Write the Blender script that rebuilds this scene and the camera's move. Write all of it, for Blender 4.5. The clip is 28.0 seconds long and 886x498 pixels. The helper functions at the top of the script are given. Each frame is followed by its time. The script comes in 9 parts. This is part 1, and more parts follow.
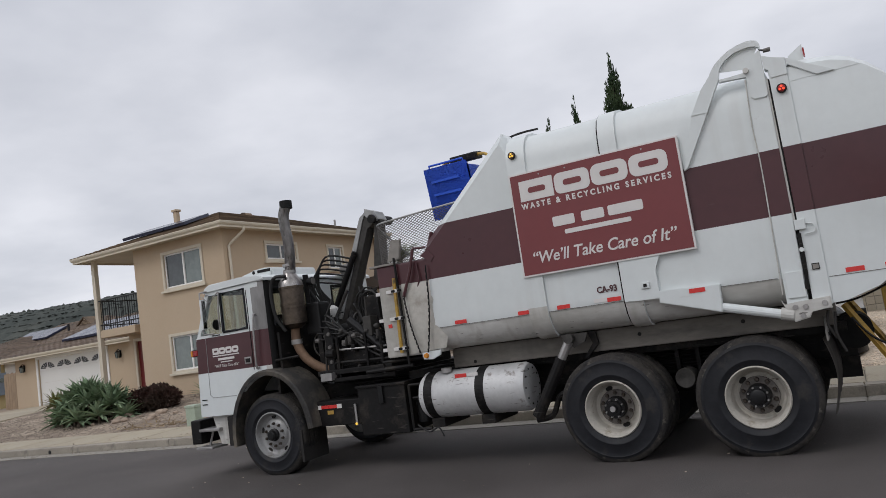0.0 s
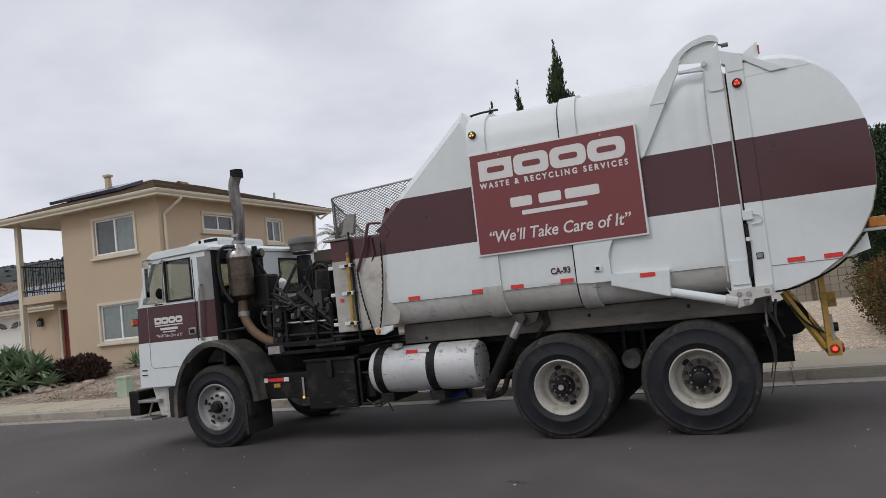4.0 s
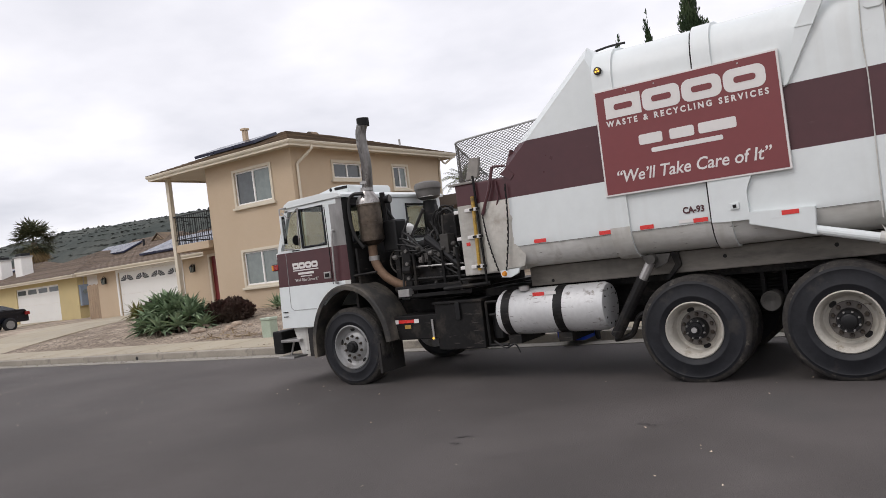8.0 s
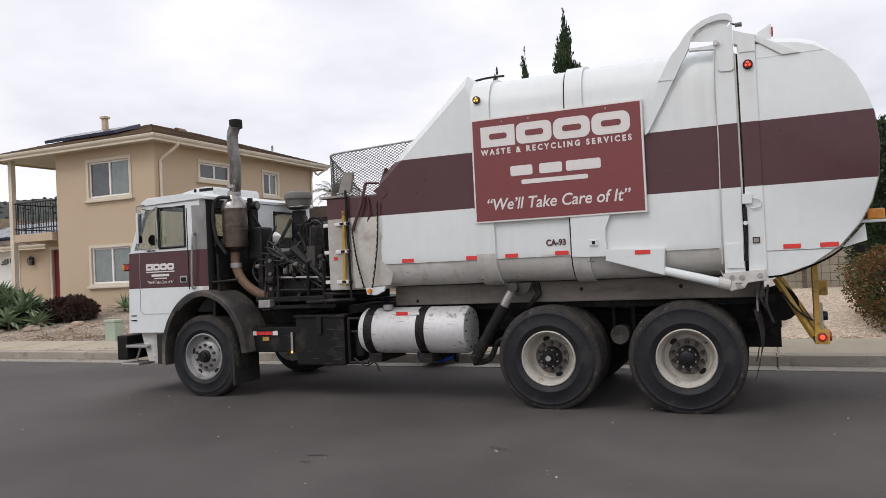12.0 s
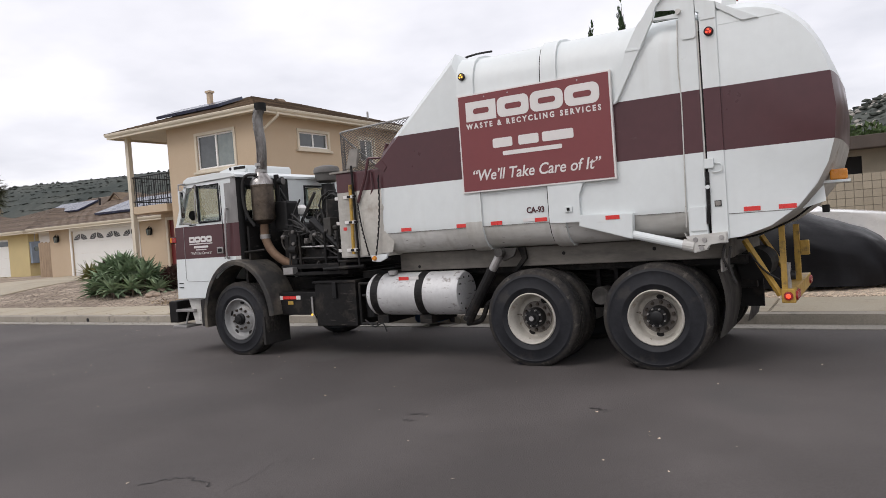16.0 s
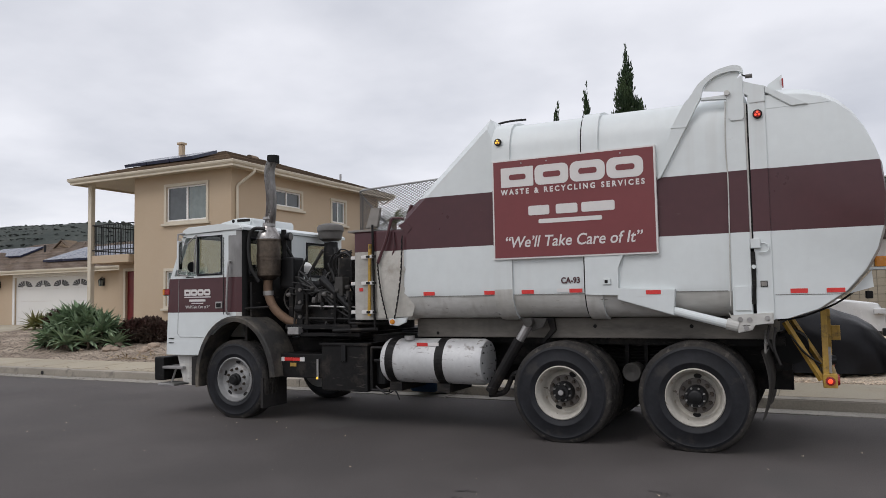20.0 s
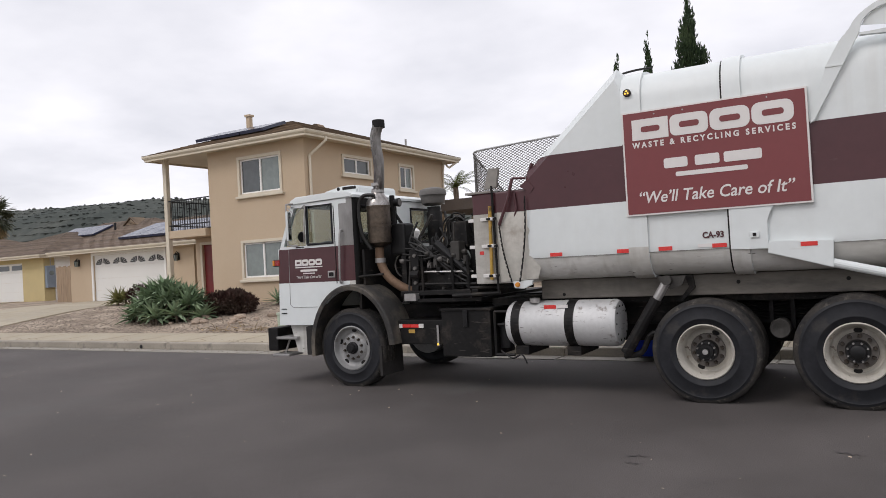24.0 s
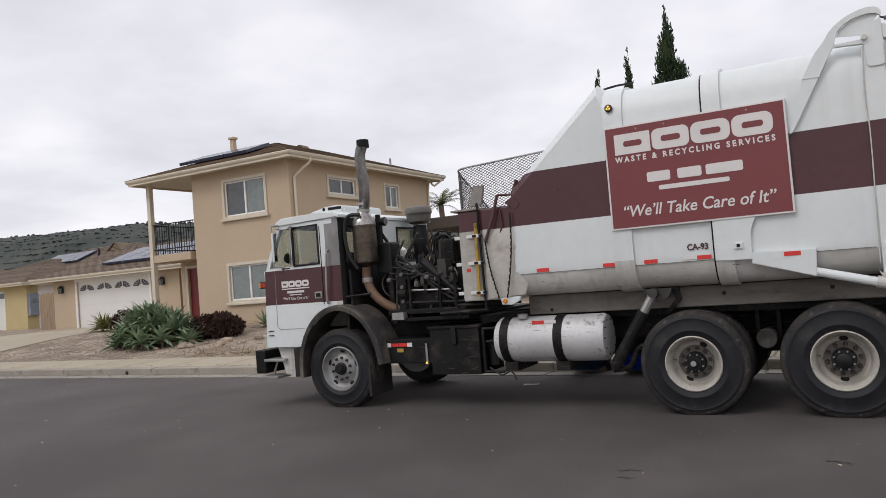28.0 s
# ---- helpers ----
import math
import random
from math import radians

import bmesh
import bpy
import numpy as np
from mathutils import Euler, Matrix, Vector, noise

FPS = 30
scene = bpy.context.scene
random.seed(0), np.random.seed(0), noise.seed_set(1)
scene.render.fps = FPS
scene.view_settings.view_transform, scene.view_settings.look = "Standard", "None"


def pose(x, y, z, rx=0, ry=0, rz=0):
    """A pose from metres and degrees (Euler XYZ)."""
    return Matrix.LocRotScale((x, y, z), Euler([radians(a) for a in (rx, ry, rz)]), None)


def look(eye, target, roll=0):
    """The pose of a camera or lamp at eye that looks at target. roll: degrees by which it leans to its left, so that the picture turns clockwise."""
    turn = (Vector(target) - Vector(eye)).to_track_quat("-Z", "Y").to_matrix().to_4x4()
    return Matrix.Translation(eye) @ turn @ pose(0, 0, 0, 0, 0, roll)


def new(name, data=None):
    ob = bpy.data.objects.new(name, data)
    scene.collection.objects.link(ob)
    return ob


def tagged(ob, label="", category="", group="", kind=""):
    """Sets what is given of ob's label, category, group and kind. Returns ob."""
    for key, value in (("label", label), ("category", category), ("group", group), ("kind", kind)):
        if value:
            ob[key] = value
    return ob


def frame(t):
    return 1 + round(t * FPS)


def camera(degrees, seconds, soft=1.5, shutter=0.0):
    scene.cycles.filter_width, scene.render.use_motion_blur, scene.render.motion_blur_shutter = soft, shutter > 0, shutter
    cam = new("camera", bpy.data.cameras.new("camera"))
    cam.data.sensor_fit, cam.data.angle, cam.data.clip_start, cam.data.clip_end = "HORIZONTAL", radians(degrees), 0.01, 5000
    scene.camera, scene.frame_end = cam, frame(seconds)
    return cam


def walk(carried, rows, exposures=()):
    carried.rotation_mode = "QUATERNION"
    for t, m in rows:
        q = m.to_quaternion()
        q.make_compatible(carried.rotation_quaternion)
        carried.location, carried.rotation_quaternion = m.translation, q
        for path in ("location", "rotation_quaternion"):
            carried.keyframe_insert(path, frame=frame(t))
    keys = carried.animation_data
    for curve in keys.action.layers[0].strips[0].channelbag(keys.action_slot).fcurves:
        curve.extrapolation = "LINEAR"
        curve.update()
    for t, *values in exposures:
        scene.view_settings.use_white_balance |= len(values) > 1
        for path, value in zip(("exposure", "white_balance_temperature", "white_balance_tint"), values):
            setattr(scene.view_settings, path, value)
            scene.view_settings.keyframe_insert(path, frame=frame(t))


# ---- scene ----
cam = camera(62.2, 28.0, 0.45)

# the camera's own exposure and white balance drift while it looks at sky or street
EXPOSURE = [(0, -0.38, 6350, 12), (2.5, -0.32, 6350, 12), (6.2, -0.32, 6350, 12), (7.0, 0.06, 6560, 14), (8.5, 0.03, 6560, 14), (10.2, 0.03, 6560, 14), (11, 0.05, 6560, 14), (14, 0.06, 6560, 14), (15.5, 0.09, 6560, 14), (17, 0.03, 6560, 14), (18.5, 0.1, 6560, 14), (19, -0.03, 6560, 14), (19.5, -0.06, 6560, 14), (20.2, -0.27, 6350, 12), (21, -0.27, 6350, 12), (21.4, 0.05, 6560, 14), (22.5, 0.05, 6560, 14), (25, -0.06, 6560, 14), (28, -0.12, 6560, 14)]
# seconds, x, y, z, yaw, pitch, roll of the hand-held camera on the near pavement
PATH = [
    (0, 1.543, -7.071, 1.535, 29.16, 6.15, 8.19), (0.2, 1.470, -7.119, 1.533, 24.16, 4.33, 7.79), (0.5, 1.361, -7.192, 1.530, 19.81, 4.94, 5.80),
    (0.7, 1.360, -7.192, 1.530, 23.03, 5.96, 5.87), (1, 1.359, -7.193, 1.530, 25.74, 4.65, 6.43), (1.5, 1.353, -7.194, 1.534, 24.78, 4.26, 6.19),
    (2, 1.349, -7.196, 1.533, 24.80, 5.15, 5.31), (2.5, 1.348, -7.197, 1.534, 24.83, 4.09, 5.99), (4.5, 1.344, -7.201, 1.531, 22.62, 3.99, 6.80),
    (5, 1.344, -7.203, 1.531, 18.27, 5.79, 8.00), (5.5, 1.346, -7.203, 1.531, 21.66, 5.55, 7.72), (6, 1.349, -7.203, 1.530, 22.14, 5.00, 6.86),
    (6.5, 1.353, -7.201, 1.531, 25.48, 3.03, 8.00), (6.7, 1.354, -7.201, 1.531, 28.49, 1.52, 6.94), (7, 1.355, -7.200, 1.531, 31.83, 0.35, 6.25),
    (7.2, 1.354, -7.200, 1.531, 32.47, 0.51, 6.19), (7.5, 1.352, -7.199, 1.531, 35.76, -1.37, 7.97), (7.7, 1.349, -7.198, 1.531, 35.33, -0.71, 8.83),
    (8, 1.344, -7.197, 1.531, 33.66, 0.63, 7.18), (8.5, 1.340, -7.194, 1.532, 30.16, 0.88, 5.47), (9, 1.340, -7.190, 1.534, 29.17, 1.09, 5.67),
    (9.5, 1.334, -7.187, 1.537, 28.23, 1.21, 6.00), (10, 1.327, -7.185, 1.539, 26.72, 2.17, 4.43), (10.2, 1.324, -7.184, 1.537, 26.52, 2.93, 4.16),
    (10.5, 1.320, -7.182, 1.535, 20.98, 4.29, 2.74), (10.7, 1.320, -7.182, 1.536, 19.95, 2.32, 4.60), (11, 1.319, -7.181, 1.537, 20.19, 2.50, 3.77),
    (11.5, 1.318, -7.180, 1.537, 22.74, 1.10, 3.23), (13.5, 1.325, -7.177, 1.532, 23.78, 1.46, 2.16), (14, 1.326, -7.176, 1.532, 26.04, 1.40, 2.62),
    (14.5, 1.326, -7.175, 1.534, 27.93, -0.03, 2.71), (15, 1.327, -7.175, 1.534, 28.57, 0.28, 2.28), (15.5, 1.327, -7.177, 1.537, 27.75, 0.37, 2.22),
    (16, 1.325, -7.179, 1.539, 30.72, -1.47, 4.14), (16.5, 1.325, -7.181, 1.536, 31.97, 0.78, 2.95), (17, 1.323, -7.184, 1.536, 32.76, 1.04, 2.60),
    (17.5, 1.320, -7.186, 1.536, 32.36, 1.14, 2.17), (18, 1.320, -7.188, 1.538, 31.50, 0.59, 2.90), (18.2, 1.242, -7.149, 1.556, 38.84, -1.65, 3.60),
    (18.5, 1.125, -7.090, 1.583, 53.57, -2.92, 5.99), (18.7, 1.029, -7.159, 1.567, 57.34, -1.32, 4.82), (19, 0.886, -7.262, 1.543, 59.14, -3.74, 5.53),
    (19.2, 0.807, -7.262, 1.541, 58.15, -1.80, 4.58), (19.5, 0.689, -7.261, 1.539, 48.45, 1.84, 4.83), (19.7, 0.573, -7.316, 1.539, 40.22, 2.73, 1.14),
    (20, 0.399, -7.398, 1.540, 26.30, 3.71, 1.08), (20.2, 0.292, -7.440, 1.567, 21.48, 2.80, 3.34), (20.5, 0.131, -7.502, 1.608, 22.08, 0.56, 1.27),
    (20.7, 0.030, -7.512, 1.593, 27.63, 4.27, 5.31), (21, -0.122, -7.527, 1.570, 38.92, 3.38, 7.19), (21.2, -0.204, -7.548, 1.566, 35.66, 1.37, 4.39),
    (21.5, -0.327, -7.579, 1.559, 27.06, 1.58, 4.16), (21.7, -0.359, -7.597, 1.571, 24.81, 0.83, 3.37), (22, -0.406, -7.624, 1.588, 26.90, 1.33, 2.55),
    (22.2, -0.425, -7.611, 1.579, 33.46, 0.69, 5.10), (22.5, -0.453, -7.591, 1.565, 29.79, -0.12, 4.45), (24.5, -0.468, -7.596, 1.569, 30.11, 1.18, 2.98),
    (25, -0.462, -7.598, 1.569, 28.77, 1.51, 4.08), (25.5, -0.458, -7.600, 1.569, 29.66, 1.91, 4.32), (26, -0.457, -7.602, 1.569, 29.49, 1.48, 4.27),
    (26.5, -0.461, -7.603, 1.569, 30.46, 2.41, 4.83), (27, -0.464, -7.601, 1.569, 30.76, 1.44, 4.31), (27.5, -0.466, -7.599, 1.567, 30.80, 1.41, 4.28),
    (28, -0.465, -7.596, 1.567, 29.07, 2.32, 4.55),
]
walk(cam, [(t, pose(x, y, z, 90 + p, r, a)) for t, x, y, z, a, p, r in PATH], EXPOSURE)

# ---- light: overcast sky and a broad, weak sun ----
def make_world():
    w = bpy.data.worlds.new("overcast_sky")
    scene.world = w
    w.use_nodes = True
    nt = w.node_tree
    nt.nodes.clear()
    n, l = nt.nodes.new, nt.links.new
    out, bg = n("ShaderNodeOutputWorld"), n("ShaderNodeBackground")
    sky = n("ShaderNodeTexSky")
    sky.sky_type, sky.sun_disc = "NISHITA", False
    sky.sun_elevation, sky.sun_rotation = radians(52), radians(160)
    co = n("ShaderNodeTexCoord")
    sep = n("ShaderNodeSeparateXYZ")
    l(co.outputs["Generated"], sep.inputs[0])
    # clouds stretch towards the horizon: divide the direction by its height
    up = n("ShaderNodeMath"); up.operation = "MAXIMUM"; up.inputs[1].default_value = 0.0
    l(sep.outputs[2], up.inputs[0])
    add = n("ShaderNodeMath"); add.operation = "ADD"; add.inputs[1].default_value = 0.22
    l(up.outputs[0], add.inputs[0])
    dv = n("ShaderNodeVectorMath"); dv.operation = "DIVIDE"
    comb = n("ShaderNodeCombineXYZ")
    for k in range(3):
        l(add.outputs[0], comb.inputs[k])
    l(co.outputs["Generated"], dv.inputs[0]); l(comb.outputs[0], dv.inputs[1])
    big, small = n("ShaderNodeTexNoise"), n("ShaderNodeTexNoise")
    for tex, sc, de, ro in ((big, 0.9, 5, 0.5), (small, 2.6, 6, 0.5)):
        tex.inputs["Scale"].default_value, tex.inputs["Detail"].default_value, tex.inputs["Roughness"].default_value = sc, de, ro
        l(dv.outputs[0], tex.inputs["Vector"])
    mix = n("ShaderNodeMix"); mix.data_type = "FLOAT"; mix.inputs["Factor"].default_value = 0.3
    l(big.outputs["Fac"], mix.inputs["A"]); l(small.outputs["Fac"], mix.inputs["B"])
    ramp = n("ShaderNodeValToRGB")
    e = ramp.color_ramp.elements
    e[0].position, e[0].color = 0.36, (0.57, 0.59, 0.635, 1)
    e[1].position, e[1].color = 0.60, (0.86, 0.87, 0.90, 1)
    l(mix.outputs["Result"], ramp.inputs["Fac"])
    # an overcast sky is brighter towards the zenith
    grad = n("ShaderNodeMapRange")
    grad.inputs["From Min"].default_value, grad.inputs["From Max"].default_value = 0.35, 1.0
    grad.inputs["To Min"].default_value, grad.inputs["To Max"].default_value = 1.0, 1.35
    l(sep.outputs[2], grad.inputs["Value"])
    mul = n("ShaderNodeVectorMath"); mul.operation = "MULTIPLY"
    g3 = n("ShaderNodeCombineXYZ")
    for k in range(3):
        l(grad.outputs[0], g3.inputs[k])
    l(ramp.outputs[0], mul.inputs[0]); l(g3.outputs[0], mul.inputs[1])
    sc = n("ShaderNodeVectorMath"); sc.operation = "SCALE"; sc.inputs["Scale"].default_value = 0.1
    l(sky.outputs[0], sc.inputs[0])
    m2 = n("ShaderNodeMix"); m2.data_type = "RGBA"; m2.inputs["Factor"].default_value = 0.93
    l(sc.outputs[0], m2.inputs["A"]); l(mul.outputs[0], m2.inputs["B"])
    l(m2.outputs["Result"], bg.inputs["Color"])
    bg.inputs["Strength"].default_value = 1.23
    l(bg.outputs[0], out.inputs[0])


make_world()
sun = new("sun", bpy.data.lights.new("sun", "SUN"))
sun.data.energy, sun.data.angle, sun.data.color = 1.0, radians(25), (1.0, 0.97, 0.93)
sun.matrix_world = look((0, 0, 30), (11, 25, 0))

# ---- materials ----
def mat(name, color, rough=0.6, metal=0.0, vary=0.15, scale=3.0, fine=40.0, bump=0.0, tint=None, spots=None, emit=None, island=False, per_object=0.0, coat=0.0, stretch=None, bscale=None, spec=0.5, scuff=None, runs=None):
    """A surface: base colour that varies at a coarse and a fine scale, optional second tint in patches, dark spots, relief."""
    m = bpy.data.materials.new(name)
    m.use_nodes = True
    nt = m.node_tree
    n, l = nt.nodes.new, nt.links.new
    b = nt.nodes["Principled BSDF"]
    b.inputs["Roughness"].default_value, b.inputs["Metallic"].default_value = rough, metal
    b.inputs["Coat Weight"].default_value = coat
    b.inputs["Specular IOR Level"].default_value = spec
    co = n("ShaderNodeTexCoord")
    vec = co.outputs["Object"]
    if stretch:
        mp = n("ShaderNodeMapping"); mp.inputs["Scale"].default_value = stretch
        l(vec, mp.inputs["Vector"]); vec = mp.outputs[0]
    def noise_tex(sc, de=4, ro=0.6):
        t = n("ShaderNodeTexNoise")
        t.inputs["Scale"].default_value, t.inputs["Detail"].default_value, t.inputs["Roughness"].default_value = sc, de, ro
        l(vec, t.inputs["Vector"])
        return t.outputs["Fac"]
    def rng(src, lo, hi, a, c):
        r = n("ShaderNodeMapRange")
        for k, v in zip(("From Min", "From Max", "To Min", "To Max"), (lo, hi, a, c)):
            r.inputs[k].default_value = v
        l(src, r.inputs["Value"])
        return r.outputs[0]
    def mix(fac, a, c, kind="MIX"):
        x = n("ShaderNodeMix"); x.data_type, x.blend_type = "RGBA", kind
        if isinstance(fac, float): x.inputs["Factor"].default_value = fac
        else: l(fac, x.inputs["Factor"])
        for s, v in (("A", a), ("B", c)):
            i = [k for k in x.inputs if k.name == s and k.type == "RGBA"][0]
            if isinstance(v, tuple): i.default_value = v
            else: l(v, i)
        return [k for k in x.outputs if k.type == "RGBA"][0]
    c = (*color, 1)
    col = c
    coarse = noise_tex(scale)
    if tint:
        col = mix(rng(coarse, 0.42, 0.62, 0, 1), c, (*tint, 1))
    v1 = rng(coarse, 0.3, 0.7, 1 - vary, 1 + vary)
    v2 = rng(noise_tex(fine, 3), 0.3, 0.7, 1 - vary * 0.7, 1 + vary * 0.7)
    mm = n("ShaderNodeMath"); mm.operation = "MULTIPLY"; l(v1, mm.inputs[0]); l(v2, mm.inputs[1])
    val = mm.outputs[0]
    if island or per_object:
        src = n("ShaderNodeNewGeometry").outputs["Random Per Island"] if island else n("ShaderNodeObjectInfo").outputs["Random"]
        k = per_object or 0.3
        m3 = n("ShaderNodeMath"); m3.operation = "MULTIPLY"
        l(val, m3.inputs[0]); l(rng(src, 0, 1, 1 - k, 1 + k), m3.inputs[1]); val = m3.outputs[0]
    g = n("ShaderNodeCombineColor")
    for k in range(3):
        l(val, g.inputs[k])
    col = mix(1.0, col, g.outputs[0], "MULTIPLY")
    if spots:
        sc, lo, hi, sp = spots
        col = mix(rng(noise_tex(sc, 5, 0.65), lo, hi, 0, 1), col, (*sp, 1))
    if scuff:
        # short slanting scratches and chips
        sc, lo, hi, sp, turn = scuff
        mp2 = n("ShaderNodeMapping"); mp2.inputs["Rotation"].default_value = (0, radians(turn), 0); mp2.inputs["Scale"].default_value = (1, 1, 6)
        l(co.outputs["Object"], mp2.inputs["Vector"])
        t2 = n("ShaderNodeTexNoise"); t2.inputs["Scale"].default_value, t2.inputs["Detail"].default_value, t2.inputs["Roughness"].default_value = sc, 3, 0.5
        l(mp2.outputs[0], t2.inputs["Vector"])
        col = mix(rng(t2.outputs["Fac"], lo, hi, 0, 1), col, (*sp, 1))
    if runs:
        # upright run-off streaks, broken up by a broad noise
        sp, amount = runs
        mp3 = n("ShaderNodeMapping"); mp3.inputs["Scale"].default_value = (9, 9, 0.35)
        l(co.outputs["Object"], mp3.inputs["Vector"])
        t3 = n("ShaderNodeTexNoise"); t3.inputs["Scale"].default_value, t3.inputs["Detail"].default_value = 1.0, 5
        l(mp3.outputs[0], t3.inputs["Vector"])
        mk = n("ShaderNodeMath"); mk.operation = "MULTIPLY"
        l(rng(t3.outputs["Fac"], 0.50, 0.72, 0, amount), mk.inputs[0]); l(rng(noise_tex(0.8, 3), 0.40, 0.62, 0, 1), mk.inputs[1])
        col = mix(mk.outputs[0], col, (*sp, 1))
    l(col, b.inputs["Base Color"])
    l(rng(noise_tex(scale * 2), 0.3, 0.7, max(rough - 0.08, 0.02), min(rough + 0.1, 1)), b.inputs["Roughness"])
    if bump:
        bp = n("ShaderNodeBump")
        bp.inputs["Strength"].default_value, bp.inputs["Distance"].default_value = min(bump, 1), 0.01 * max(bump, 0.3)
        l(noise_tex(bscale or fine, 4), bp.inputs["Height"]); l(bp.outputs[0], b.inputs["Normal"])
    if emit:
        b.inputs["Emission Color"].default_value, b.inputs["Emission Strength"].default_value = (*emit[0], 1), emit[1]
    return m


def glass(name, tint, rough=0.03):
    m = mat(name, tint, rough, 0, 0.1, 1.5, 6)
    m.node_tree.nodes["Principled BSDF"].inputs["Specular IOR Level"].default_value = 0.8
    return m


def clear_glass(name):
    m = bpy.data.materials.new(name)
    m.use_nodes = True
    nt = m.node_tree
    nt.nodes.clear()
    n, l = nt.nodes.new, nt.links.new
    out, mix, tr, gl = n("ShaderNodeOutputMaterial"), n("ShaderNodeMixShader"), n("ShaderNodeBsdfTransparent"), n("ShaderNodeBsdfGlossy")
    tr.inputs["Color"].default_value = (0.86, 0.90, 0.88, 1)
    gl.inputs["Roughness"].default_value = 0.02
    mix.inputs[0].default_value = 0.06
    l(tr.outputs[0], mix.inputs[1]); l(gl.outputs[0], mix.inputs[2]); l(mix.outputs[0], out.inputs[0])
    return m


M = {}
M["asphalt"] = mat("asphalt", (0.066, 0.0568, 0.0532), 0.85, 0, 0.24, 0.35, 90, 0.8, tint=(0.082, 0.0718, 0.068), spots=(2.2, 0.68, 0.80, (0.040, 0.0355, 0.0345)), bscale=110, scuff=(0.5, 0.60, 0.70, (0.078, 0.0715, 0.068), 0))
M["concrete"] = mat("concrete", (0.385, 0.338, 0.255), 0.85, 0, 0.14, 0.8, 60, 0.35, tint=(0.32, 0.275, 0.20), spots=(3.0, 0.60, 0.75, (0.24, 0.205, 0.16)), per_object=0.06, scuff=(1.2, 0.64, 0.72, (0.30, 0.26, 0.21), 20))
M["kerb"] = mat("kerb_concrete", (0.295, 0.265, 0.22), 0.88, 0, 0.14, 1.2, 50, 0.35, spots=(2.5, 0.56, 0.7, (0.17, 0.155, 0.135)), per_object=0.06)
M["gutter"] = mat("gutter_concrete", (0.27, 0.25, 0.215), 0.9, 0, 0.18, 1.5, 70, 0.5, spots=(14, 0.55, 0.68, (0.15, 0.14, 0.12)))
M["gravel"] = mat("gravel_ground", (0.25, 0.195, 0.145), 0.95, 0, 0.25, 1.0, 30, 0.8, tint=(0.34, 0.28, 0.215))
M["gravel_pale"] = mat("pale_gravel", (0.46, 0.375, 0.28), 0.95, 0, 0.3, 12, 60, 1.0, tint=(0.56, 0.465, 0.355), spots=(26, 0.56, 0.66, (0.24, 0.19, 0.14)))
M["pebble"] = mat("pebble", (0.60, 0.50, 0.385), 0.85, 0, 0.15, 5, 60, 0.0, island=True, tint=(0.48, 0.37, 0.265))
M["pebble_dark"] = mat("pebble_grey", (0.25, 0.205, 0.165), 0.9, 0, 0.15, 5, 60, 0.0, island=True)
M["soil"] = mat("soil", (0.13, 0.10, 0.075), 0.95, 0, 0.3, 1.2, 25, 0.8, tint=(0.2, 0.16, 0.11))
M["stucco"] = mat("tan_stucco", (0.515, 0.405, 0.287), 0.92, 0, 0.05, 0.6, 45, 0.35, tint=(0.475, 0.37, 0.26), bscale=70)
M["stucco_dull"] = mat("dull_beige_stucco", (0.40, 0.335, 0.245), 0.92, 0, 0.08, 0.6, 45, 0.35, tint=(0.34, 0.28, 0.20))
M["stucco_yellow"] = mat("yellow_stucco", (0.52, 0.42, 0.22), 0.92, 0, 0.06, 0.7, 45, 0.3)
M["trim"] = mat("cream_trim_paint", (0.60, 0.54, 0.43), 0.6, 0, 0.06, 1.5, 20, 0.1)
M["white"] = mat("white_paint", (0.78, 0.77, 0.74), 0.55, 0, 0.04, 1.5, 15)
M["vinyl"] = mat("white_vinyl", (0.80, 0.79, 0.76), 0.4, 0, 0.03, 2, 20)
M["pane_dark"] = mat("unlit_garage_pane", (0.014, 0.014, 0.015), 0.3)
M["pane"] = glass("window_glass", (0.062, 0.07, 0.072), 0.06)
M["pane_light"] = glass("window_with_blind", (0.17, 0.20, 0.19), 0.1)
M["shingle"] = mat("brown_shingle", (0.135, 0.097, 0.066), 0.95, 0, 0.22, 1.2, 14, 0.7, tint=(0.175, 0.125, 0.082), spots=(9, 0.55, 0.7, (0.07, 0.052, 0.04)), island=True)
M["tile_roof"] = mat("tile_roof_brown", (0.19, 0.14, 0.10), 0.92, 0, 0.3, 2.2, 14, 0.7, tint=(0.115, 0.085, 0.066), spots=(7, 0.52, 0.66, (0.085, 0.062, 0.048)), island=True)
M["roof_red"] = mat("red_brown_roof", (0.22, 0.095, 0.055), 0.9, 0, 0.2, 0.7, 12, 0.5)
M["meter_grey"] = mat("blue_grey_enamel", (0.20, 0.24, 0.29), 0.45, 0, 0.12, 3, 20)
M["solar"] = mat("solar_panel", (0.035, 0.042, 0.075), 0.2, 0, 0.1, 2, 20)
M["iron"] = mat("black_iron", (0.015, 0.015, 0.017), 0.5, 0.4, 0.1, 4, 30)
M["brown_fascia"] = mat("brown_fascia", (0.07, 0.055, 0.045), 0.8, 0, 0.12, 2, 20, 0.1)
M["garage"] = mat("garage_door_white", (0.72, 0.71, 0.68), 0.5, 0, 0.03, 1, 15)
M["block"] = mat("block_wall", (0.30, 0.265, 0.205), 0.92, 0, 0.12, 1.5, 40, 0.4, per_object=0.08)
M["mortar"] = mat("mortar", (0.185, 0.165, 0.135), 0.95, 0, 0.12, 2, 30, 0.3)
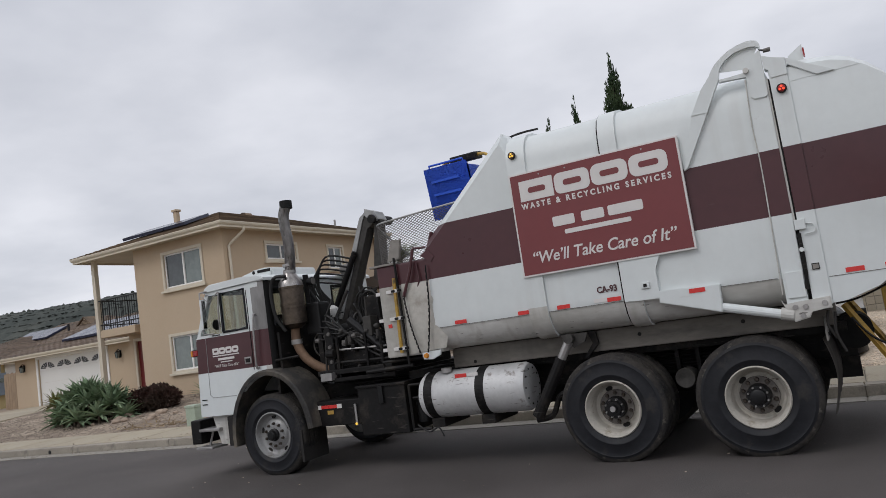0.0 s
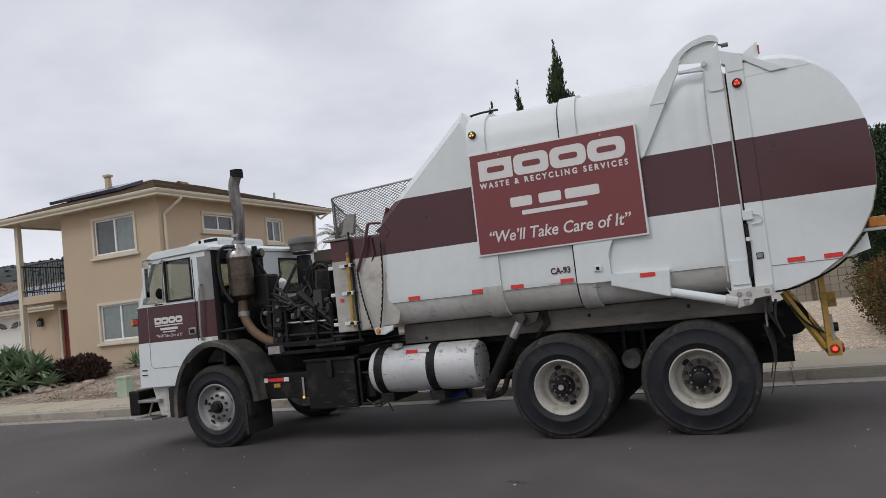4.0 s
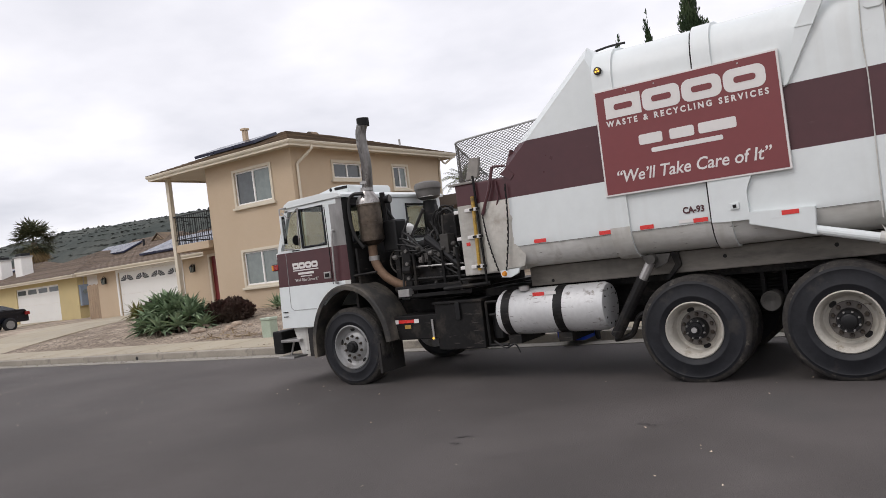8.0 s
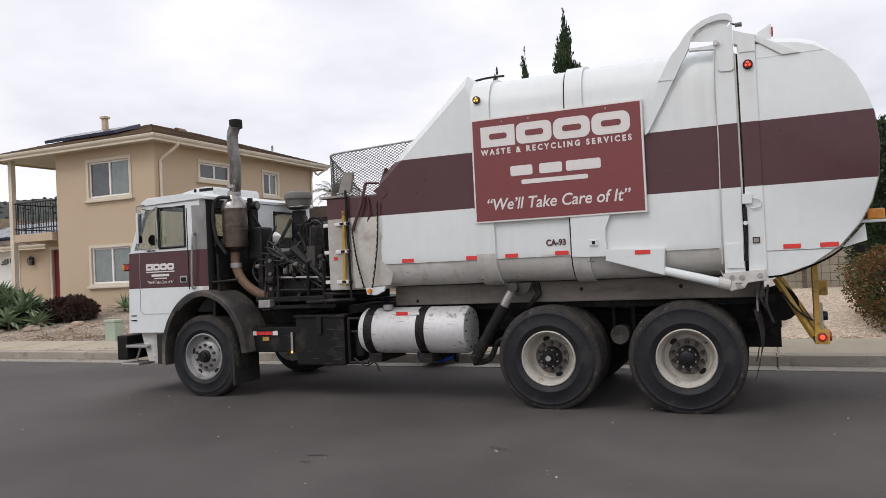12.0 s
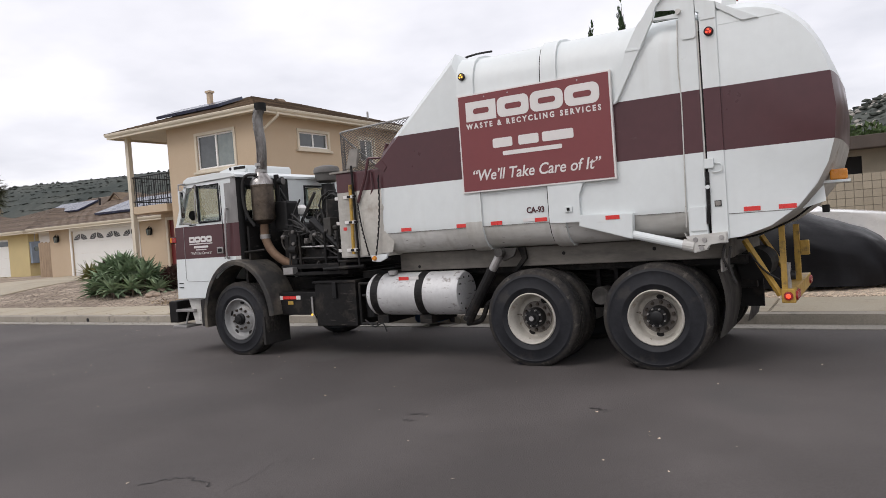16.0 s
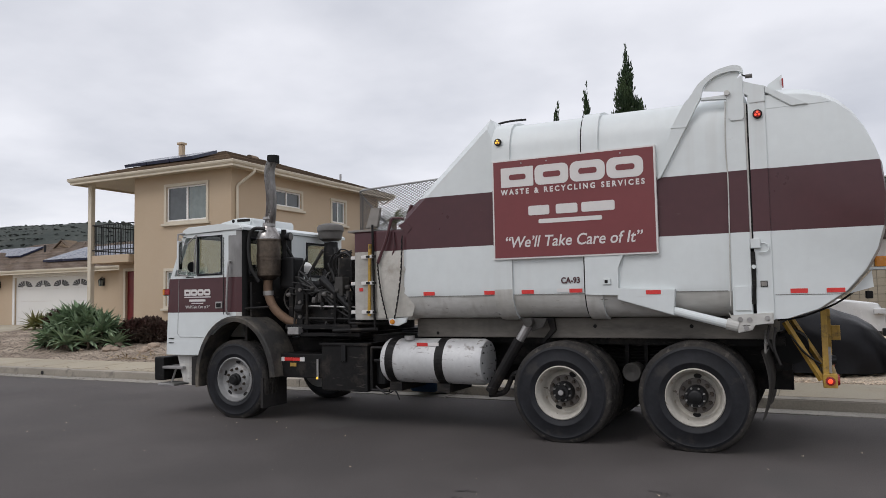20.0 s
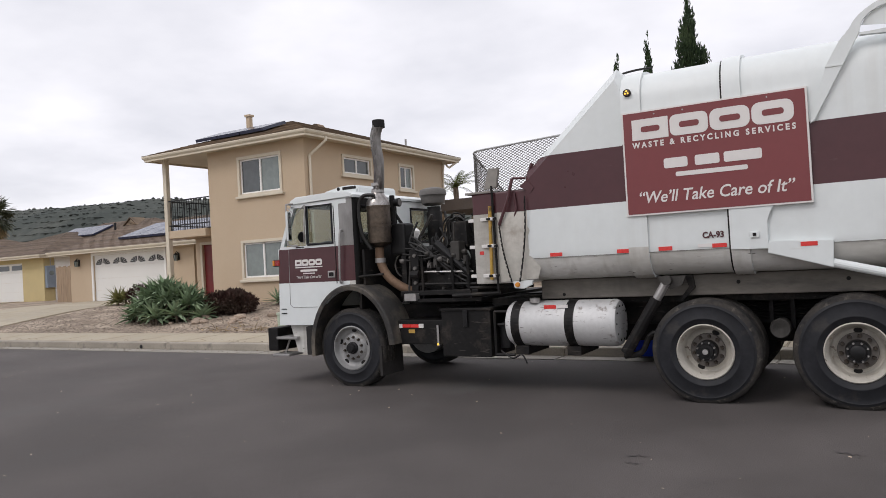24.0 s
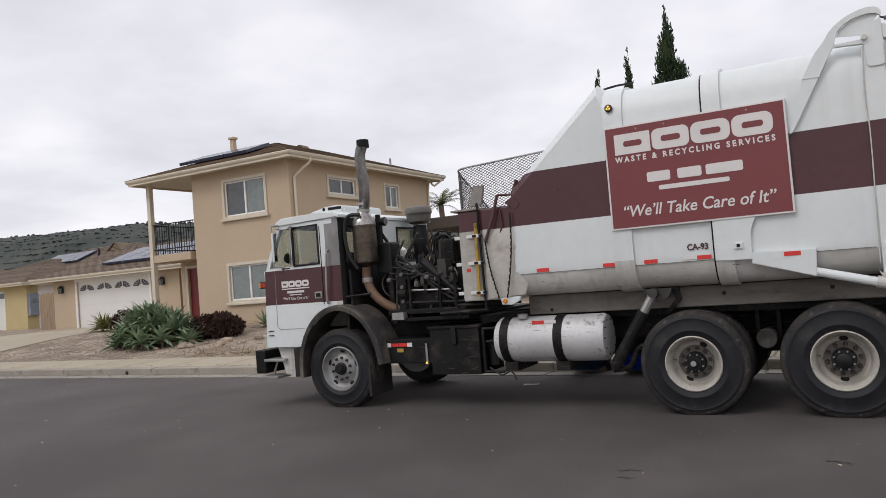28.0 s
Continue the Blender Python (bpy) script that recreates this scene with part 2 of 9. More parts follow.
M["wood"] = mat("weathered_wood", (0.33, 0.24, 0.16), 0.85, 0, 0.18, 3, 30, 0.3, stretch=(6, 6, 0.6))
M["bark"] = mat("bark", (0.13, 0.10, 0.075), 0.95, 0, 0.3, 4, 25, 0.8)
# the hill's green is greyed and lifted to paint in distance haze
M["hill"] = mat("hill_scrub", (0.062, 0.071, 0.065), 0.98, 0, 0.22, 0.02, 0.3, 0, tint=(0.074, 0.079, 0.071), spots=(0.05, 0.5, 0.75, (0.053, 0.061, 0.056)), spec=0.1)


def leaf_mat(name, a, b, rough=0.55):
    return mat(name, a, rough, 0, 0.18, 1.2, 9, 0, tint=b, island=True, per_object=0.0, spec=0.15)


M["leaf_dark"] = leaf_mat("dark_leaf", (0.028, 0.050, 0.024), (0.045, 0.068, 0.03))
M["leaf_mid"] = leaf_mat("mid_leaf", (0.06, 0.095, 0.035), (0.085, 0.12, 0.05))
M["leaf_red"] = leaf_mat("bronze_leaf", (0.185, 0.078, 0.033), (0.105, 0.085, 0.030))
M["leaf_hedge"] = leaf_mat("hedge_green_leaf", (0.075, 0.088, 0.028), (0.12, 0.10, 0.035))
M["leaf_maroon"] = leaf_mat("maroon_leaf", (0.055, 0.027, 0.022), (0.042, 0.030, 0.022))
M["agave"] = leaf_mat("agave_leaf", (0.165, 0.235, 0.135), (0.25, 0.32, 0.20), 0.6)
M["agave_blue"] = leaf_mat("blue_agave_leaf", (0.13, 0.19, 0.20), (0.17, 0.23, 0.23), 0.6)
M["leaf_yellow"] = leaf_mat("yellow_green_leaf", (0.21, 0.20, 0.075), (0.15, 0.16, 0.06))
M["palm"] = leaf_mat("palm_frond", (0.085, 0.11, 0.035), (0.12, 0.13, 0.05))
M["palm_far"] = leaf_mat("dull_fan_leaf", (0.052, 0.060, 0.030), (0.090, 0.090, 0.052))
M["palm_yellow"] = leaf_mat("yellowing_frond", (0.42, 0.29, 0.04), (0.30, 0.24, 0.05))
M["palm_mixed"] = leaf_mat("yellow_green_frond", (0.24, 0.20, 0.035), (0.13, 0.14, 0.04))
# paler than the near leaves: haze is mixed into this colour
M["leaf_far"] = leaf_mat("far_haze_leaf", (0.046, 0.053, 0.046), (0.058, 0.063, 0.054), 0.9)
M["dry"] = leaf_mat("dry_grass", (0.33, 0.24, 0.12), (0.24, 0.17, 0.09))
M["dry_leaf"] = leaf_mat("dry_fallen_leaf", (0.10, 0.065, 0.04), (0.17, 0.12, 0.07), 0.8)
M["flower"] = mat("white_blossom", (0.70, 0.67, 0.64), 0.8)
# truck
M["t_white"] = mat("truck_white_paint", (0.655, 0.69, 0.685), 0.44, 0, 0.03, 0.9, 9, 0.03, spots=(5.0, 0.69, 0.88, (0.50, 0.48, 0.44)), coat=0.06, bscale=3, scuff=(2.2, 0.70, 0.92, (0.47, 0.46, 0.44), 90), runs=((0.44, 0.42, 0.38), 0.16), spec=0.4)
M["t_dirty"] = mat("grimy_white_paint", (0.49, 0.48, 0.445), 0.5, 0, 0.09, 1.6, 14, 0.1, tint=(0.56, 0.555, 0.53), spots=(3.2, 0.58, 0.80, (0.34, 0.31, 0.26)), stretch=(0.5, 1, 1.6), scuff=(7, 0.68, 0.74, (0.12, 0.11, 0.10), 35), runs=((0.25, 0.22, 0.18), 0.55))
# grime on the hopper; on the tailgate this grey is painted shade
M["grime_and_tail_shade"] = mat("grime_and_tail_shade", (0.37, 0.355, 0.32), 0.55, 0, 0.14, 1.6, 14, 0.1, tint=(0.45, 0.44, 0.41), spots=(3.2, 0.54, 0.74, (0.25, 0.22, 0.18)), stretch=(0.8, 1, 1.2), runs=((0.17, 0.14, 0.11), 0.8))
M["t_maroon"] = mat("truck_maroon_paint", (0.070, 0.024, 0.028), 0.34, 0, 0.08, 1.2, 9, 0.05, coat=0.1, spots=(6, 0.70, 0.85, (0.12, 0.065, 0.06)), scuff=(3, 0.70, 0.85, (0.13, 0.08, 0.08), 60), spec=0.4)
M["sign"] = mat("sign_maroon", (0.18, 0.038, 0.041), 0.5, 0, 0.04, 1.0, 12)
M["decal"] = mat("white_decal", (0.66, 0.64, 0.62), 0.5, 0, 0.03, 3, 20)
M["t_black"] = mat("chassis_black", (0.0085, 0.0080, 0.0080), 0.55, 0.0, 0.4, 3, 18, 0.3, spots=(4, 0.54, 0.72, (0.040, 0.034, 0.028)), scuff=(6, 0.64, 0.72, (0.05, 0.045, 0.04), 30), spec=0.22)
M["rubber"] = mat("tyre_rubber", (0.0115, 0.0122, 0.0150), 0.55, 0, 0.3, 3, 25, 0.2, spots=(4, 0.58, 0.74, (0.036, 0.033, 0.030)), spec=0.3, stretch=(1, 2, 1))
M["tyre_dust"] = mat("dusty_rubber", (0.052, 0.047, 0.042), 0.9, 0, 0.35, 4, 30, 0.4, tint=(0.020, 0.0195, 0.020), spots=(9, 0.58, 0.68, (0.095, 0.086, 0.075)), spec=0.2)
M["flap_grey"] = mat("grey_flap", (0.17, 0.155, 0.14), 0.8, 0, 0.2, 3, 20, 0.2, tint=(0.10, 0.092, 0.085), spec=0.3)
M["rim"] = mat("rim_cream", (0.44, 0.415, 0.365), 0.5, 0, 0.12, 4, 25, 0.1, spots=(7, 0.57, 0.76, (0.20, 0.155, 0.10)), scuff=(9, 0.66, 0.74, (0.10, 0.075, 0.05), 0))
M["rim_grey"] = mat("rim_grey", (0.27, 0.27, 0.265), 0.45, 0.3, 0.12, 4, 25, 0.1, spots=(7, 0.56, 0.74, (0.15, 0.135, 0.12)))
M["hub"] = mat("hub_black", (0.009, 0.009, 0.0095), 0.45, 0.0, 0.2, 8, 40, spec=0.28)
M["alu"] = mat("brushed_tank", (0.56, 0.56, 0.555), 0.55, 0.25, 0.08, 2.0, 22, 0.05, spots=(9, 0.60, 0.70, (0.27, 0.25, 0.235)), scuff=(6, 0.64, 0.70, (0.20, 0.19, 0.18), 50))
M["steel"] = mat("bare_steel", (0.36, 0.35, 0.34), 0.42, 0.6, 0.16, 4, 25, 0.1)
M["grey_panel"] = mat("dusty_grey_panel", (0.235, 0.22, 0.20), 0.7, 0, 0.16, 1.5, 16, 0.15, spots=(3.5, 0.55, 0.72, (0.12, 0.108, 0.095)), runs=((0.09, 0.078, 0.066), 0.8))
M["sub_frame_grey"] = mat("dusty_frame_panel", (0.141, 0.129, 0.112), 0.75, 0, 0.22, 2.2, 14, 0.1, tint=(0.106, 0.096, 0.083), spots=(3, 0.52, 0.72, (0.06, 0.055, 0.048)), stretch=(0.5, 1, 1.6), runs=((0.05, 0.045, 0.04), 0.5))
M["muffler"] = mat("heat_stained_muffler", (0.115, 0.09, 0.068), 0.45, 0.7, 0.3, 5, 25, 0.1, tint=(0.06, 0.048, 0.04), spots=(3, 0.6, 0.75, (0.02, 0.018, 0.016)))
M["soot_black"] = mat("soot_black", (0.012, 0.012, 0.012), 0.8, spec=0.25)
M["rust"] = mat("rusty_pipe", (0.20, 0.125, 0.078), 0.7, 0.3, 0.2, 8, 40, 0.2, tint=(0.15, 0.095, 0.062))
M["soot"] = mat("sooty_chrome", (0.42, 0.40, 0.38), 0.32, 0.75, 0.25, 5, 25, 0.05, tint=(0.12, 0.105, 0.10), spots=(4, 0.52, 0.62, (0.02, 0.018, 0.017)), stretch=(1, 1, 0.35))
M["yellow"] = mat("yellow_paint", (0.47, 0.29, 0.045), 0.5, 0, 0.2, 5, 25, 0.1, tint=(0.36, 0.22, 0.05), spots=(7, 0.55, 0.70, (0.10, 0.07, 0.035)))
M["reflect"] = mat("red_reflector", (0.62, 0.035, 0.03), 0.3, 0, 0.06, 10, 60)
M["amber"] = mat("amber_lens", (0.62, 0.23, 0.02), 0.25, 0, 0.06, 10, 60)
M["amber_on"] = mat("amber_lens_lit", (0.8, 0.45, 0.05), 0.25, 0, 0.05, 10, 60, emit=((1, 0.62, 0.08), 1.0))
M["red_on"] = mat("red_lens_lit", (0.6, 0.05, 0.03), 0.25, 0, 0.05, 10, 60, emit=((1, 0.08, 0.03), 1.3))
M["red_lens"] = mat("red_lens_dark", (0.28, 0.02, 0.02), 0.25, 0, 0.05, 10, 60)
M["hose"] = mat("black_hose", (0.014, 0.0135, 0.013), 0.52, 0, 0.2, 10, 50, spec=0.3)
# exhaust smoke plus the shade of the cab's rear corner, in one grey
M["smoke_grey"] = mat("smoked_shaded_grey_paint", (0.29, 0.285, 0.28), 0.4, 0, 0.14, 2.5, 14, 0.03, tint=(0.19, 0.186, 0.18), spots=(3, 0.55, 0.75, (0.13, 0.125, 0.12)), stretch=(1, 1, 0.4))
M["hose_grey"] = mat("dusty_grey_hose", (0.042, 0.039, 0.036), 0.5, 0, 0.25, 8, 40, spec=0.4)
M["lug"] = mat("oily_brown_lug", (0.060, 0.048, 0.038), 0.4, 0.4, 0.25, 12, 50)
M["canvas"] = mat("white_canvas", (0.47, 0.455, 0.41), 0.7, 0, 0.1, 3, 20, 0.8, bscale=9, tint=(0.45, 0.43, 0.39), spots=(4, 0.56, 0.76, (0.33, 0.30, 0.26)), runs=((0.25, 0.22, 0.18), 0.5))
M["flap_pale"] = mat("scuffed_steel_hanger", (0.27, 0.26, 0.245), 0.6, 0.2, 0.2, 4, 25, 0.1, tint=(0.18, 0.17, 0.16), spots=(6, 0.55, 0.72, (0.10, 0.09, 0.08)))
M["mudflap_dusty"] = mat("dusty_mud_flap", (0.12, 0.112, 0.104), 0.8, 0, 0.25, 3, 25, 0.1, tint=(0.16, 0.148, 0.135), spots=(5, 0.5, 0.7, (0.075, 0.07, 0.065)), spec=0.3, stretch=(1, 1, 0.4))
M["mudflap"] = mat("mud_flap_rubber", (0.028, 0.026, 0.025), 0.8, 0, 0.2, 3, 25, 0.1, spec=0.25)
M["fender"] = mat("grey_fender_rubber", (0.042, 0.04, 0.038), 0.7, 0, 0.2, 3, 20, 0.1, tint=(0.115, 0.10, 0.08), spots=(6, 0.6, 0.75, (0.03, 0.028, 0.027)), spec=0.3)
M["cap_grey"] = mat("weathered_grey_cap", (0.115, 0.108, 0.10), 0.6, 0, 0.15, 5, 30, 0.1, spots=(6, 0.6, 0.75, (0.10, 0.095, 0.09)))
M["tank_grey"] = mat("greasy_grey_paint", (0.055, 0.052, 0.048), 0.6, 0, 0.25, 4, 20, 0.15, spots=(4, 0.5, 0.7, (0.02, 0.019, 0.018)), spec=0.25)
M["grey_white"] = mat("smoke_stained_white_paint", (0.36, 0.365, 0.36), 0.45, 0, 0.15, 4, 20, 0.05, tint=(0.24, 0.24, 0.235), stretch=(1, 1, 0.4))
M["mesh_wire"] = mat("wire_mesh_steel", (0.12, 0.112, 0.105), 0.6, 0.2, 0.15, 6, 30, spec=0.3)
M["cab_glass"] = clear_glass("cab_glass")
M["cab_dark"] = mat("cab_interior", (0.02, 0.0195, 0.0195), 0.8, spec=0.2)
M["bin_blue"] = mat("blue_bin_plastic", (0.03, 0.105, 0.60), 0.45, 0, 0.08, 3, 30, spec=0.35)
M["bin_navy"] = mat("dark_blue_bin_plastic", (0.035, 0.08, 0.16), 0.55, 0, 0.1, 3, 30, spec=0.3)
M["bin_green"] = mat("dark_green_bin_plastic", (0.018, 0.03, 0.026), 0.5, 0, 0.1, 3, 30)
M["bin_grey"] = mat("grey_blue_bin_plastic", (0.16, 0.22, 0.29), 0.6, 0, 0.1, 3, 30, spec=0.3)
M["cover"] = mat("black_car_cover", (0.004, 0.004, 0.0055), 0.42, 0, 0.2, 2, 14, 0.9, bscale=3.5, spec=0.22)
M["car_white"] = mat("white_car_paint", (0.72, 0.72, 0.71), 0.25, 0, 0.02, 2, 9, coat=0.5)
M["car_dark"] = mat("black_car_paint", (0.008, 0.010, 0.016), 0.2, 0, 0.05, 2, 9, coat=0.15, spec=0.35)
M["car_silver"] = mat("silver_car_paint", (0.42, 0.42, 0.42), 0.28, 0.4, 0.03, 2, 9, coat=0.5)
M["car_red"] = mat("dark_red_car_paint", (0.06, 0.02, 0.02), 0.3, 0, 0.05, 2, 9, coat=0.5)
M["car_glass"] = glass("car_glass", (0.02, 0.024, 0.027), 0.04)
M["brick_red"] = mat("chimney_brick", (0.27, 0.13, 0.085), 0.9, 0, 0.15, 6, 30, 0.3, per_object=0.15)
M["rock"] = mat("granite_boulder", (0.27, 0.21, 0.16), 0.9, 0, 0.2, 1.5, 12, 0.5, per_object=0.25)
M["rock_far"] = mat("far_granite", (0.30, 0.28, 0.25), 0.95, 0, 0.2, 0.2, 2, 0)

# ---- building helpers ----
def part(name, bm, material, parent=None, label="", smooth=False):
    """Links a bmesh as one mesh object, under a thing or a part."""
    me = bpy.data.meshes.new(name)
    bmesh.ops.recalc_face_normals(bm, faces=bm.faces)
    bm.to_mesh(me)
    bm.free()
    for m in (material if isinstance(material, (list, tuple)) else [material]):
        me.materials.append(M[m] if isinstance(m, str) else m)
    if smooth:
        me.polygons.foreach_set("use_smooth", [True] * len(me.polygons))
        me.set_sharp_from_angle(angle=radians(38))
    ob = new(name, me)
    if parent is not None:
        ob.parent = parent
    return tagged(ob, label)


def mesh_part(name, verts, faces, material, parent=None, label="", smooth=False, kind=""):
    me = bpy.data.meshes.new(name)
    me.from_pydata([tuple(v) for v in verts], [], faces)
    for m in (material if isinstance(material, (list, tuple)) else [material]):
        me.materials.append(M[m] if isinstance(m, str) else m)
    if smooth:
        me.polygons.foreach_set("use_smooth", [True] * len(me.polygons))
    ob = new(name, me)
    if parent is not None:
        ob.parent = parent
    return tagged(ob, label, "", "", kind)


def thing(name, label, category, at=(0, 0, 0), turn=0, group="", kind=""):
    ob = new(name)
    ob.empty_display_size = 0.2
    ob.matrix_basis = pose(*at, 0, 0, turn)
    return tagged(ob, label, category, group, kind)


def B():
    return bmesh.new()


def box(bm, x0, x1, y0, y1, z0, z1, bev=0.0, m=None):
    vs = [bm.verts.new(v) for v in ((x0, y0, z0), (x1, y0, z0), (x1, y1, z0), (x0, y1, z0), (x0, y0, z1), (x1, y0, z1), (x1, y1, z1), (x0, y1, z1))]
    fs = [bm.faces.new([vs[i] for i in f]) for f in ((0, 3, 2, 1), (4, 5, 6, 7), (0, 1, 5, 4), (1, 2, 6, 5), (2, 3, 7, 6), (3, 0, 4, 7))]
    if bev:
        es = list({e for f in fs for e in f.edges})
        r = bmesh.ops.bevel(bm, geom=es, offset=bev, segments=2, affect="EDGES", profile=0.6)
        vs = list({v for f in r["faces"] for v in f.verts} | {v for v in vs if v.is_valid})
    if m is not None:
        bmesh.ops.transform(bm, matrix=m, verts=[v for v in vs if v.is_valid])
    return bm


def boxb(*a, **k):
    return box(B(), *a, **k)


def tube(bm, pts, r, seg=10, caps=True):
    """A round tube along a line of points; r is one radius or one for each point."""
    pts = [Vector(p) for p in pts]
    rs = r if isinstance(r, (list, tuple)) else [r] * len(pts)
    rings = []
    ref = None
    for i, p in enumerate(pts):
        d = (pts[min(i + 1, len(pts) - 1)] - pts[max(i - 1, 0)]).normalized()
        if ref is None:
            ref = Vector((0, 0, 1)) if abs(d.z) < 0.9 else Vector((1, 0, 0))
        a = d.cross(ref).normalized()
        b = d.cross(a).normalized()
        ref = -b if abs(d.dot(-b)) < 0.99 else ref
        rings.append([bm.verts.new(p + (a * math.cos(2 * math.pi * k / seg) + b * math.sin(2 * math.pi * k / seg)) * rs[i]) for k in range(seg)])
    for a, b in zip(rings, rings[1:]):
        for k in range(seg):
            bm.faces.new((a[k], a[(k + 1) % seg], b[(k + 1) % seg], b[k]))
    if caps:
        bm.faces.new(rings[0][::-1]); bm.faces.new(rings[-1])
    return bm


def bent(pts, n=8):
    """Points of a smooth curve through the given ones."""
    pts = [Vector(p) for p in pts]
    out = []
    for i in range(len(pts) - 1):
        p0, p1, p2, p3 = pts[max(i - 1, 0)], pts[i], pts[i + 1], pts[min(i + 2, len(pts) - 1)]
        for k in range(n):
            t = k / n
            out.append(0.5 * ((2 * p1) + (p2 - p0) * t + (2 * p0 - 5 * p1 + 4 * p2 - p3) * t * t + (3 * p1 - p0 - 3 * p2 + p3) * t ** 3))
    return out + [pts[-1]]


def plate(bm, outline, axis, a, b, bev=0.0):
    """A flat outline (two coordinates) given thickness from a to b along an axis."""
    def at(p, k):
        return {"x": (k, p[0], p[1]), "y": (p[0], k, p[1]), "z": (p[0], p[1], k)}[axis]
    lo, hi = [bm.verts.new(at(p, a)) for p in outline], [bm.verts.new(at(p, b)) for p in outline]
    n = len(outline)
    fs = [bm.faces.new(lo[::-1]), bm.faces.new(hi)] + [bm.faces.new((lo[i], lo[(i + 1) % n], hi[(i + 1) % n], hi[i])) for i in range(n)]
    if bev:
        bmesh.ops.bevel(bm, geom=list(fs[0].edges) + list(fs[1].edges), offset=bev, segments=2, affect="EDGES")
    return bm


def lathe(bm, profile, axis, center, seg=32):
    """Turns a profile of (along, radius) about an axis through the centre; both ends close when their radius is 0."""
    cx = Vector(center)
    rings = []
    for a, r in profile:
        row = []
        for k in range(seg):
            u, v = r * math.cos(2 * math.pi * k / seg), r * math.sin(2 * math.pi * k / seg)
            row.append(bm.verts.new(cx + Vector({"x": (a, u, v), "y": (u, a, v), "z": (u, v, a)}[axis])))
        rings.append(row)
    for a, b in zip(rings, rings[1:]):
        for k in range(seg):
            bm.faces.new((a[k], a[(k + 1) % seg], b[(k + 1) % seg], b[k]))
    bm.faces.new(rings[0]); bm.faces.new(rings[-1][::-1])
    return bm


def lettering(name, text, size, parent, m, material="decal", width=None, shear=0.0, bold=0.0, label="", gap=0.17):
    """Words in the built-in font as a thin mesh; m places it (its text lies in the local xy plane), width fits its length."""
    cu = bpy.data.curves.new(name, "FONT")
    cu.body, cu.size, cu.shear, cu.offset, cu.extrude, cu.align_x = text, size, shear, bold, 0.0015, "CENTER"
    cu.resolution_u = 3
    tmp = new("tmp", cu)
    bpy.context.view_layer.update()
    me = bpy.data.meshes.new_from_object(tmp)
    bpy.data.objects.remove(tmp)
    bpy.data.curves.remove(cu)
    xs = [v.co.x for v in me.vertices]
    k = width / (max(xs) - min(xs)) if width else 1
    me.transform(m @ Matrix.Diagonal((k, 1, 1, 1)))
    me.materials.clear()
    me.materials.append(M[material])
    # one mesh a word: glyphs that stand closer than a space belong together
    bm = bmesh.new()
    bm.from_mesh(me)
    inv = m.inverted()
    seen, glyphs = set(), []
    for v in bm.verts:
        if v in seen:
            continue
        todo, isle = [v], []
        seen.add(v)
        while todo:
            w = todo.pop()
            isle.append(w)
            for e in w.link_edges:
                o = e.other_vert(w)
                if o not in seen:
                    seen.add(o); todo.append(o)
        xs = [(inv @ w.co).x - shear * (inv @ w.co).y for w in isle]
        glyphs.append((min(xs), max(xs), {w for w in isle}))
    glyphs.sort(key=lambda g: g[0])
    words = []
    for a, b, vs in glyphs:
        if words and a < words[-1][0] + gap * size:
            words[-1] = (max(words[-1][0], b), words[-1][1] | vs)
        else:
            words.append((b, vs))
    ob = None
    for _, vs in words:
        wb = bm.copy()
        keep = {v.index for v in vs}
        wb.verts.ensure_lookup_table()
        bmesh.ops.delete(wb, geom=[v for v in wb.verts if v.index not in keep], context="VERTS")
        wm = bpy.data.meshes.new(name)
        wb.to_mesh(wm)
        wb.free()
        wm.materials.append(M[material])
        ob = new(name, wm)
        ob.parent = parent
        tagged(ob, label)
    bm.free()
    bpy.data.meshes.remove(me)
    return ob


# ---- the ground: one sheet with the road bed cut into it ----
XS = [-900, -200, -60, -36, -24, -13, -10, -7, -4, 0, 4, 9, 30, 200, 900]
YS = [-900, -60, -12, -8.2, -7.9, -6.35, -6.3, 3.2, 3.25, 4.68, 4.9, 6.2, 7.8, 9.5, 14, 30, 60, 900]
ZA = [0.4, 0.3, 0.16, 0.12, 0.08, 0.06, -0.06, -0.06, 0.06, 0.10, 0.17, 0.30, 0.47, 0.62, 0.62, 0.75, 0.9, 2.0]


def ground_z(x, y):
    z = float(np.interp(y, YS, ZA))
    k = float(np.interp(x, [-10, -6], [1.0, 0.62]))
    return 0.15 + (z - 0.15) * k if y > 4.8 else z


vv = [(x, y, ground_z(x, y)) for x in XS for y in YS]
ny = len(YS)
ff = [(i * ny + j, (i + 1) * ny + j, (i + 1) * ny + j + 1, i * ny + j + 1) for i in range(len(XS) - 1) for j in range(ny - 1)]
tagged(mesh_part("ground", vv, ff, "gravel"), "tan gravel and bare soil yards rising from the street", "ground", "", "structure")

# road surface, with a faint crown
RX = [-260, -120, -60, -30, -20, -12, -6, 0, 6, 14, 40, 160]
RY = [-5.86, -4, -2, 0, 1.5, 2.78]
rv = [(x, y, 0.002 + 0.02 * (1 - ((y + 1.5) / 4.4) ** 2)) for x in RX for y in RY]
nr = len(RY)
rf = [(i * nr + j, (i + 1) * nr + j, (i + 1) * nr + j + 1, i * nr + j + 1) for i in range(len(RX) - 1) for j in range(nr - 1)]
tagged(mesh_part("road", rv, rf, "asphalt", smooth=True), "dark worn asphalt street with small cracks", "road", "", "structure")


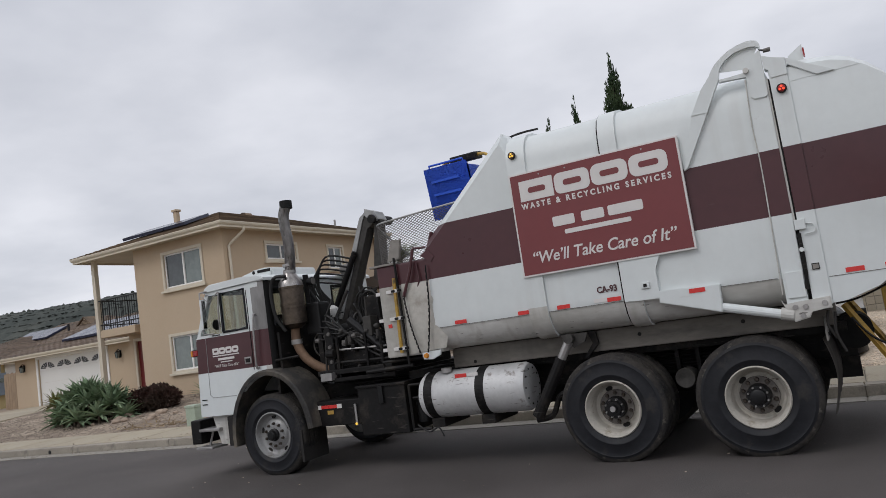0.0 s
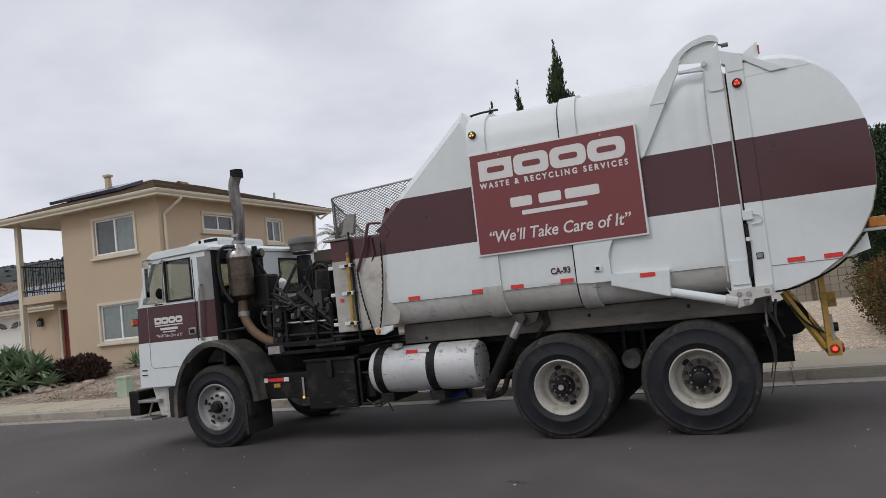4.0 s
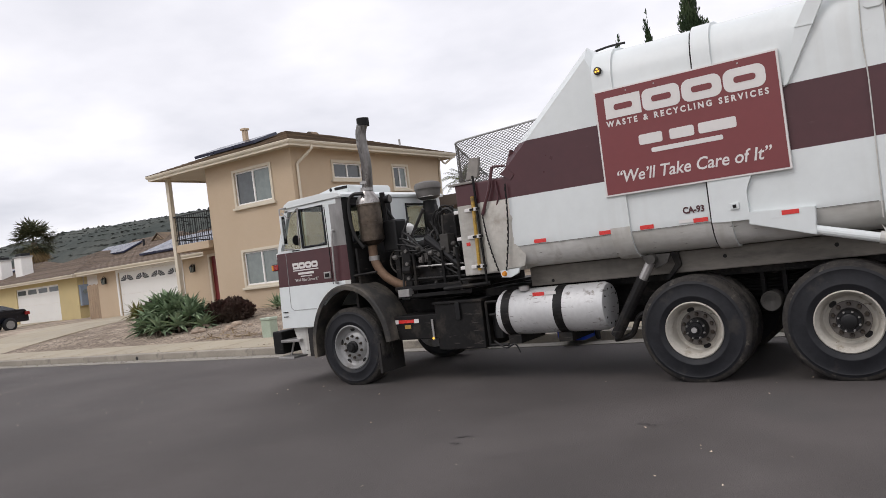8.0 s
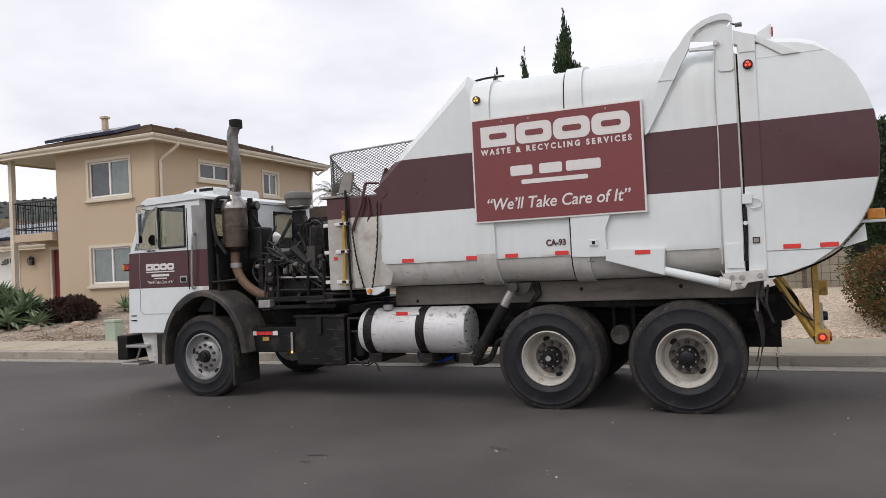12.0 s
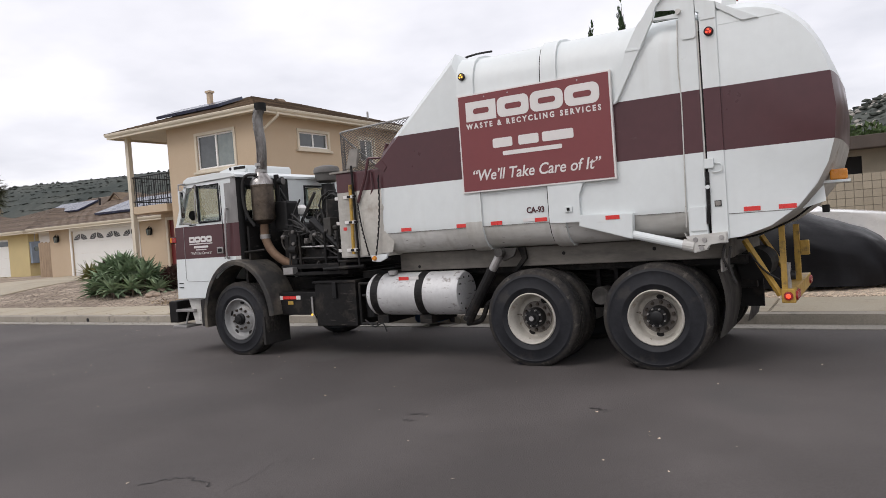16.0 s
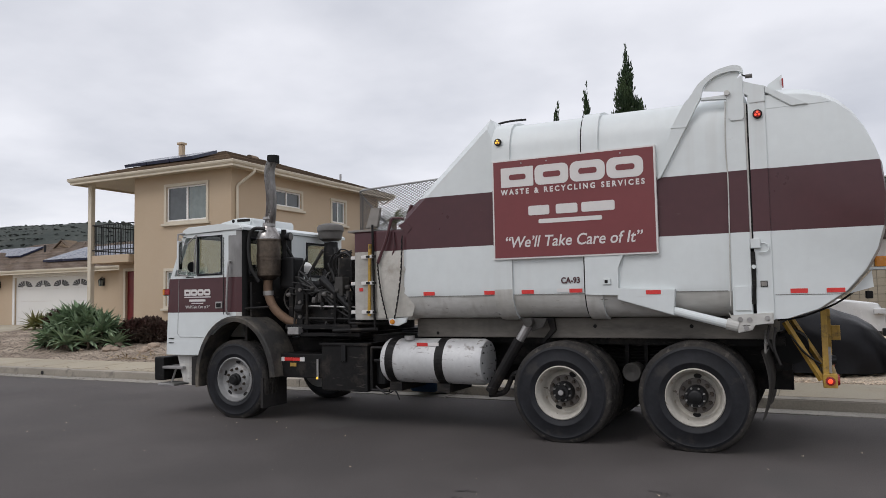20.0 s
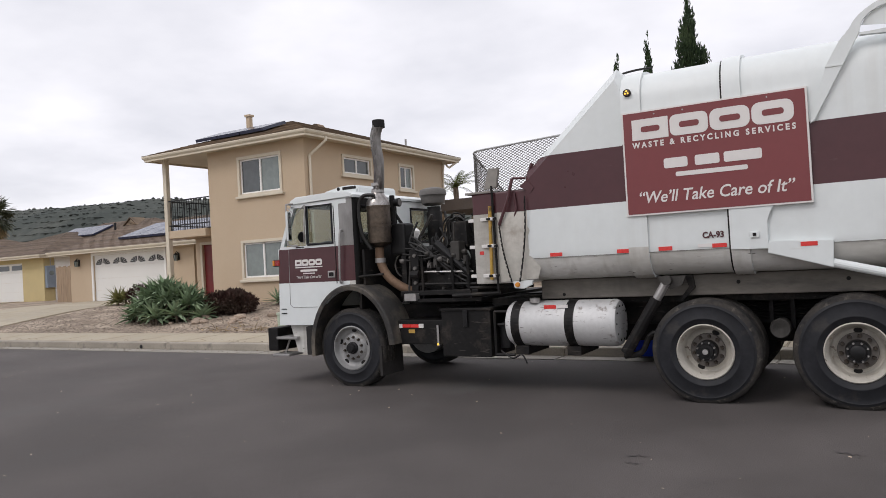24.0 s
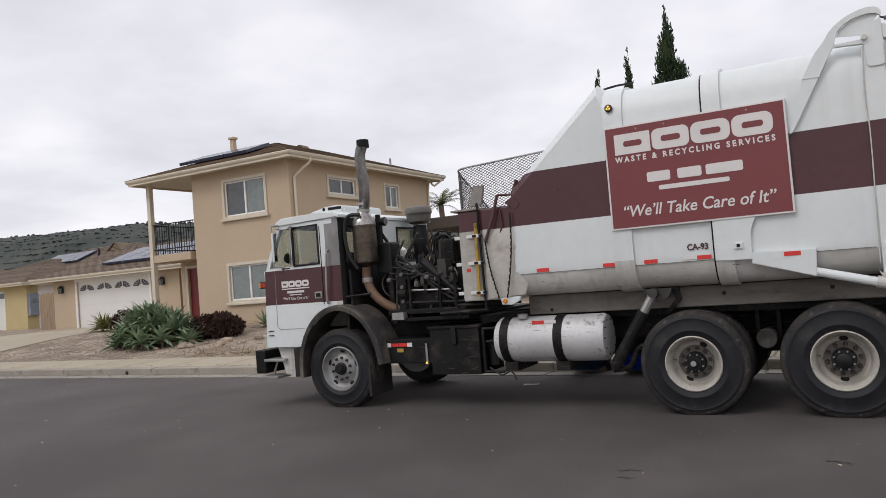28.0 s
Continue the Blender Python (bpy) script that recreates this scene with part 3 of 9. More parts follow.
def strip(name, label, y0, y1, z0, z1, material, step, xa, xb, gap=0.012, face=None, front=1, joint=True):
    """A pavement or kerb laid in pieces along the street; each piece is a part."""
    base = boxb(xa, xb, min(y0, y1) + 0.02, max(y0, y1) - 0.02, -0.1, min(z0, z1) - 0.012)
    ob = tagged(part(name, base, "mortar"), label, name.split("_")[0], "", "structure")
    cache = {}
    x = xa
    rng = random.Random(int(abs(y0) * 100))
    while x < xb:
        w = min(step, xb - x)
        key = round(w, 3)
        if key not in cache:
            bm = B()
            vs = [bm.verts.new(v) for v in ((gap / 2, y0, -0.08), (w - gap / 2, y0, -0.08), (w - gap / 2, y1, -0.08), (gap / 2, y1, -0.08), (gap / 2, y0, z0), (w - gap / 2, y0, z0), (w - gap / 2, y1, z1), (gap / 2, y1, z1))]
            for f in ((4, 5, 6, 7), (0, 1, 5, 4), (1, 2, 6, 5), (2, 3, 7, 6), (3, 0, 4, 7)):
                bm.faces.new([vs[i] for i in f])
            bmesh.ops.bevel(bm, geom=[e for e in bm.edges if all(v.co.z > 0 - 0.07 for v in e.verts)], offset=0.012, segments=2, affect="EDGES")
            o = part("slab", bm, material, ob)
            cache[key] = o.data
        else:
            o = new("slab", cache[key]); o.parent = ob
        o.location = (x, 0, rng.uniform(-0.003, 0.003))
        x += step
    return ob


strip("pavement_far", "pale concrete pavement slabs along the far kerb", 3.36, 4.72, 0.15, 0.18, "concrete", 1.5, -90, 24)
strip("kerb_far", "stained concrete kerb with joints", 3.17, 3.35, 0.135, 0.15, "kerb", 3.05, -91.2 - 1.87, 24)
strip("gutter_far", "flat concrete gutter beside the kerb", 2.74, 3.165, 0.012, 0.004, "gutter", 3.05, -91.2 - 1.87, 24)
strip("pavement_near", "pale concrete pavement with cracked joints", -8.0, -6.45, 0.16, 0.15, "concrete", 1.83, -69.0, 15)
strip("kerb_near", "worn concrete kerb", -6.445, -6.27, 0.15, 0.135, "kerb", 3.66, -69.0, 15)
strip("gutter_near", "rough concrete gutter pan with exposed aggregate", -6.265, -5.84, 0.004, 0.016, "gutter", 3.66, -69.0, 15)
# drain hole in the far kerb
drain = thing("kerb_drain", "small dark drain hole in the concrete kerb", "drain", (-14.57, 3.168, 0.055))
part("drain_pipe", lathe(B(), [(0, 0.04), (0.01, 0.045), (0.012, 0.03), (0.004, 0.0)], "y", (0, -0.012, 0), 12), "iron", drain)


def drive(name, label, pts, up=0.02, material="concrete"):
    """A concrete drive laid on the slope in slabs."""
    ob = thing(name, label, "driveway", kind="structure")
    (xa0, xb0, ya), (xa1, xb1, yb) = pts
    n = 5
    for i in range(n):
        for side in (0, 1):
            t0, t1 = i / n, (i + 1) / n
            vs, vb = [], []
            for t, s in ((t0, side / 2), (t0, side / 2 + 0.5), (t1, side / 2 + 0.5), (t1, side / 2)):
                xa, xb, y = xa0 + (xa1 - xa0) * t, xb0 + (xb1 - xb0) * t, ya + (yb - ya) * t
                x = xa + (xb - xa) * s
                vs.append(Vector((x, y, ground_z(x, y) + up)))
            c = sum(vs, Vector()) / 4
            top = [c + (v - c) * 0.995 for v in vs]
            bot = [v - Vector((0, 0, 0.08)) for v in top]
            mesh_part("slab", top + bot, [(0, 1, 2, 3), (0, 4, 5, 1), (1, 5, 6, 2), (2, 6, 7, 3), (3, 7, 4, 0)], material, ob)
    return ob


drive("driveway", "sloping pale concrete driveway up to the white garage door", ((-30.2, -24.75, 4.73), (-31.6, -25.35, 13.38)), 0.035)
drive("driveway", "pale concrete driveway up to the yellow garage", ((-43.5, -37.0, 4.73), (-47.0, -41.4, 15.95)), 0.035)


# ---- walls, windows, roofs ----
def wall_x(bm, x0, x1, y, z0, z1, holes=(), th=0.2):
    """A wall along x whose face is at y and whose thickness goes back; holes are (x0, x1, z0, z1)."""
    xs = sorted({x0, x1, *[h[0] for h in holes], *[h[1] for h in holes]})
    for a, b in zip(xs, xs[1:]):
        cuts = sorted([(h[2], h[3]) for h in holes if h[0] <= a + 1e-6 and h[1] >= b - 1e-6])
        z = z0
        for c, d in cuts + [(z1, z1)]:
            if c - z > 1e-4:
                box(bm, a, b, y, y + th, z, c)
            z = d
    bmesh.ops.remove_doubles(bm, verts=bm.verts, dist=0.0005)
    return bm


def wall_y(bm, y0, y1, x, z0, z1, holes=(), th=0.2):
    t = wall_x(B(), y0, y1, 0, z0, z1, holes, th)
    me = bpy.data.meshes.new("t"); t.to_mesh(me); t.free()
    me.transform(Matrix(((0, -1, 0, x), (1, 0, 0, 0), (0, 0, 1, 0), (0, 0, 0, 1))))
    bm.from_mesh(me); bpy.data.meshes.remove(me)
    return bm


def window(name, parent, w, h, m, panes=2, blind=(True, True), sill=True, arch=0.09):
    """A sliding window in a wall that faces -y: stucco surround, vinyl frame, panes and sill. m sets it in the wall; its middle is the hole's middle."""
    ob = new(name); ob.parent = parent; ob.matrix_basis = m
    fr = B()
    for a, b, c, d in ((-w / 2 - arch, w / 2 + arch, h / 2, h / 2 + arch), (-w / 2 - arch, -w / 2, -h / 2, h / 2), (w / 2, w / 2 + arch, -h / 2, h / 2), (-w / 2 - arch, w / 2 + arch, -h / 2 - arch, -h / 2)):
        box(fr, a, b, -0.04, 0.0, c, d)
    part("surround", fr, "trim", ob)
    if sill:
        part("window_sill", boxb(-w / 2 - arch - 0.07, w / 2 + arch + 0.07, -0.1, 0.0, -h / 2 - arch - 0.055, -h / 2 - arch + 0.02, 0.015), "trim", ob)
    f2 = B()
    t = 0.05
    for a, b, c, d in ((-w / 2, w / 2, h / 2 - t, h / 2), (-w / 2, w / 2, -h / 2, -h / 2 + t), (-w / 2, -w / 2 + t, -h / 2 + t, h / 2 - t), (w / 2 - t, w / 2, -h / 2 + t, h / 2 - t), (-0.03, 0.03, -h / 2 + t, h / 2 - t)):
        box(f2, a, b, 0.03, 0.09, c, d)
    part("window_frame", f2, "vinyl", ob)
    for i in range(panes):
        a = -w / 2 + t + i * (w / 2 - t + 0.03)
        part("pane", boxb(a, a + w / 2 - t - 0.03, 0.055 + 0.012 * i, 0.065 + 0.012 * i, -h / 2 + t, h / 2 - t), "pane_light" if blind[i % len(blind)] else "pane", ob)
    part("reveal_back", boxb(-w / 2, w / 2, 0.15, 0.16, -h / 2, h / 2), "cab_dark", ob)
    return ob


def hip_roof(parent, x0, x1, y0, y1, z, pitch, material, over=0.6, fascia="trim", gable=False, step=0.16, name="roof"):
    """A hip roof over a rectangle: courses of shingles on each slope, fascia boards, flat soffit."""
    a, b, c, d = x0 - over, x1 + over, y0 - over, y1 + over
    half = min(b - a, d - c) / 2
    rise = half * math.tan(radians(pitch))
    if b - a <= d - c:
        r0, r1 = Vector(((a + b) / 2, c + half, z + rise)), Vector(((a + b) / 2, d - half, z + rise))
        corners = [Vector((a, c, z)), Vector((b, c, z)), Vector((b, d, z)), Vector((a, d, z))]
        slopes = [(corners[0], corners[1], r0, r0), (corners[1], corners[2], r0, r1), (corners[2], corners[3], r1, r1), (corners[3], corners[0], r1, r0)]
    else:
        r0, r1 = Vector((a + half, (c + d) / 2, z + rise)), Vector((b - half, (c + d) / 2, z + rise))
        corners = [Vector((a, c, z)), Vector((b, c, z)), Vector((b, d, z)), Vector((a, d, z))]
        slopes = [(corners[0], corners[1], r0, r1), (corners[1], corners[2], r1, r1), (corners[2], corners[3], r1, r0), (corners[3], corners[0], r0, r0)]
    vs, fs = [], []
    for p, q, u, v in slopes:
        n = max(3, int((u - p).length / (step * 1.6)))
        nrm = (q - p).cross(u - p).normalized()
        for i in range(n):
            t0, t1 = i / n, min((i + 1.25) / n, 1)
            k = len(vs)
            vs += [p.lerp(u, t0) + nrm * 0.03, q.lerp(v, t0) + nrm * 0.03, q.lerp(v, t1) + nrm * 0.006, p.lerp(u, t1) + nrm * 0.006, p.lerp(u, t0), q.lerp(v, t0)]
            fs += [(k, k + 1, k + 2, k + 3), (k + 4, k + 5, k + 1, k)]
    roof = mesh_part(name, vs, fs, material, parent)
    fb = B()
    for (p, q) in zip(corners, corners[1:] + corners[:1]):
        dirn = (q - p).normalized()
        inn = Vector((-dirn.y, dirn.x, 0))
        # a rounded gutter with a board under it, both mitred at the corners
        prof = [(0.0, 0.012), (-0.012, -0.01), (0.0, -0.06), (0.03, -0.10), (0.055, -0.115), (0.055, -0.175), (0.1, -0.175), (0.1, 0.012)]
        ra = [fb.verts.new(p + dirn * k + inn * k + Vector((0, 0, h))) for k, h in prof]
        rb_ = [fb.verts.new(q - dirn * k + inn * k + Vector((0, 0, h))) for k, h in prof]
        for i in range(len(prof)):
            fb.faces.new((ra[i], ra[(i + 1) % len(prof)], rb_[(i + 1) % len(prof)], rb_[i]))
    part("fascia", fb, fascia, roof)
    part("soffit", boxb(a + 0.1, b - 0.1, c + 0.1, d - 0.1, z - 0.12, z - 0.10), fascia, roof)
    return roof, rise


def solar(parent, p, q, up, rows, cols, gap=0.02):
    """Panels on a slope: p to q along the eave, up the slope."""
    p, q, up = Vector(p), Vector(q), Vector(up)
    nrm = (q - p).cross(up).normalized()
    for r in range(rows):
        for c in range(cols):
            a, b = p.lerp(q, c / cols), p.lerp(q, (c + 1) / cols)
            o = up * (r / rows)
            o2 = up * ((r + 1) / rows)
            cs = [a + o, b + o, b + o2, a + o2]
            m = sum(cs, Vector()) / 4
            cs = [m + (v - m) * 0.965 for v in cs]
            mesh_part("solar_panel", [v + nrm * 0.17 for v in cs] + [v + nrm * 0.07 for v in cs], [(0, 1, 2, 3), (0, 4, 5, 1), (1, 5, 6, 2), (2, 6, 7, 3), (3, 7, 4, 0)], "solar", parent)


# ---- the two-storey tan house ----
house = thing("house", "two-storey tan stucco house with hip roof and balcony", "house")
W1 = (-17.66, -15.98, 4.06, 5.16)
W2 = (-17.66, -16.02, 1.40, 2.50)
part("front_wall", wall_x(B(), -19.1, -15.0, 9.5, 0.35, 5.62, [W1, W2]), "stucco", house)
R1, R2 = (11.42, 12.90, 4.62, 5.14), (14.72, 15.58, 4.32, 5.12)
part("side_wall", wall_y(B(), 9.7, 17.9, -15.0, 0.35, 5.62, [R1, R2]), "stucco", house)
part("back_wall", boxb(-19.1, -15.2, 17.7, 17.9, 2.86, 5.62), "stucco", house)
part("back_wall", boxb(-21.1, -15.2, 17.7, 17.9, 0.35, 2.858), "stucco", house)
part("west_wall", boxb(-21.1, -20.9, 10.62, 17.7, 0.35, 2.86), "stucco", house)
part("porch_wall", wall_x(B(), -21.1, -19.1, 10.6, 0.35, 2.858, [(-20.75, -19.85, 0.6, 2.62)], 0.18), "stucco", house)
part("porch_return", boxb(-19.3, -19.102, 9.702, 10.6, 0.35, 2.858), "stucco", house)
part("balcony_wall", boxb(-19.3, -19.102, 9.702, 17.698, 2.862, 5.62), "stucco", house)
part("red_door", boxb(-20.75, -19.85, 10.66, 10.72, 0.6, 2.62, 0.01), mat("dark_red_door", (0.16, 0.015, 0.015), 0.4), house, "dark red front door")
bd_ = part("balcony_door", boxb(-19.325, -19.302, 10.4, 11.6, 3.15, 5.2, 0.005), "pane", house)
for ya, yb, za, zb in ((10.28, 10.4, 3.13, 5.32), (11.6, 11.72, 3.13, 5.32), (10.4, 11.6, 5.2, 5.32)):
    part("door_casing", boxb(-19.35, -19.303, ya, yb, za, zb), "vinyl", bd_)
for x0, x1, z0, z1 in ((-20.75, -19.85, 0.6, 2.62),):
    df = B()
    box(df, x0 - 0.1, x0, 10.56, 10.6, z0, z1 + 0.1); box(df, x1, x1 + 0.1, 10.56, 10.6, z0, z1 + 0.1); box(df, x0, x1, 10.56, 10.6, z1, z1 + 0.1)
    part("door_frame", df, "trim", house)
part("balcony_slab", boxb(-21.25, -19.302, 9.45, 17.9, 2.862, 3.12, 0.01), "stucco", house)
part("porch_floor", boxb(-21.3, -19.102, 9.4, 10.598, 0.35, 0.6, 0.01), "concrete", house)
part("post", boxb(-21.22, -21.06, 9.42, 9.58, 0.4, 5.6, 0.01), "trim", house)
for hx in (W1, W2):
    window("window", house, hx[1] - hx[0], hx[3] - hx[2], pose((hx[0] + hx[1]) / 2, 9.5, (hx[2] + hx[3]) / 2), blind=(False, True) if hx is W1 else (True, True))
for hy in (R1, R2):
    window("window", house, hy[1] - hy[0], hy[3] - hy[2], pose(-15.0, (hy[0] + hy[1]) / 2, (hy[2] + hy[3]) / 2, 0, 0, 90), blind=(False, False) if hy is R1 else (False, True))
roof, rise = hip_roof(house, -21.1, -15.0, 9.5, 17.9, 5.68, 18.5, "shingle", 0.55)
cv_ = part("chimney_vent", boxb(-19.27, -19.11, 11.52, 11.68, 6.0, 7.07, 0.01), "stucco", roof)
part("vent_cap", boxb(-19.31, -19.07, 11.48, 11.72, 7.07, 7.15, 0.01), "stucco", cv_)
part("flashing", boxb(-19.36, -19.02, 11.42, 11.78, 6.40, 6.56, 0.02), "steel", cv_)
part("roof_vent", lathe(B(), [(-0.22, 0.0), (-0.22, 0.17), (0.16, 0.17), (0.22, 0.0)], "y", (-17.7, 13.6, 6.70), 16), "shingle", roof, "", True)
part("vent_pipe", tube(B(), [(-15.6, 16.2, 5.9), (-15.6, 16.2, 6.35)], 0.04, 8), "steel", roof)
tt_ = math.tan(radians(18.5))
solar(roof, (-20.1, 9.95, 5.68 + 1.0 * tt_), (-17.0, 9.95, 5.68 + 1.0 * tt_), (0, 1.15, 1.15 * tt_), 1, 3)
solar(roof, (-20.6, 16.6, 5.68 + 1.05 * tt_), (-20.6, 12.0, 5.68 + 1.05 * tt_), (1.7, 0, 1.7 * tt_), 1, 4)
# railing: iron bars between post and wall, and along the open west side
rail = new("railing"); rail.parent = house
rb = B()
for z in (3.28, 4.12):
    box(rb, -21.06, -19.11, 9.47, 9.50, z, z + 0.035)
    box(rb, -21.18, -21.15, 9.58, 17.6, z, z + 0.035)
part("rail", rb, "iron", rail)
for i in range(17):
    x = -20.98 + i * 0.115
    part("baluster", boxb(x - 0.008, x + 0.008, 9.477, 9.493, 3.12, 4.12), "iron", rail)
for i in range(30):
    y = 9.68 + i * 0.265
    part("baluster", boxb(-21.173, -21.157, y - 0.008, y + 0.008, 3.12, 4.12), "iron", rail)
part("downpipe", tube(B(), [(-14.5, 9.95, 5.56), (-14.5, 9.95, 5.44), (-14.54, 9.93, 5.40), (-14.90, 9.72, 5.06), (-14.945, 9.70, 5.0), (-14.945, 9.70, 0.5)], 0.045, 10), "trim", house)
part("downpipe", tube(B(), bent([(-14.5, 18.2, 5.52), (-14.75, 18.0, 5.3), (-14.94, 17.8, 5.1), (-14.94, 17.8, 0.5)], 4), 0.04, 8), "trim", house)


def lantern(parent, at):
    ob = new("wall_lantern"); ob.parent = parent; ob.matrix_basis = Matrix.Translation(at) @ Matrix.Scale(0.85, 4)
    part("back_plate", boxb(-0.07, 0.07, -0.02, 0.012, -0.16, 0.2, 0.01), "iron", ob)
    part("bracket", tube(B(), [(0, 0, 0.18), (0, -0.1, 0.27), (0, -0.15, 0.2)], 0.016, 6), "iron", ob)
    part("lamp_glass", lathe(B(), [(-0.18, 0.0), (-0.18, 0.07), (0.10, 0.115), (0.10, 0.0)], "z", (0, -0.15, 0), 8), "pane_light", ob)
    for k in range(4):
        a = radians(45 + 90 * k)
        part("lamp_bar", tube(B(), [(0.078 * math.cos(a), -0.15 + 0.078 * math.sin(a), -0.19), (0.122 * math.cos(a), -0.15 + 0.122 * math.sin(a), 0.11)], 0.012, 5), "iron", ob)
    part("lamp_cap", lathe(B(), [(0.10, 0.0), (0.10, 0.14), (0.20, 0.03), (0.25, 0.0)], "z", (0, -0.15, 0), 8), "iron", ob)
    return ob


def garage_door(parent, w, h, m, panes=True, dark=False):
    """A sectional door: four leaves with raised fields; fan lights or square panes in the top one."""
    ob = new("garage_door"); ob.parent = parent; ob.matrix_basis = m
    for r in range(4):
        leaf = part("door_leaf", boxb(-w / 2, w / 2, 0, 0.05, r * h / 4 + 0.0015, (r + 1) * h / 4 - 0.0015, 0.002), "garage", ob)
    if not dark:
        for k in range(8):
            cx = -w / 2 + (k + 0.5) * w / 8
            side = 1 if k % 2 == 0 else -1
            for j in range(4):
                a0, a1 = radians(4 + j * 22), radians(4 + j * 22 + 17)
                R0, R1_ = 0.13, 0.48
                ox = cx + side * (w / 16 - 0.025)
                pts = [(ox - side * R0 * math.cos(a0), R0 * math.sin(a0)), (ox - side * R1_ * math.cos(a0), R1_ * math.sin(a0)), (ox - side * R1_ * math.cos(a1), R1_ * math.sin(a1)), (ox - side * R0 * math.cos(a1), R0 * math.sin(a1))]
                part("fan_light", plate(B(), [(x, 0.58 * z + 0.77 * h + 0.05) for x, z in pts], "y", -0.006, -0.001), "pane_dark", ob)
    else:
        for k in range(4):
            cx = -w / 2 + (k + 0.5) * w / 4
            part("door_pane", boxb(cx - w / 8 + 0.12, cx + w / 8 - 0.12, -0.006, -0.001, h * 0.82, h * 0.95), "pane", ob)
    return ob


# ---- its garage wing ----
wing = thing("garage_wing", "single-storey tan garage wing with white door and solar panels", "house")
part("front_wall", wall_x(B(), -32.75, -24.4, 13.4, 0.35, 2.95, [(-31.0, -26.2, 0.35, 2.72)]), "stucco", wing)
part("east_wall", boxb(-24.6, -24.4, 13.6, 21, 0.35, 2.95), "stucco", wing)
part("west_wall", boxb(-32.75, -32.55, 13.6, 21, 0.35, 2.95), "stucco", wing)
part("back_wall", boxb(-32.55, -24.6, 20.8, 21, 0.35, 2.95), "stucco", wing)
part("link_wall", boxb(-24.4, -21.1, 15.0, 15.2, 0.35, 2.95), "stucco", wing)
garage_door(wing, 4.80, 2.13, pose(-28.6, 13.46, 0.6))
gf = B()
box(gf, -31.12, -31.0, 13.36, 13.4, 0.5, 2.84); box(gf, -26.2, -26.08, 13.36, 13.4, 0.5, 2.84); box(gf, -31.0, -26.2, 13.36, 13.4, 2.72, 2.84)
part("door_trim", gf, "white", wing)
wr, _ = hip_roof(wing, -33.05, -21.4, 13.4, 21, 3.0, 18, "tile_roof", 0.6)
t18 = math.tan(radians(18))
solar(wr, (-29.6, 13.7, 3.0 + 0.9 * t18), (-23.9, 13.7, 3.0 + 0.9 * t18), (0, 2.2, 2.2 * t18), 1, 5)
lantern(wing, (-32.04, 13.38, 2.42)); lantern(wing, (-25.32, 13.38, 2.38))
gate = thing("wooden_gate", "weathered wooden side gate between the houses", "gate", (-34.85, 14.4, 0.6))
for i in range(6):
    part("board", boxb(-0.55 + i * 0.19, -0.55 + i * 0.19 + 0.175, -0.02, 0.02, 0, 1.75 + 0.04 * (i % 2)), "wood", gate)
part("crossbar", box(boxb(-0.55, 0.6, 0.02, 0.06, 0.3, 0.4), -0.55, 0.6, 0.02, 0.06, 1.3, 1.4), "wood", gate)

# ---- neighbours down the street ----
def bungalow(label, x0, x1, y0, y1, z0, wall, roofm, pitch=17, door=None, wins=(), wall_h=2.5, over=0.6):
    ob = thing("house", label, "house")
    holes = []
    if door:
        holes.append((door[0], door[1], z0, z0 + 2.13))
    for w in wins:
        holes.append((w[0], w[1], z0 + w[2], z0 + w[3]))
    part("front_wall", wall_x(B(), x0, x1, y0, z0 - 0.3, z0 + wall_h, holes), wall, ob)
    part("east_wall", boxb(x1 - 0.2, x1, y0 + 0.2, y1, z0 - 0.3, z0 + wall_h), wall, ob)
    part("west_wall", boxb(x0, x0 + 0.2, y0 + 0.2, y1, z0 - 0.3, z0 + wall_h), wall, ob)
    part("back_wall", boxb(x0 + 0.2, x1 - 0.2, y1 - 0.2, y1, z0 - 0.3, z0 + wall_h), wall, ob)
    if door:
        garage_door(ob, door[1] - door[0], 2.13, pose((door[0] + door[1]) / 2, y0 + 0.06, z0), dark=True)
    for w in wins:
        window("window", ob, w[1] - w[0], w[3] - w[2], pose((w[0] + w[1]) / 2, y0, z0 + (w[2] + w[3]) / 2), sill=False)
    r, rise_ = hip_roof(ob, x0, x1, y0, y1, z0 + wall_h, pitch, roofm, over)
    return ob, r, rise_


n1, n1r, _ = bungalow("yellow stucco bungalow with garage and tile roof", -48.2, -39.1, 16, 26, 0.65, "stucco_yellow", "tile_roof", 17, (-46.0, -41.1))
part("utility_wall", boxb(-39.09, -39.03, 16.6, 26, 0.4, 3.1), "white", n1)
mbx = part("meter_box", boxb(-39.10, -38.90, 16.05, 16.55, 1.35, 2.55, 0.02), "meter_grey", n1)
part("meter_dial", lathe(B(), [(0, 0), (0, 0.12), (0.06, 0.12), (0.07, 0)], "x", (-38.90, 16.3, 2.15), 14), "pane_light", mbx)
part("conduit", tube(B(), [(-38.96, 16.3, 2.55), (-38.96, 16.3, 3.2)], 0.03, 6), "steel", n1)
n5, n5r, _ = bungalow("tan bungalow with solar panels set further back", -47.4, -34.5, 18.8, 27, 0.8, "stucco", "tile_roof", 23)
t23 = math.tan(radians(23))
solar(n5r, (-45.1, 20.5, 3.3 + 2.3 * t23), (-41.2, 20.5, 3.3 + 2.3 * t23), (0, 1.5, 1.5 * t23), 1, 4)
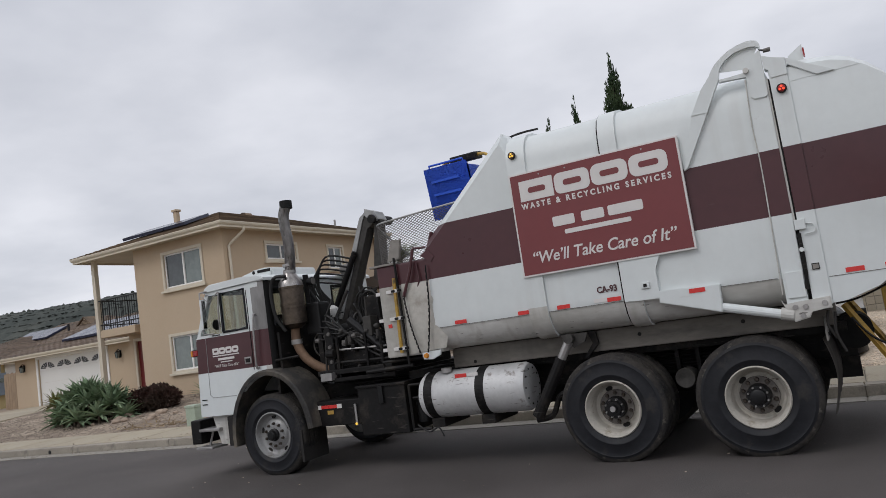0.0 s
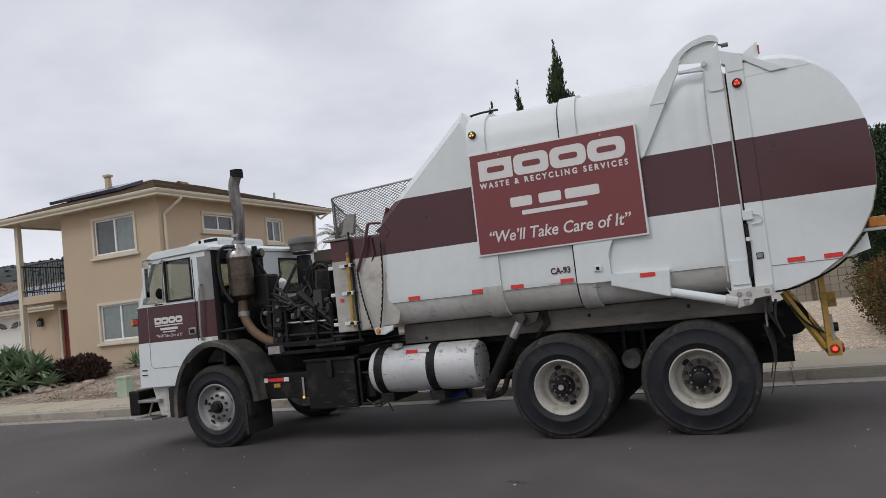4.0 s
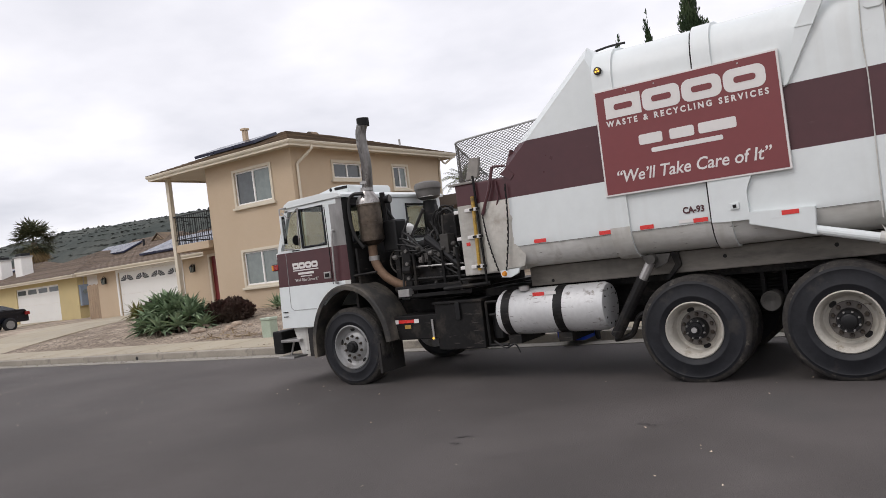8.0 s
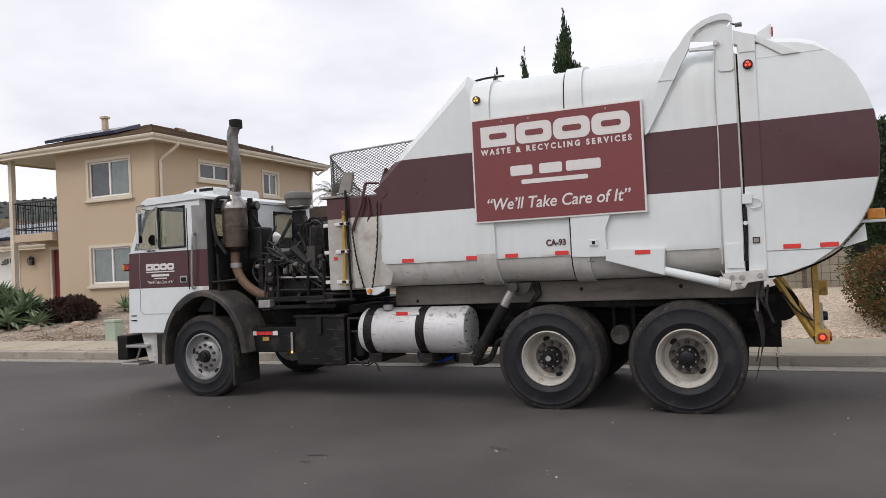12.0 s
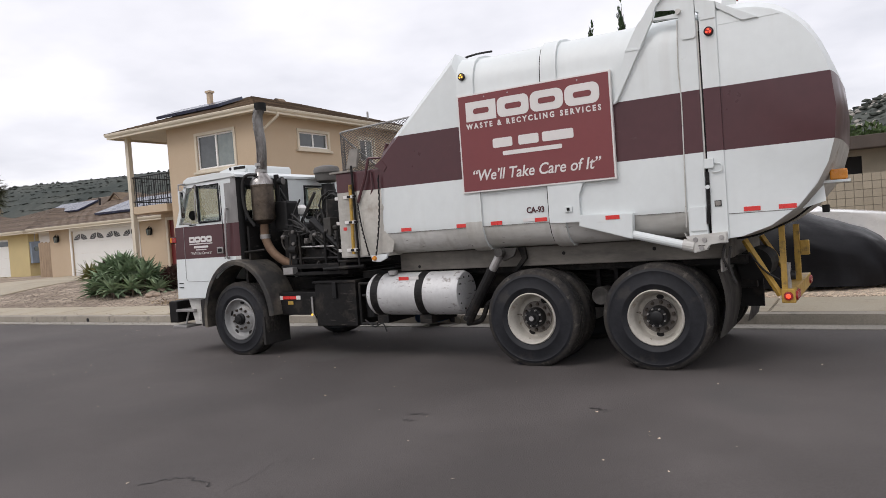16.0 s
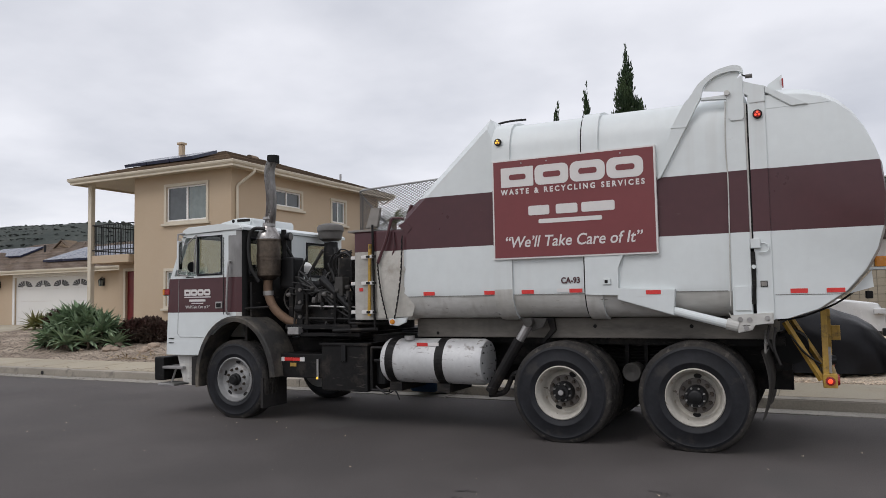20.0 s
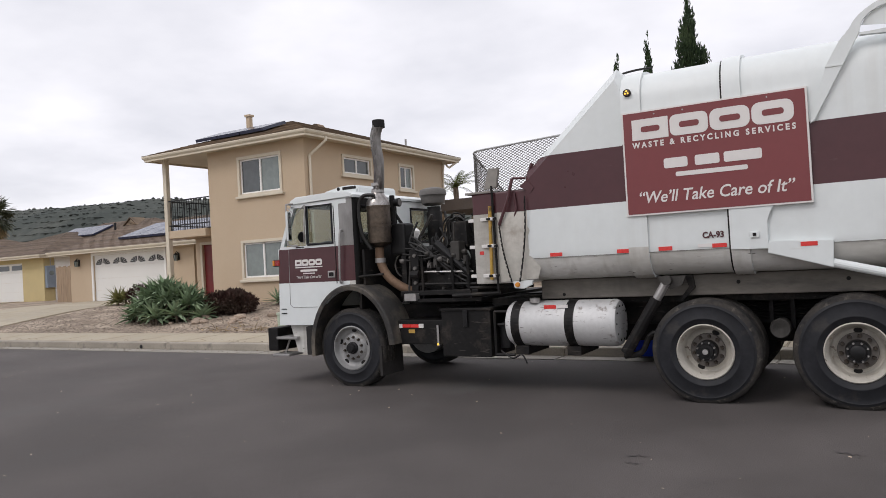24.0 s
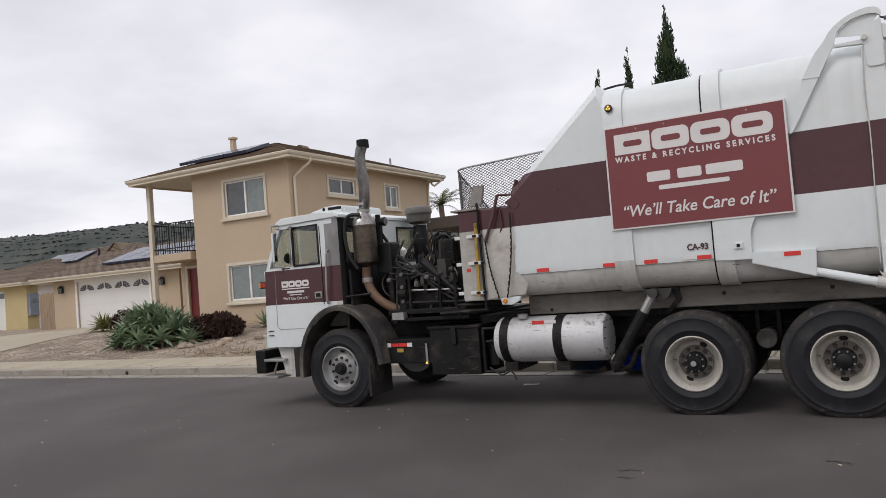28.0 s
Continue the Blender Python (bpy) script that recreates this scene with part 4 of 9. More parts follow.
for x, y in ((-44.0, 19.7), (-39.5, 21.9)):
    # small gabled roof vents
    z = 3.3 + (y - 18.2) * t23
    gb = plate(B(), [(x - 0.62, z - 0.03), (x + 0.62, z - 0.03), (x, z + 0.40)], "y", y, y + 0.9)
    gv = part("gable_vent", gb, "stucco", n5)
    for k in range(4):
        part("louvre", boxb(x - 0.46 + 0.11 * k, x + 0.46 - 0.11 * k, y - 0.03, y + 0.01, z + 0.02 + 0.075 * k, z + 0.05 + 0.075 * k), "shingle", gv)
    for sx in (-1, 1):
        part("vent_roof", plate(B(), [(x + sx * 0.76, z - 0.09), (x + sx * 0.76, z - 0.03), (x, z + 0.50), (x, z + 0.44)], "y", y - 0.10, y + 0.95), "shingle", gv)
part("vent_pipe", tube(B(), [(-40.2, 21.3, 4.5), (-40.2, 21.3, 5.05)], 0.07, 8), "iron", n5r)
n2, n2r, _ = bungalow("pale bungalow with solar panels on the roof", -70.2, -51.5, 18.5, 29, 0.7, "stucco_dull", "tile_roof", 18, None, [(-64, -62.2, 0.9, 2.1), (-58.5, -56.5, 0.9, 2.1), (-55, -53.4, 0.9, 2.1)])
solar(n2r, (-68.3, 19.3, 3.2 + 1.4 * t18), (-57.6, 19.3, 3.2 + 1.4 * t18), (0, 3.2, 3.2 * t18), 2, 7)
for cx in (-56.6, -53.6):
    chim = thing("chimney", "white painted block chimney with dark cap", "chimney", (cx, 20.5, 3.2))
    part("chimney_body", boxb(-0.5, 0.5, -0.4, 0.4, 0, 2.1, 0.02), "white", chim)
    part("cap", boxb(-0.56, 0.56, -0.46, 0.46, 2.1, 2.2, 0.01), "steel", chim)
    part("spark_guard", boxb(-0.42, 0.42, -0.32, 0.32, 2.2, 2.4, 0.02), "iron", chim)
n3, n3r, _ = bungalow("low tan bungalow with brown roof", -100, -71, 20, 31, 0.9, "stucco_dull", "shingle", 17, None, [(-94, -91, 0.8, 2.1), (-84, -81, 0.8, 2.1), (-77, -74.5, 0.8, 2.1)])
n4, n4r, _ = bungalow("far bungalow with red-brown roof", -165, -112, 17, 30, 1.0, "stucco_dull", "roof_red", 16, None, [(-150, -146, 0.8, 2.1), (-135, -130, 0.8, 2.1)])
dorm = B()
plate(dorm, [(-91.5, 3.6), (-86.5, 3.6), (-89.0, 5.0)], "y", 19.6, 23.5)
part("gable", dorm, ["shingle"], n3)
gt = B()
for a, b in (((-91.7, 3.55), (-89.0, 5.08)), ((-86.3, 3.55), (-89.0, 5.08))):
    plate(gt, [a, (a[0], a[1] + 0.2), (b[0], b[1] + 0.12), (b[0], b[1] - 0.12)], "y", 19.5, 19.58)
part("gable_trim", gt, "white", n3)
bch = thing("chimney", "red brick chimney on the far house", "chimney", (-108, 15.5, 0.9))
part("chimney_body", boxb(-0.7, 0.7, -0.5, 0.5, 0, 5.2), "brick_red", bch)

# ---- right-hand neighbour: block wall, house and shed roof behind it ----
bw = tagged(part("block_wall", boxb(-7.0, 4.6, 14.02, 14.18, 0.2, 2.13), "mortar"), "tan concrete block garden wall", "wall", "", "structure")
proto = None
rest_v, rest_f = [], []
for r in range(10):
    for c in range(58):
        x = -7.0 + c * 0.2
        if x < -0.85:
            k = len(rest_v)
            rest_v += [(x + a, y, 0.2 + r * 0.2 + z) for y in (14.0, 14.1) for a, z in ((0.005, 0.005), (0.195, 0.005), (0.195, 0.195), (0.005, 0.195))]
            rest_f += [tuple(k + q for q in f) for f in ((0, 1, 2, 3), (0, 4, 5, 1), (1, 5, 6, 2), (2, 6, 7, 3), (3, 7, 4, 0))]
            continue
        if proto is None:
            o = part("block", boxb(0.005, 0.195, 0, 0.2, 0.005, 0.195, 0.006), "block", bw); proto = o.data
        else:
            o = new("block", proto); o.parent = bw
        o.location = (x, 14.0, 0.2 + r * 0.2)
mesh_part("far_blocks", rest_v, rest_f, "block", bw, kind="stuff")
shed = thing("flat_roof_house", "low house with flat brown fascia roof behind the wall", "house")
part("wall", wall_x(B(), -5, 2.0, 21.0, 0.5, 3.2, [(-3.5, 0.9, 1.0, 3.0)]), "block", shed)
part("dark_opening", boxb(-3.5, 0.9, 21.15, 21.19, 1.0, 3.0), "cab_dark", shed)
part("roof_slab", boxb(-6, 2.9, 20.2, 27, 3.2, 3.62, 0.02), "brown_fascia", shed)
part("white_wall", boxb(2.2, 9, 21.6, 21.8, 0.5, 3.3), "white", shed)
pc = thing("patio_cover", "low brown-roofed patio cover behind the tan house", "patio cover")
part("roof_slab", boxb(-14.6, -7.5, 16.0, 20.0, 3.42, 3.84, 0.02), "brown_fascia", pc)
part("wall", boxb(-14.4, -7.7, 19.0, 19.2, 0.4, 3.42), "block", pc)
for x in (-14.3, -11.0, -7.8):
    part("post", boxb(x - 0.06, x + 0.06, 16.2, 16.32, 0.4, 3.42), "wood", pc)
rh = thing("house", "white house with grey-brown roof and brick chimney", "house")
part("wall", boxb(5.2, 18, 16.5, 16.7, 0.4, 2.95), "white", rh)
part("side_wall", boxb(5.2, 5.4, 16.7, 26, 0.4, 2.95), "white", rh)
rr, _ = hip_roof(rh, 5.2, 20, 16.5, 27, 2.95, 22, mat("grey_brown_shingle", (0.15, 0.13, 0.12), 0.95, 0, 0.2, 1.5, 15, 0.5), 0.5, "white")
part("downpipe", tube(B(), [(5.6, 16.42, 2.8), (5.6, 16.42, 0.4)], 0.05, 8), "white", rh)
bc = thing("chimney", "red brick chimney with metal cap", "chimney", (5.83, 18.6, 2.9))
for r in range(16):
    for k in range(3):
        o = 0.08 if r % 2 else 0.0
        a, b = max(-0.26, -0.26 - o + k * 0.175 + 0.004), min(0.26, -0.26 - o + (k + 1) * 0.175 - 0.004 + (0.1 if k == 2 else 0))
        part("brick", boxb(a, b, -0.26, 0.26, r * 0.14 + 0.005, r * 0.14 + 0.135), "brick_red", bc)
part("mortar_core", boxb(-0.25, 0.25, -0.25, 0.25, 0, 2.23), "mortar", bc)
part("cap", boxb(-0.29, 0.25, -0.3, 0.3, 2.24, 2.30, 0.01), "steel", bc)
part("spark_guard", boxb(-0.22, 0.18, -0.2, 0.2, 2.30, 2.44, 0.01), "white", bc)

# ---- hills ----
def hill(name, label, x0, x1, y, depth, ridge, seed, material="hill"):
    rng = random.Random(seed)
    nx, nyy = 220, 14
    vs, fs = [], []
    for i in range(nx + 1):
        u = i / nx
        x = x0 + (x1 - x0) * u
        h = ridge(u) * (1 + 0.05 * noise.noise((u * 22, seed, 0)))
        for j in range(nyy + 1):
            v = j / nyy
            z = h * math.sin(v * math.pi * 0.5) ** 0.8 + 1.2 * noise.noise((x * 0.03, v * 6, seed))
            vs.append((x, y + depth * v, z - 0.5 if j else 0))
    for i in range(nx):
        for j in range(nyy):
            a = i * (nyy + 1) + j
            fs.append((a, a + nyy + 1, a + nyy + 2, a + 1))
    ob = mesh_part(name, vs, fs, material, smooth=True)
    return tagged(ob, label, "hill", "", "structure"), vs


hl, hv = hill("backdrop_hill_west", "scrub-covered green hill with trees along the ridge", -1150, 40, 260, 120, lambda u: float(np.interp(-1150 + 1190 * u, [-1150, -1080, -1000, -953, -885, -822, -750, -690, -600, -534, -479, -420, -300, -150, 40], [28, 42, 52, 56, 60.5, 64.5, 68, 68, 67, 65, 62, 57, 44, 32, 20])), 3)
hr, hv2 = hill("backdrop_hill_east", "granite-strewn hill behind the houses", -60, 500, 260, 120, lambda u: float(np.interp(-60 + 560 * u, [-60, -10, -2, 6, 13, 22, 50, 78, 90, 150, 500], [28, 41.5, 43, 47, 48.5, 50, 54, 55.5, 51, 48, 45])), 7)

# ---- the refuse truck (drives towards -x; near side at y = 0, its other side at y = 2.42) ----
truck = thing("garbage_truck", "white side-loading garbage truck with maroon stripe and grimy chassis", "garbage truck")
YC = 1.2      # middle of the truck
Y0 = -0.04    # near side sheet
S_LO, S_HI = 2.085, 2.665   # the maroon stripe
HALF = [(0.28, 1.295), (0.16, 1.305), (0.07, 1.35), (0.005, 1.43), (-0.036, 1.54), (-0.04, 1.62), (-0.04, S_LO), (-0.04, S_HI), (-0.04, 3.00), (-0.032, 3.13), (-0.005, 3.24), (0.05, 3.335), (0.14, 3.40), (0.32, 3.445), (0.7, 3.475), (1.2, 3.485)]
SECTION = HALF + [(2 * YC - y, z) for y, z in HALF[-2::-1]]


def stripe_faces(bm):
    for f in bm.faces:
        c = f.calc_center_median()
        f.material_index = 1 if S_LO < c.z < S_HI and (c.y < 0.4 or c.y > 2.0 or c.x > 1.3) else (2 if c.z < 1.54 else 0)


def slope_z(x):
    return 3.47 + (x + 1.425) * 0.905 if x < -1.31 else 9.0


def body_loft(xs, sec, cap0=True, cap1=True, clamp=True, grow=0.0):
    bm = B()
    rings = []
    for x in xs:
        row = []
        for q, (y, z) in enumerate(sec):
            k = min(q, len(sec) - 1 - q)
            if clamp and x < -1.36 and k >= 5:
                # the sloping front: flat sides with a broad chamfer along the edge
                top = slope_z(x)
                near = y < YC
                z = min(z, top - 0.13) if k < 9 else (top - 0.13 if k == 9 else top)
                y = Y0 if k <= 9 else min(0.07 + 0.2 * (k - 10), YC)
                y = y if near or k == 15 else 2 * YC - y
            elif grow:
                d = Vector((y - YC, z - 2.4)).normalized() * grow
                y, z = y + d.x, z + d.y
            row.append(bm.verts.new((x, y, min(z, slope_z(x)) if clamp else z)))
        rings.append(row)
    n = len(sec)
    for a, b in zip(rings, rings[1:]):
        for k in range(n):
            bm.faces.new((a[k], a[(k + 1) % n], b[(k + 1) % n], b[k]))
    if cap0:
        bm.faces.new(rings[0][::-1])
    if cap1:
        bm.faces.new(rings[-1])
    bmesh.ops.remove_doubles(bm, verts=bm.verts, dist=0.0005)
    return bm


bm = body_loft([-2.47, -2.4, -2.2, -2.0, -1.8, -1.6, -1.40, -1.31, -1.2, -0.6, 0, 0.6, 1.2], SECTION)
for z in (S_LO, S_HI):
    bmesh.ops.bisect_plane(bm, geom=bm.verts[:] + bm.edges[:] + bm.faces[:], plane_co=(0, 0, z), plane_no=(0, 0, 1), dist=0.0003)
stripe_faces(bm)
body = part("body", bm, ["t_white", "t_maroon", "t_dirty"], truck, "white steel body with a broad maroon stripe", True)
# rounded hoops round the body
for x0, x1 in ((-1.345, -1.14), (-0.35, -0.18)):
    b2 = body_loft([x0, x0 + 0.015, x1 - 0.015, x1], SECTION, grow=0.03, clamp=False)
    for f in b2.faces:
        c = f.calc_center_median()
        f.material_index = 1 if S_LO < c.z < S_HI and (c.y < 0.3 or c.y > 2.1) else (2 if c.z < 1.6 else 0)
    part("body_hoop", b2, ["t_white", "t_maroon", "t_dirty"], truck, "", True)
# seam line after the second hoop, and the long lower seam
part("body_seam", body_loft([-0.368, -0.352], SECTION, grow=0.008, clamp=False), "t_black", truck)
part("lower_seam", boxb(-2.42, 1.0, -0.0435, -0.03, 1.542, 1.547), "flap_grey", truck)
# tongue at the slope's foot
part("slope_tongue", plate(B(), [(-2.44, 2.42), (-2.54, 2.36), (-2.41, 2.275), (-2.36, 2.33)], "y", -0.047, -0.02), "t_maroon", truck)
part("roof_cable", tube(B(), bent([(-2.45, 0.25, 2.50), (-2.0, 0.25, 2.97), (-1.65, 0.3, 3.32), (-1.48, 0.32, 3.47), (-1.3, 0.35, 3.515), (-1.1, 0.4, 3.525)], 5), 0.012, 6), "hose", truck)
part("slope_latch", boxb(-1.72, -1.65, 0.1, 0.2, 3.12, 3.19, 0.01), "t_black", truck)

# tailgate: bulging rear with a curved back
CURVE = [(1.245, 3.42), (1.56, 3.40), (1.72, 3.375), (1.85, 3.325), (1.965, 3.245), (2.07, 3.135), (2.16, 2.985), (2.235, 2.80), (2.28, 2.65), (2.305, 2.37), (2.285, 2.10), (2.225, 1.89), (2.13, 1.71), (1.98, 1.53), (1.75, 1.37), (1.5, 1.285), (1.245, 1.265)]
tg = B()
rows = []
for y, s, dz in ((-0.04, 0.0, -0.08), (-0.036, 0.006, -0.065), (0.1, 0.03, 0.015), (0.35, 0.05, 0.06), (YC, 0.07, 0.10), (2.05, 0.05, 0.06), (2.3, 0.03, 0.015), (2.436, 0.006, -0.065), (2.44, 0.0, -0.08)):
    row = []
    for x, z in CURVE:
        k = max(0.0, min(1.0, (z - 2.9) / 0.57))
        row.append(tg.verts.new((x + (s if x > 1.3 else 0), y, z + dz * k)))
    rows.append(row)
n = len(CURVE)
for a, b in zip(rows, rows[1:]):
    for k in range(n):
        tg.faces.new((a[k], a[(k + 1) % n], b[(k + 1) % n], b[k]))
tg.faces.new(rows[0][::-1]); tg.faces.new(rows[-1])
for z in (S_LO, S_HI, 1.575):
    bmesh.ops.bisect_plane(tg, geom=tg.verts[:] + tg.edges[:] + tg.faces[:], plane_co=(0, 0, z), plane_no=(0, 0, 1), dist=0.0003)
# faces curving away below the stripe get a greyer colour, painting in their shade
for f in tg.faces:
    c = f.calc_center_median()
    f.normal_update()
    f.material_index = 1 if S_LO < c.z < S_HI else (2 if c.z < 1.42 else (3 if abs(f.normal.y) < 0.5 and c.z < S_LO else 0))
tail = part("tailgate", tg, ["t_white", "t_maroon", "t_dirty", "grime_and_tail_shade"], truck, "rounded white tailgate with maroon stripe", True)
part("tail_crease", boxb(1.40, 1.93, -0.0425, -0.03, 3.221, 3.226), "t_white", tail)
part("tail_seam", boxb(1.4, 1.98, -0.0435, -0.03, 1.497, 1.502), "flap_grey", tail)


def striped_post(name, x0, x1, y0, y1, z0, z1, parent):
    bm = boxb(x0, x1, y0, y1, z0, z1, 0.008)
    for z in (S_LO, S_HI):
        bmesh.ops.bisect_plane(bm, geom=bm.verts[:] + bm.edges[:] + bm.faces[:], plane_co=(0, 0, z), plane_no=(0, 0, 1))
    for f in bm.faces:
        f.material_index = 1 if S_LO < f.calc_center_median().z < S_HI else 0
    return part(name, bm, ["t_white", "t_maroon"], parent)


striped_post("body_post", 1.04, 1.212, -0.058, 0.1, 1.3, 3.34, truck)
striped_post("tailgate_post", 1.242, 1.392, -0.058, 0.1, 1.27, 3.36, tail)
part("post_gap", boxb(1.205, 1.255, 0.0, 0.3, 1.25, 3.3), "t_black", truck)
part("seam_cover", boxb(1.206, 1.228, -0.045, 0.02, 1.95, 3.3), "t_dirty", truck)
part("seal_rod", tube(B(), [(1.235, -0.045, 3.2), (1.235, -0.045, 2.0)], 0.008, 6), "t_black", tail)
part("post_plate", boxb(1.06, 1.205, -0.075, -0.06, 1.36, 1.585, 0.004), "t_white", truck)
part("thin_pipe", tube(B(), bent([(1.05, -0.064, 3.33), (1.035, -0.062, 2.9), (1.045, -0.062, 2.58), (1.035, -0.062, 2.0), (1.02, -0.062, 1.4)], 5), 0.006, 6), "t_dirty", truck)
part("junction_box", boxb(1.215, 1.30, -0.09, -0.06, 1.93, 2.02, 0.006), "t_white", tail)
part("loop_cable", tube(B(), bent([(1.3, -0.075, 1.98), (1.36, -0.075, 1.96), (1.36, -0.075, 1.9), (1.28, -0.075, 1.89)], 6), 0.006, 6), "t_white", tail)
part("latch_rod", tube(B(), bent([(1.235, -0.07, 1.9), (1.235, -0.07, 1.62), (1.22, -0.07, 1.42)], 4), 0.016, 8), "t_black", tail)
part("latch_knob", lathe(B(), [(-0.02, 0), (-0.02, 0.02), (0.02, 0.02), (0.02, 0)], "y", (1.235, -0.08, 1.76), 10), "t_white", tail)
part("small_hatch", boxb(1.285, 1.345, -0.066, -0.06, 1.575, 1.63), "t_black", tail)
part("hatch_inset", boxb(1.292, 1.338, -0.068, -0.064, 1.582, 1.623), "grey_panel", tail)
# lifting hook on the roof edge
outer = [(0.40, 2.645), (0.553, 3.14)] + [(p.x, p.y) for p in bent([(0.57, 3.17, 0), (0.673, 3.35, 0), (0.74, 3.42, 0), (0.79, 3.50, 0), (0.85, 3.562, 0), (0.95, 3.626, 0), (1.04, 3.656, 0), (1.135, 3.668, 0), (1.194, 3.65, 0), (1.217, 3.61, 0), (1.212, 3.57, 0)], 3)]
inner = [(p.x, p.y) for p in bent([(1.192, 3.595, 0), (1.15, 3.612, 0), (1.05, 3.605, 0), (0.955, 3.578, 0), (0.882, 3.52, 0), (0.85, 3.465, 0), (0.832, 3.39, 0), (0.796, 3.33, 0), (0.69, 3.13, 0)], 3)] + [(0.435, 2.66)]
hk = plate(B(), outer + inner, "y", -0.078, -0.03, 0.005)
hook = part("lift_hook", hk, "t_white", truck, "curved white steel lifting arm")
part("hook_gusset", plate(B(), [(0.835, 3.395), (0.833, 3.370), (1.06, 3.358), (1.068, 3.345), (1.074, 3.165), (1.096, 3.140), (1.19, 3.137), (1.212, 3.155), (1.210, 3.565), (1.145, 3.53), (1.075, 3.442), (1.044, 3.392)], "y", -0.072, -0.02, 0.004), "t_white", hook)
part("hook_web", plate(B(), [(0.852, 3.462), (0.884, 3.518), (0.956, 3.576), (1.05, 3.603), (1.15, 3.61), (1.19, 3.59), (1.15, 3.53), (1.075, 3.43)], "y", -0.05, -0.04), "t_white", hook)
part("pin", lathe(B(), [(-0.02, 0), (-0.02, 0.024), (0.02, 0.026), (0.02, 0)], "y", (1.07, -0.085, 3.405), 14), "t_dirty", hook)
part("hook_lamp", lathe(B(), [(-0.03, 0), (-0.03, 0.018), (0.03, 0.02), (0.03, 0)], "x", (1.265, -0.06, 3.545), 10), "cap_grey", hook)
part("lamp_stem", tube(B(), [(1.2, -0.06, 3.565), (1.24, -0.06, 3.55)], 0.008, 6), "t_black", hook)
part("hook_foot", plate(B(), [(0.553, 3.145), (0.695, 3.14), (0.693, 3.125), (0.547, 3.13)], "y", -0.084, -0.02), "t_white", hook)
part("top_bracket", plate(B(), [(1.214, 3.505), (1.30, 3.462), (1.394, 3.438), (1.392, 3.287), (1.255, 3.288), (1.251, 3.367), (1.216, 3.38)], "y", -0.066, 0.04, 0.004), "t_white", tail)
part("strap_plate", plate(B(), [(1.395, 3.436), (1.54, 3.345), (1.75, 3.222), (1.61, 3.221), (1.398, 3.376)], "y", -0.058, 0.02, 0.004), "t_white", tail)
part("top_fin", plate(B(), [(1.40, 3.42), (1.415, 3.505), (1.54, 3.585), (1.535, 3.42)], "y", 0.19, 0.21), "t_white", tail)
part("fin_light", boxb(1.538, 1.552, 0.16, 0.24, 3.47, 3.54), "red_lens", tail)


def round_lamp(name, at, r, lens, parent):
    ob = part(name, lathe(B(), [(0, 0), (0, r), (-0.02, r), (-0.02, 0)], "y", at, 20), "t_black", parent)
    part("lens", lathe(B(), [(-0.018, 0.0), (-0.018, r * 0.82), (-0.026, r * 0.6), (-0.03, 0.0)], "y", at, 16), "red_lens" if lens == "red_on" else "rust", ob)
    for k in range(3):
        a = math.pi / 2 + k * 2 * math.pi / 3
        part("diode", lathe(B(), [(-0.028, 0), (-0.028, r * 0.26), (-0.036, r * 0.2), (-0.036, 0)], "y", (at[0] + r * 0.4 * math.cos(a), at[1], at[2] + r * 0.4 * math.sin(a)), 8), lens, ob)
    return ob


round_lamp("marker_lamp", (1.325, -0.06, 3.175), 0.042, "red_on", tail)
round_lamp("marker_lamp", (-1.265, -0.062, 3.195), 0.04, "amber_on", truck)


def reflector(x0, x1, z0, z1, y, parent, name="reflector"):
    return part(name, boxb(x0, x1, y - 0.004, y, z0, z1), "reflect", parent)


for x0, x1, z in ((-2.22, -2.08, 1.575), (-1.475, -1.34, 1.572), (-1.045, -0.91, 1.573), (-0.525, -0.39, 1.576)):
    reflector(x0, x1, z - 0.02, z + 0.02, -0.0415, truck)
for x0, x1 in ((1.53, 1.67), (1.82, 1.965)):
    reflector(x0, x1, 1.513, 1.553, -0.0415, tail)
part("pale_tape", boxb(-0.66, -0.52, -0.0445, -0.0405, 1.565, 1.60), "decal", truck)
lettering("unit_mark", "CA-93", 0.085, truck, pose(-0.51, -0.046, 1.655, 90), "t_maroon", 0.2, 0, 0.003, "maroon painted unit letters")
# bracket box between hoop and sign, and the tailgate ram with its cover
br = part("bracket_plate", plate(B(), [(-0.35, 1.925), (0.05, 1.925), (-0.02, 1.79), (-0.01, 1.52), (-0.21, 1.525), (-0.35, 1.53)], "y", -0.078, -0.03, 0.006), "t_white", truck)
part("bracket_box", boxb(-0.17, -0.09, -0.095, -0.08, 1.63, 1.69, 0.005), "t_white", br)
part("keyhole", boxb(-0.145, -0.115, -0.1, -0.094, 1.645, 1.675), "t_black", br)
rc = part("ram_cover", plate(B(), [(-0.01, 1.59), (0.53, 1.57), (0.515, 1.32), (-0.02, 1.48)], "y", -0.11, -0.03, 0.006), "t_white", truck)
reflector(0.26, 0.40, 1.525, 1.565, -0.111, rc)
part("ram", tube(B(), [(0.42, -0.06, 1.385), (1.0, -0.06, 1.232)], 0.042, 14), "t_white", truck, "white hydraulic ram")
part("ram_end", tube(B(), [(0.98, -0.06, 1.24), (1.08, -0.06, 1.215)], 0.055, 14), "t_dirty", truck)
hg = part("hinge_plate", plate(B(), [(1.0, 1.35), (1.03, 1.31), (1.22, 1.33), (1.38, 1.34), (1.38, 1.24), (1.22, 1.235), (1.2, 1.18), (1.08, 1.155), (1.04, 1.24)], "y", -0.095, -0.03, 0.008), "t_dirty", truck)
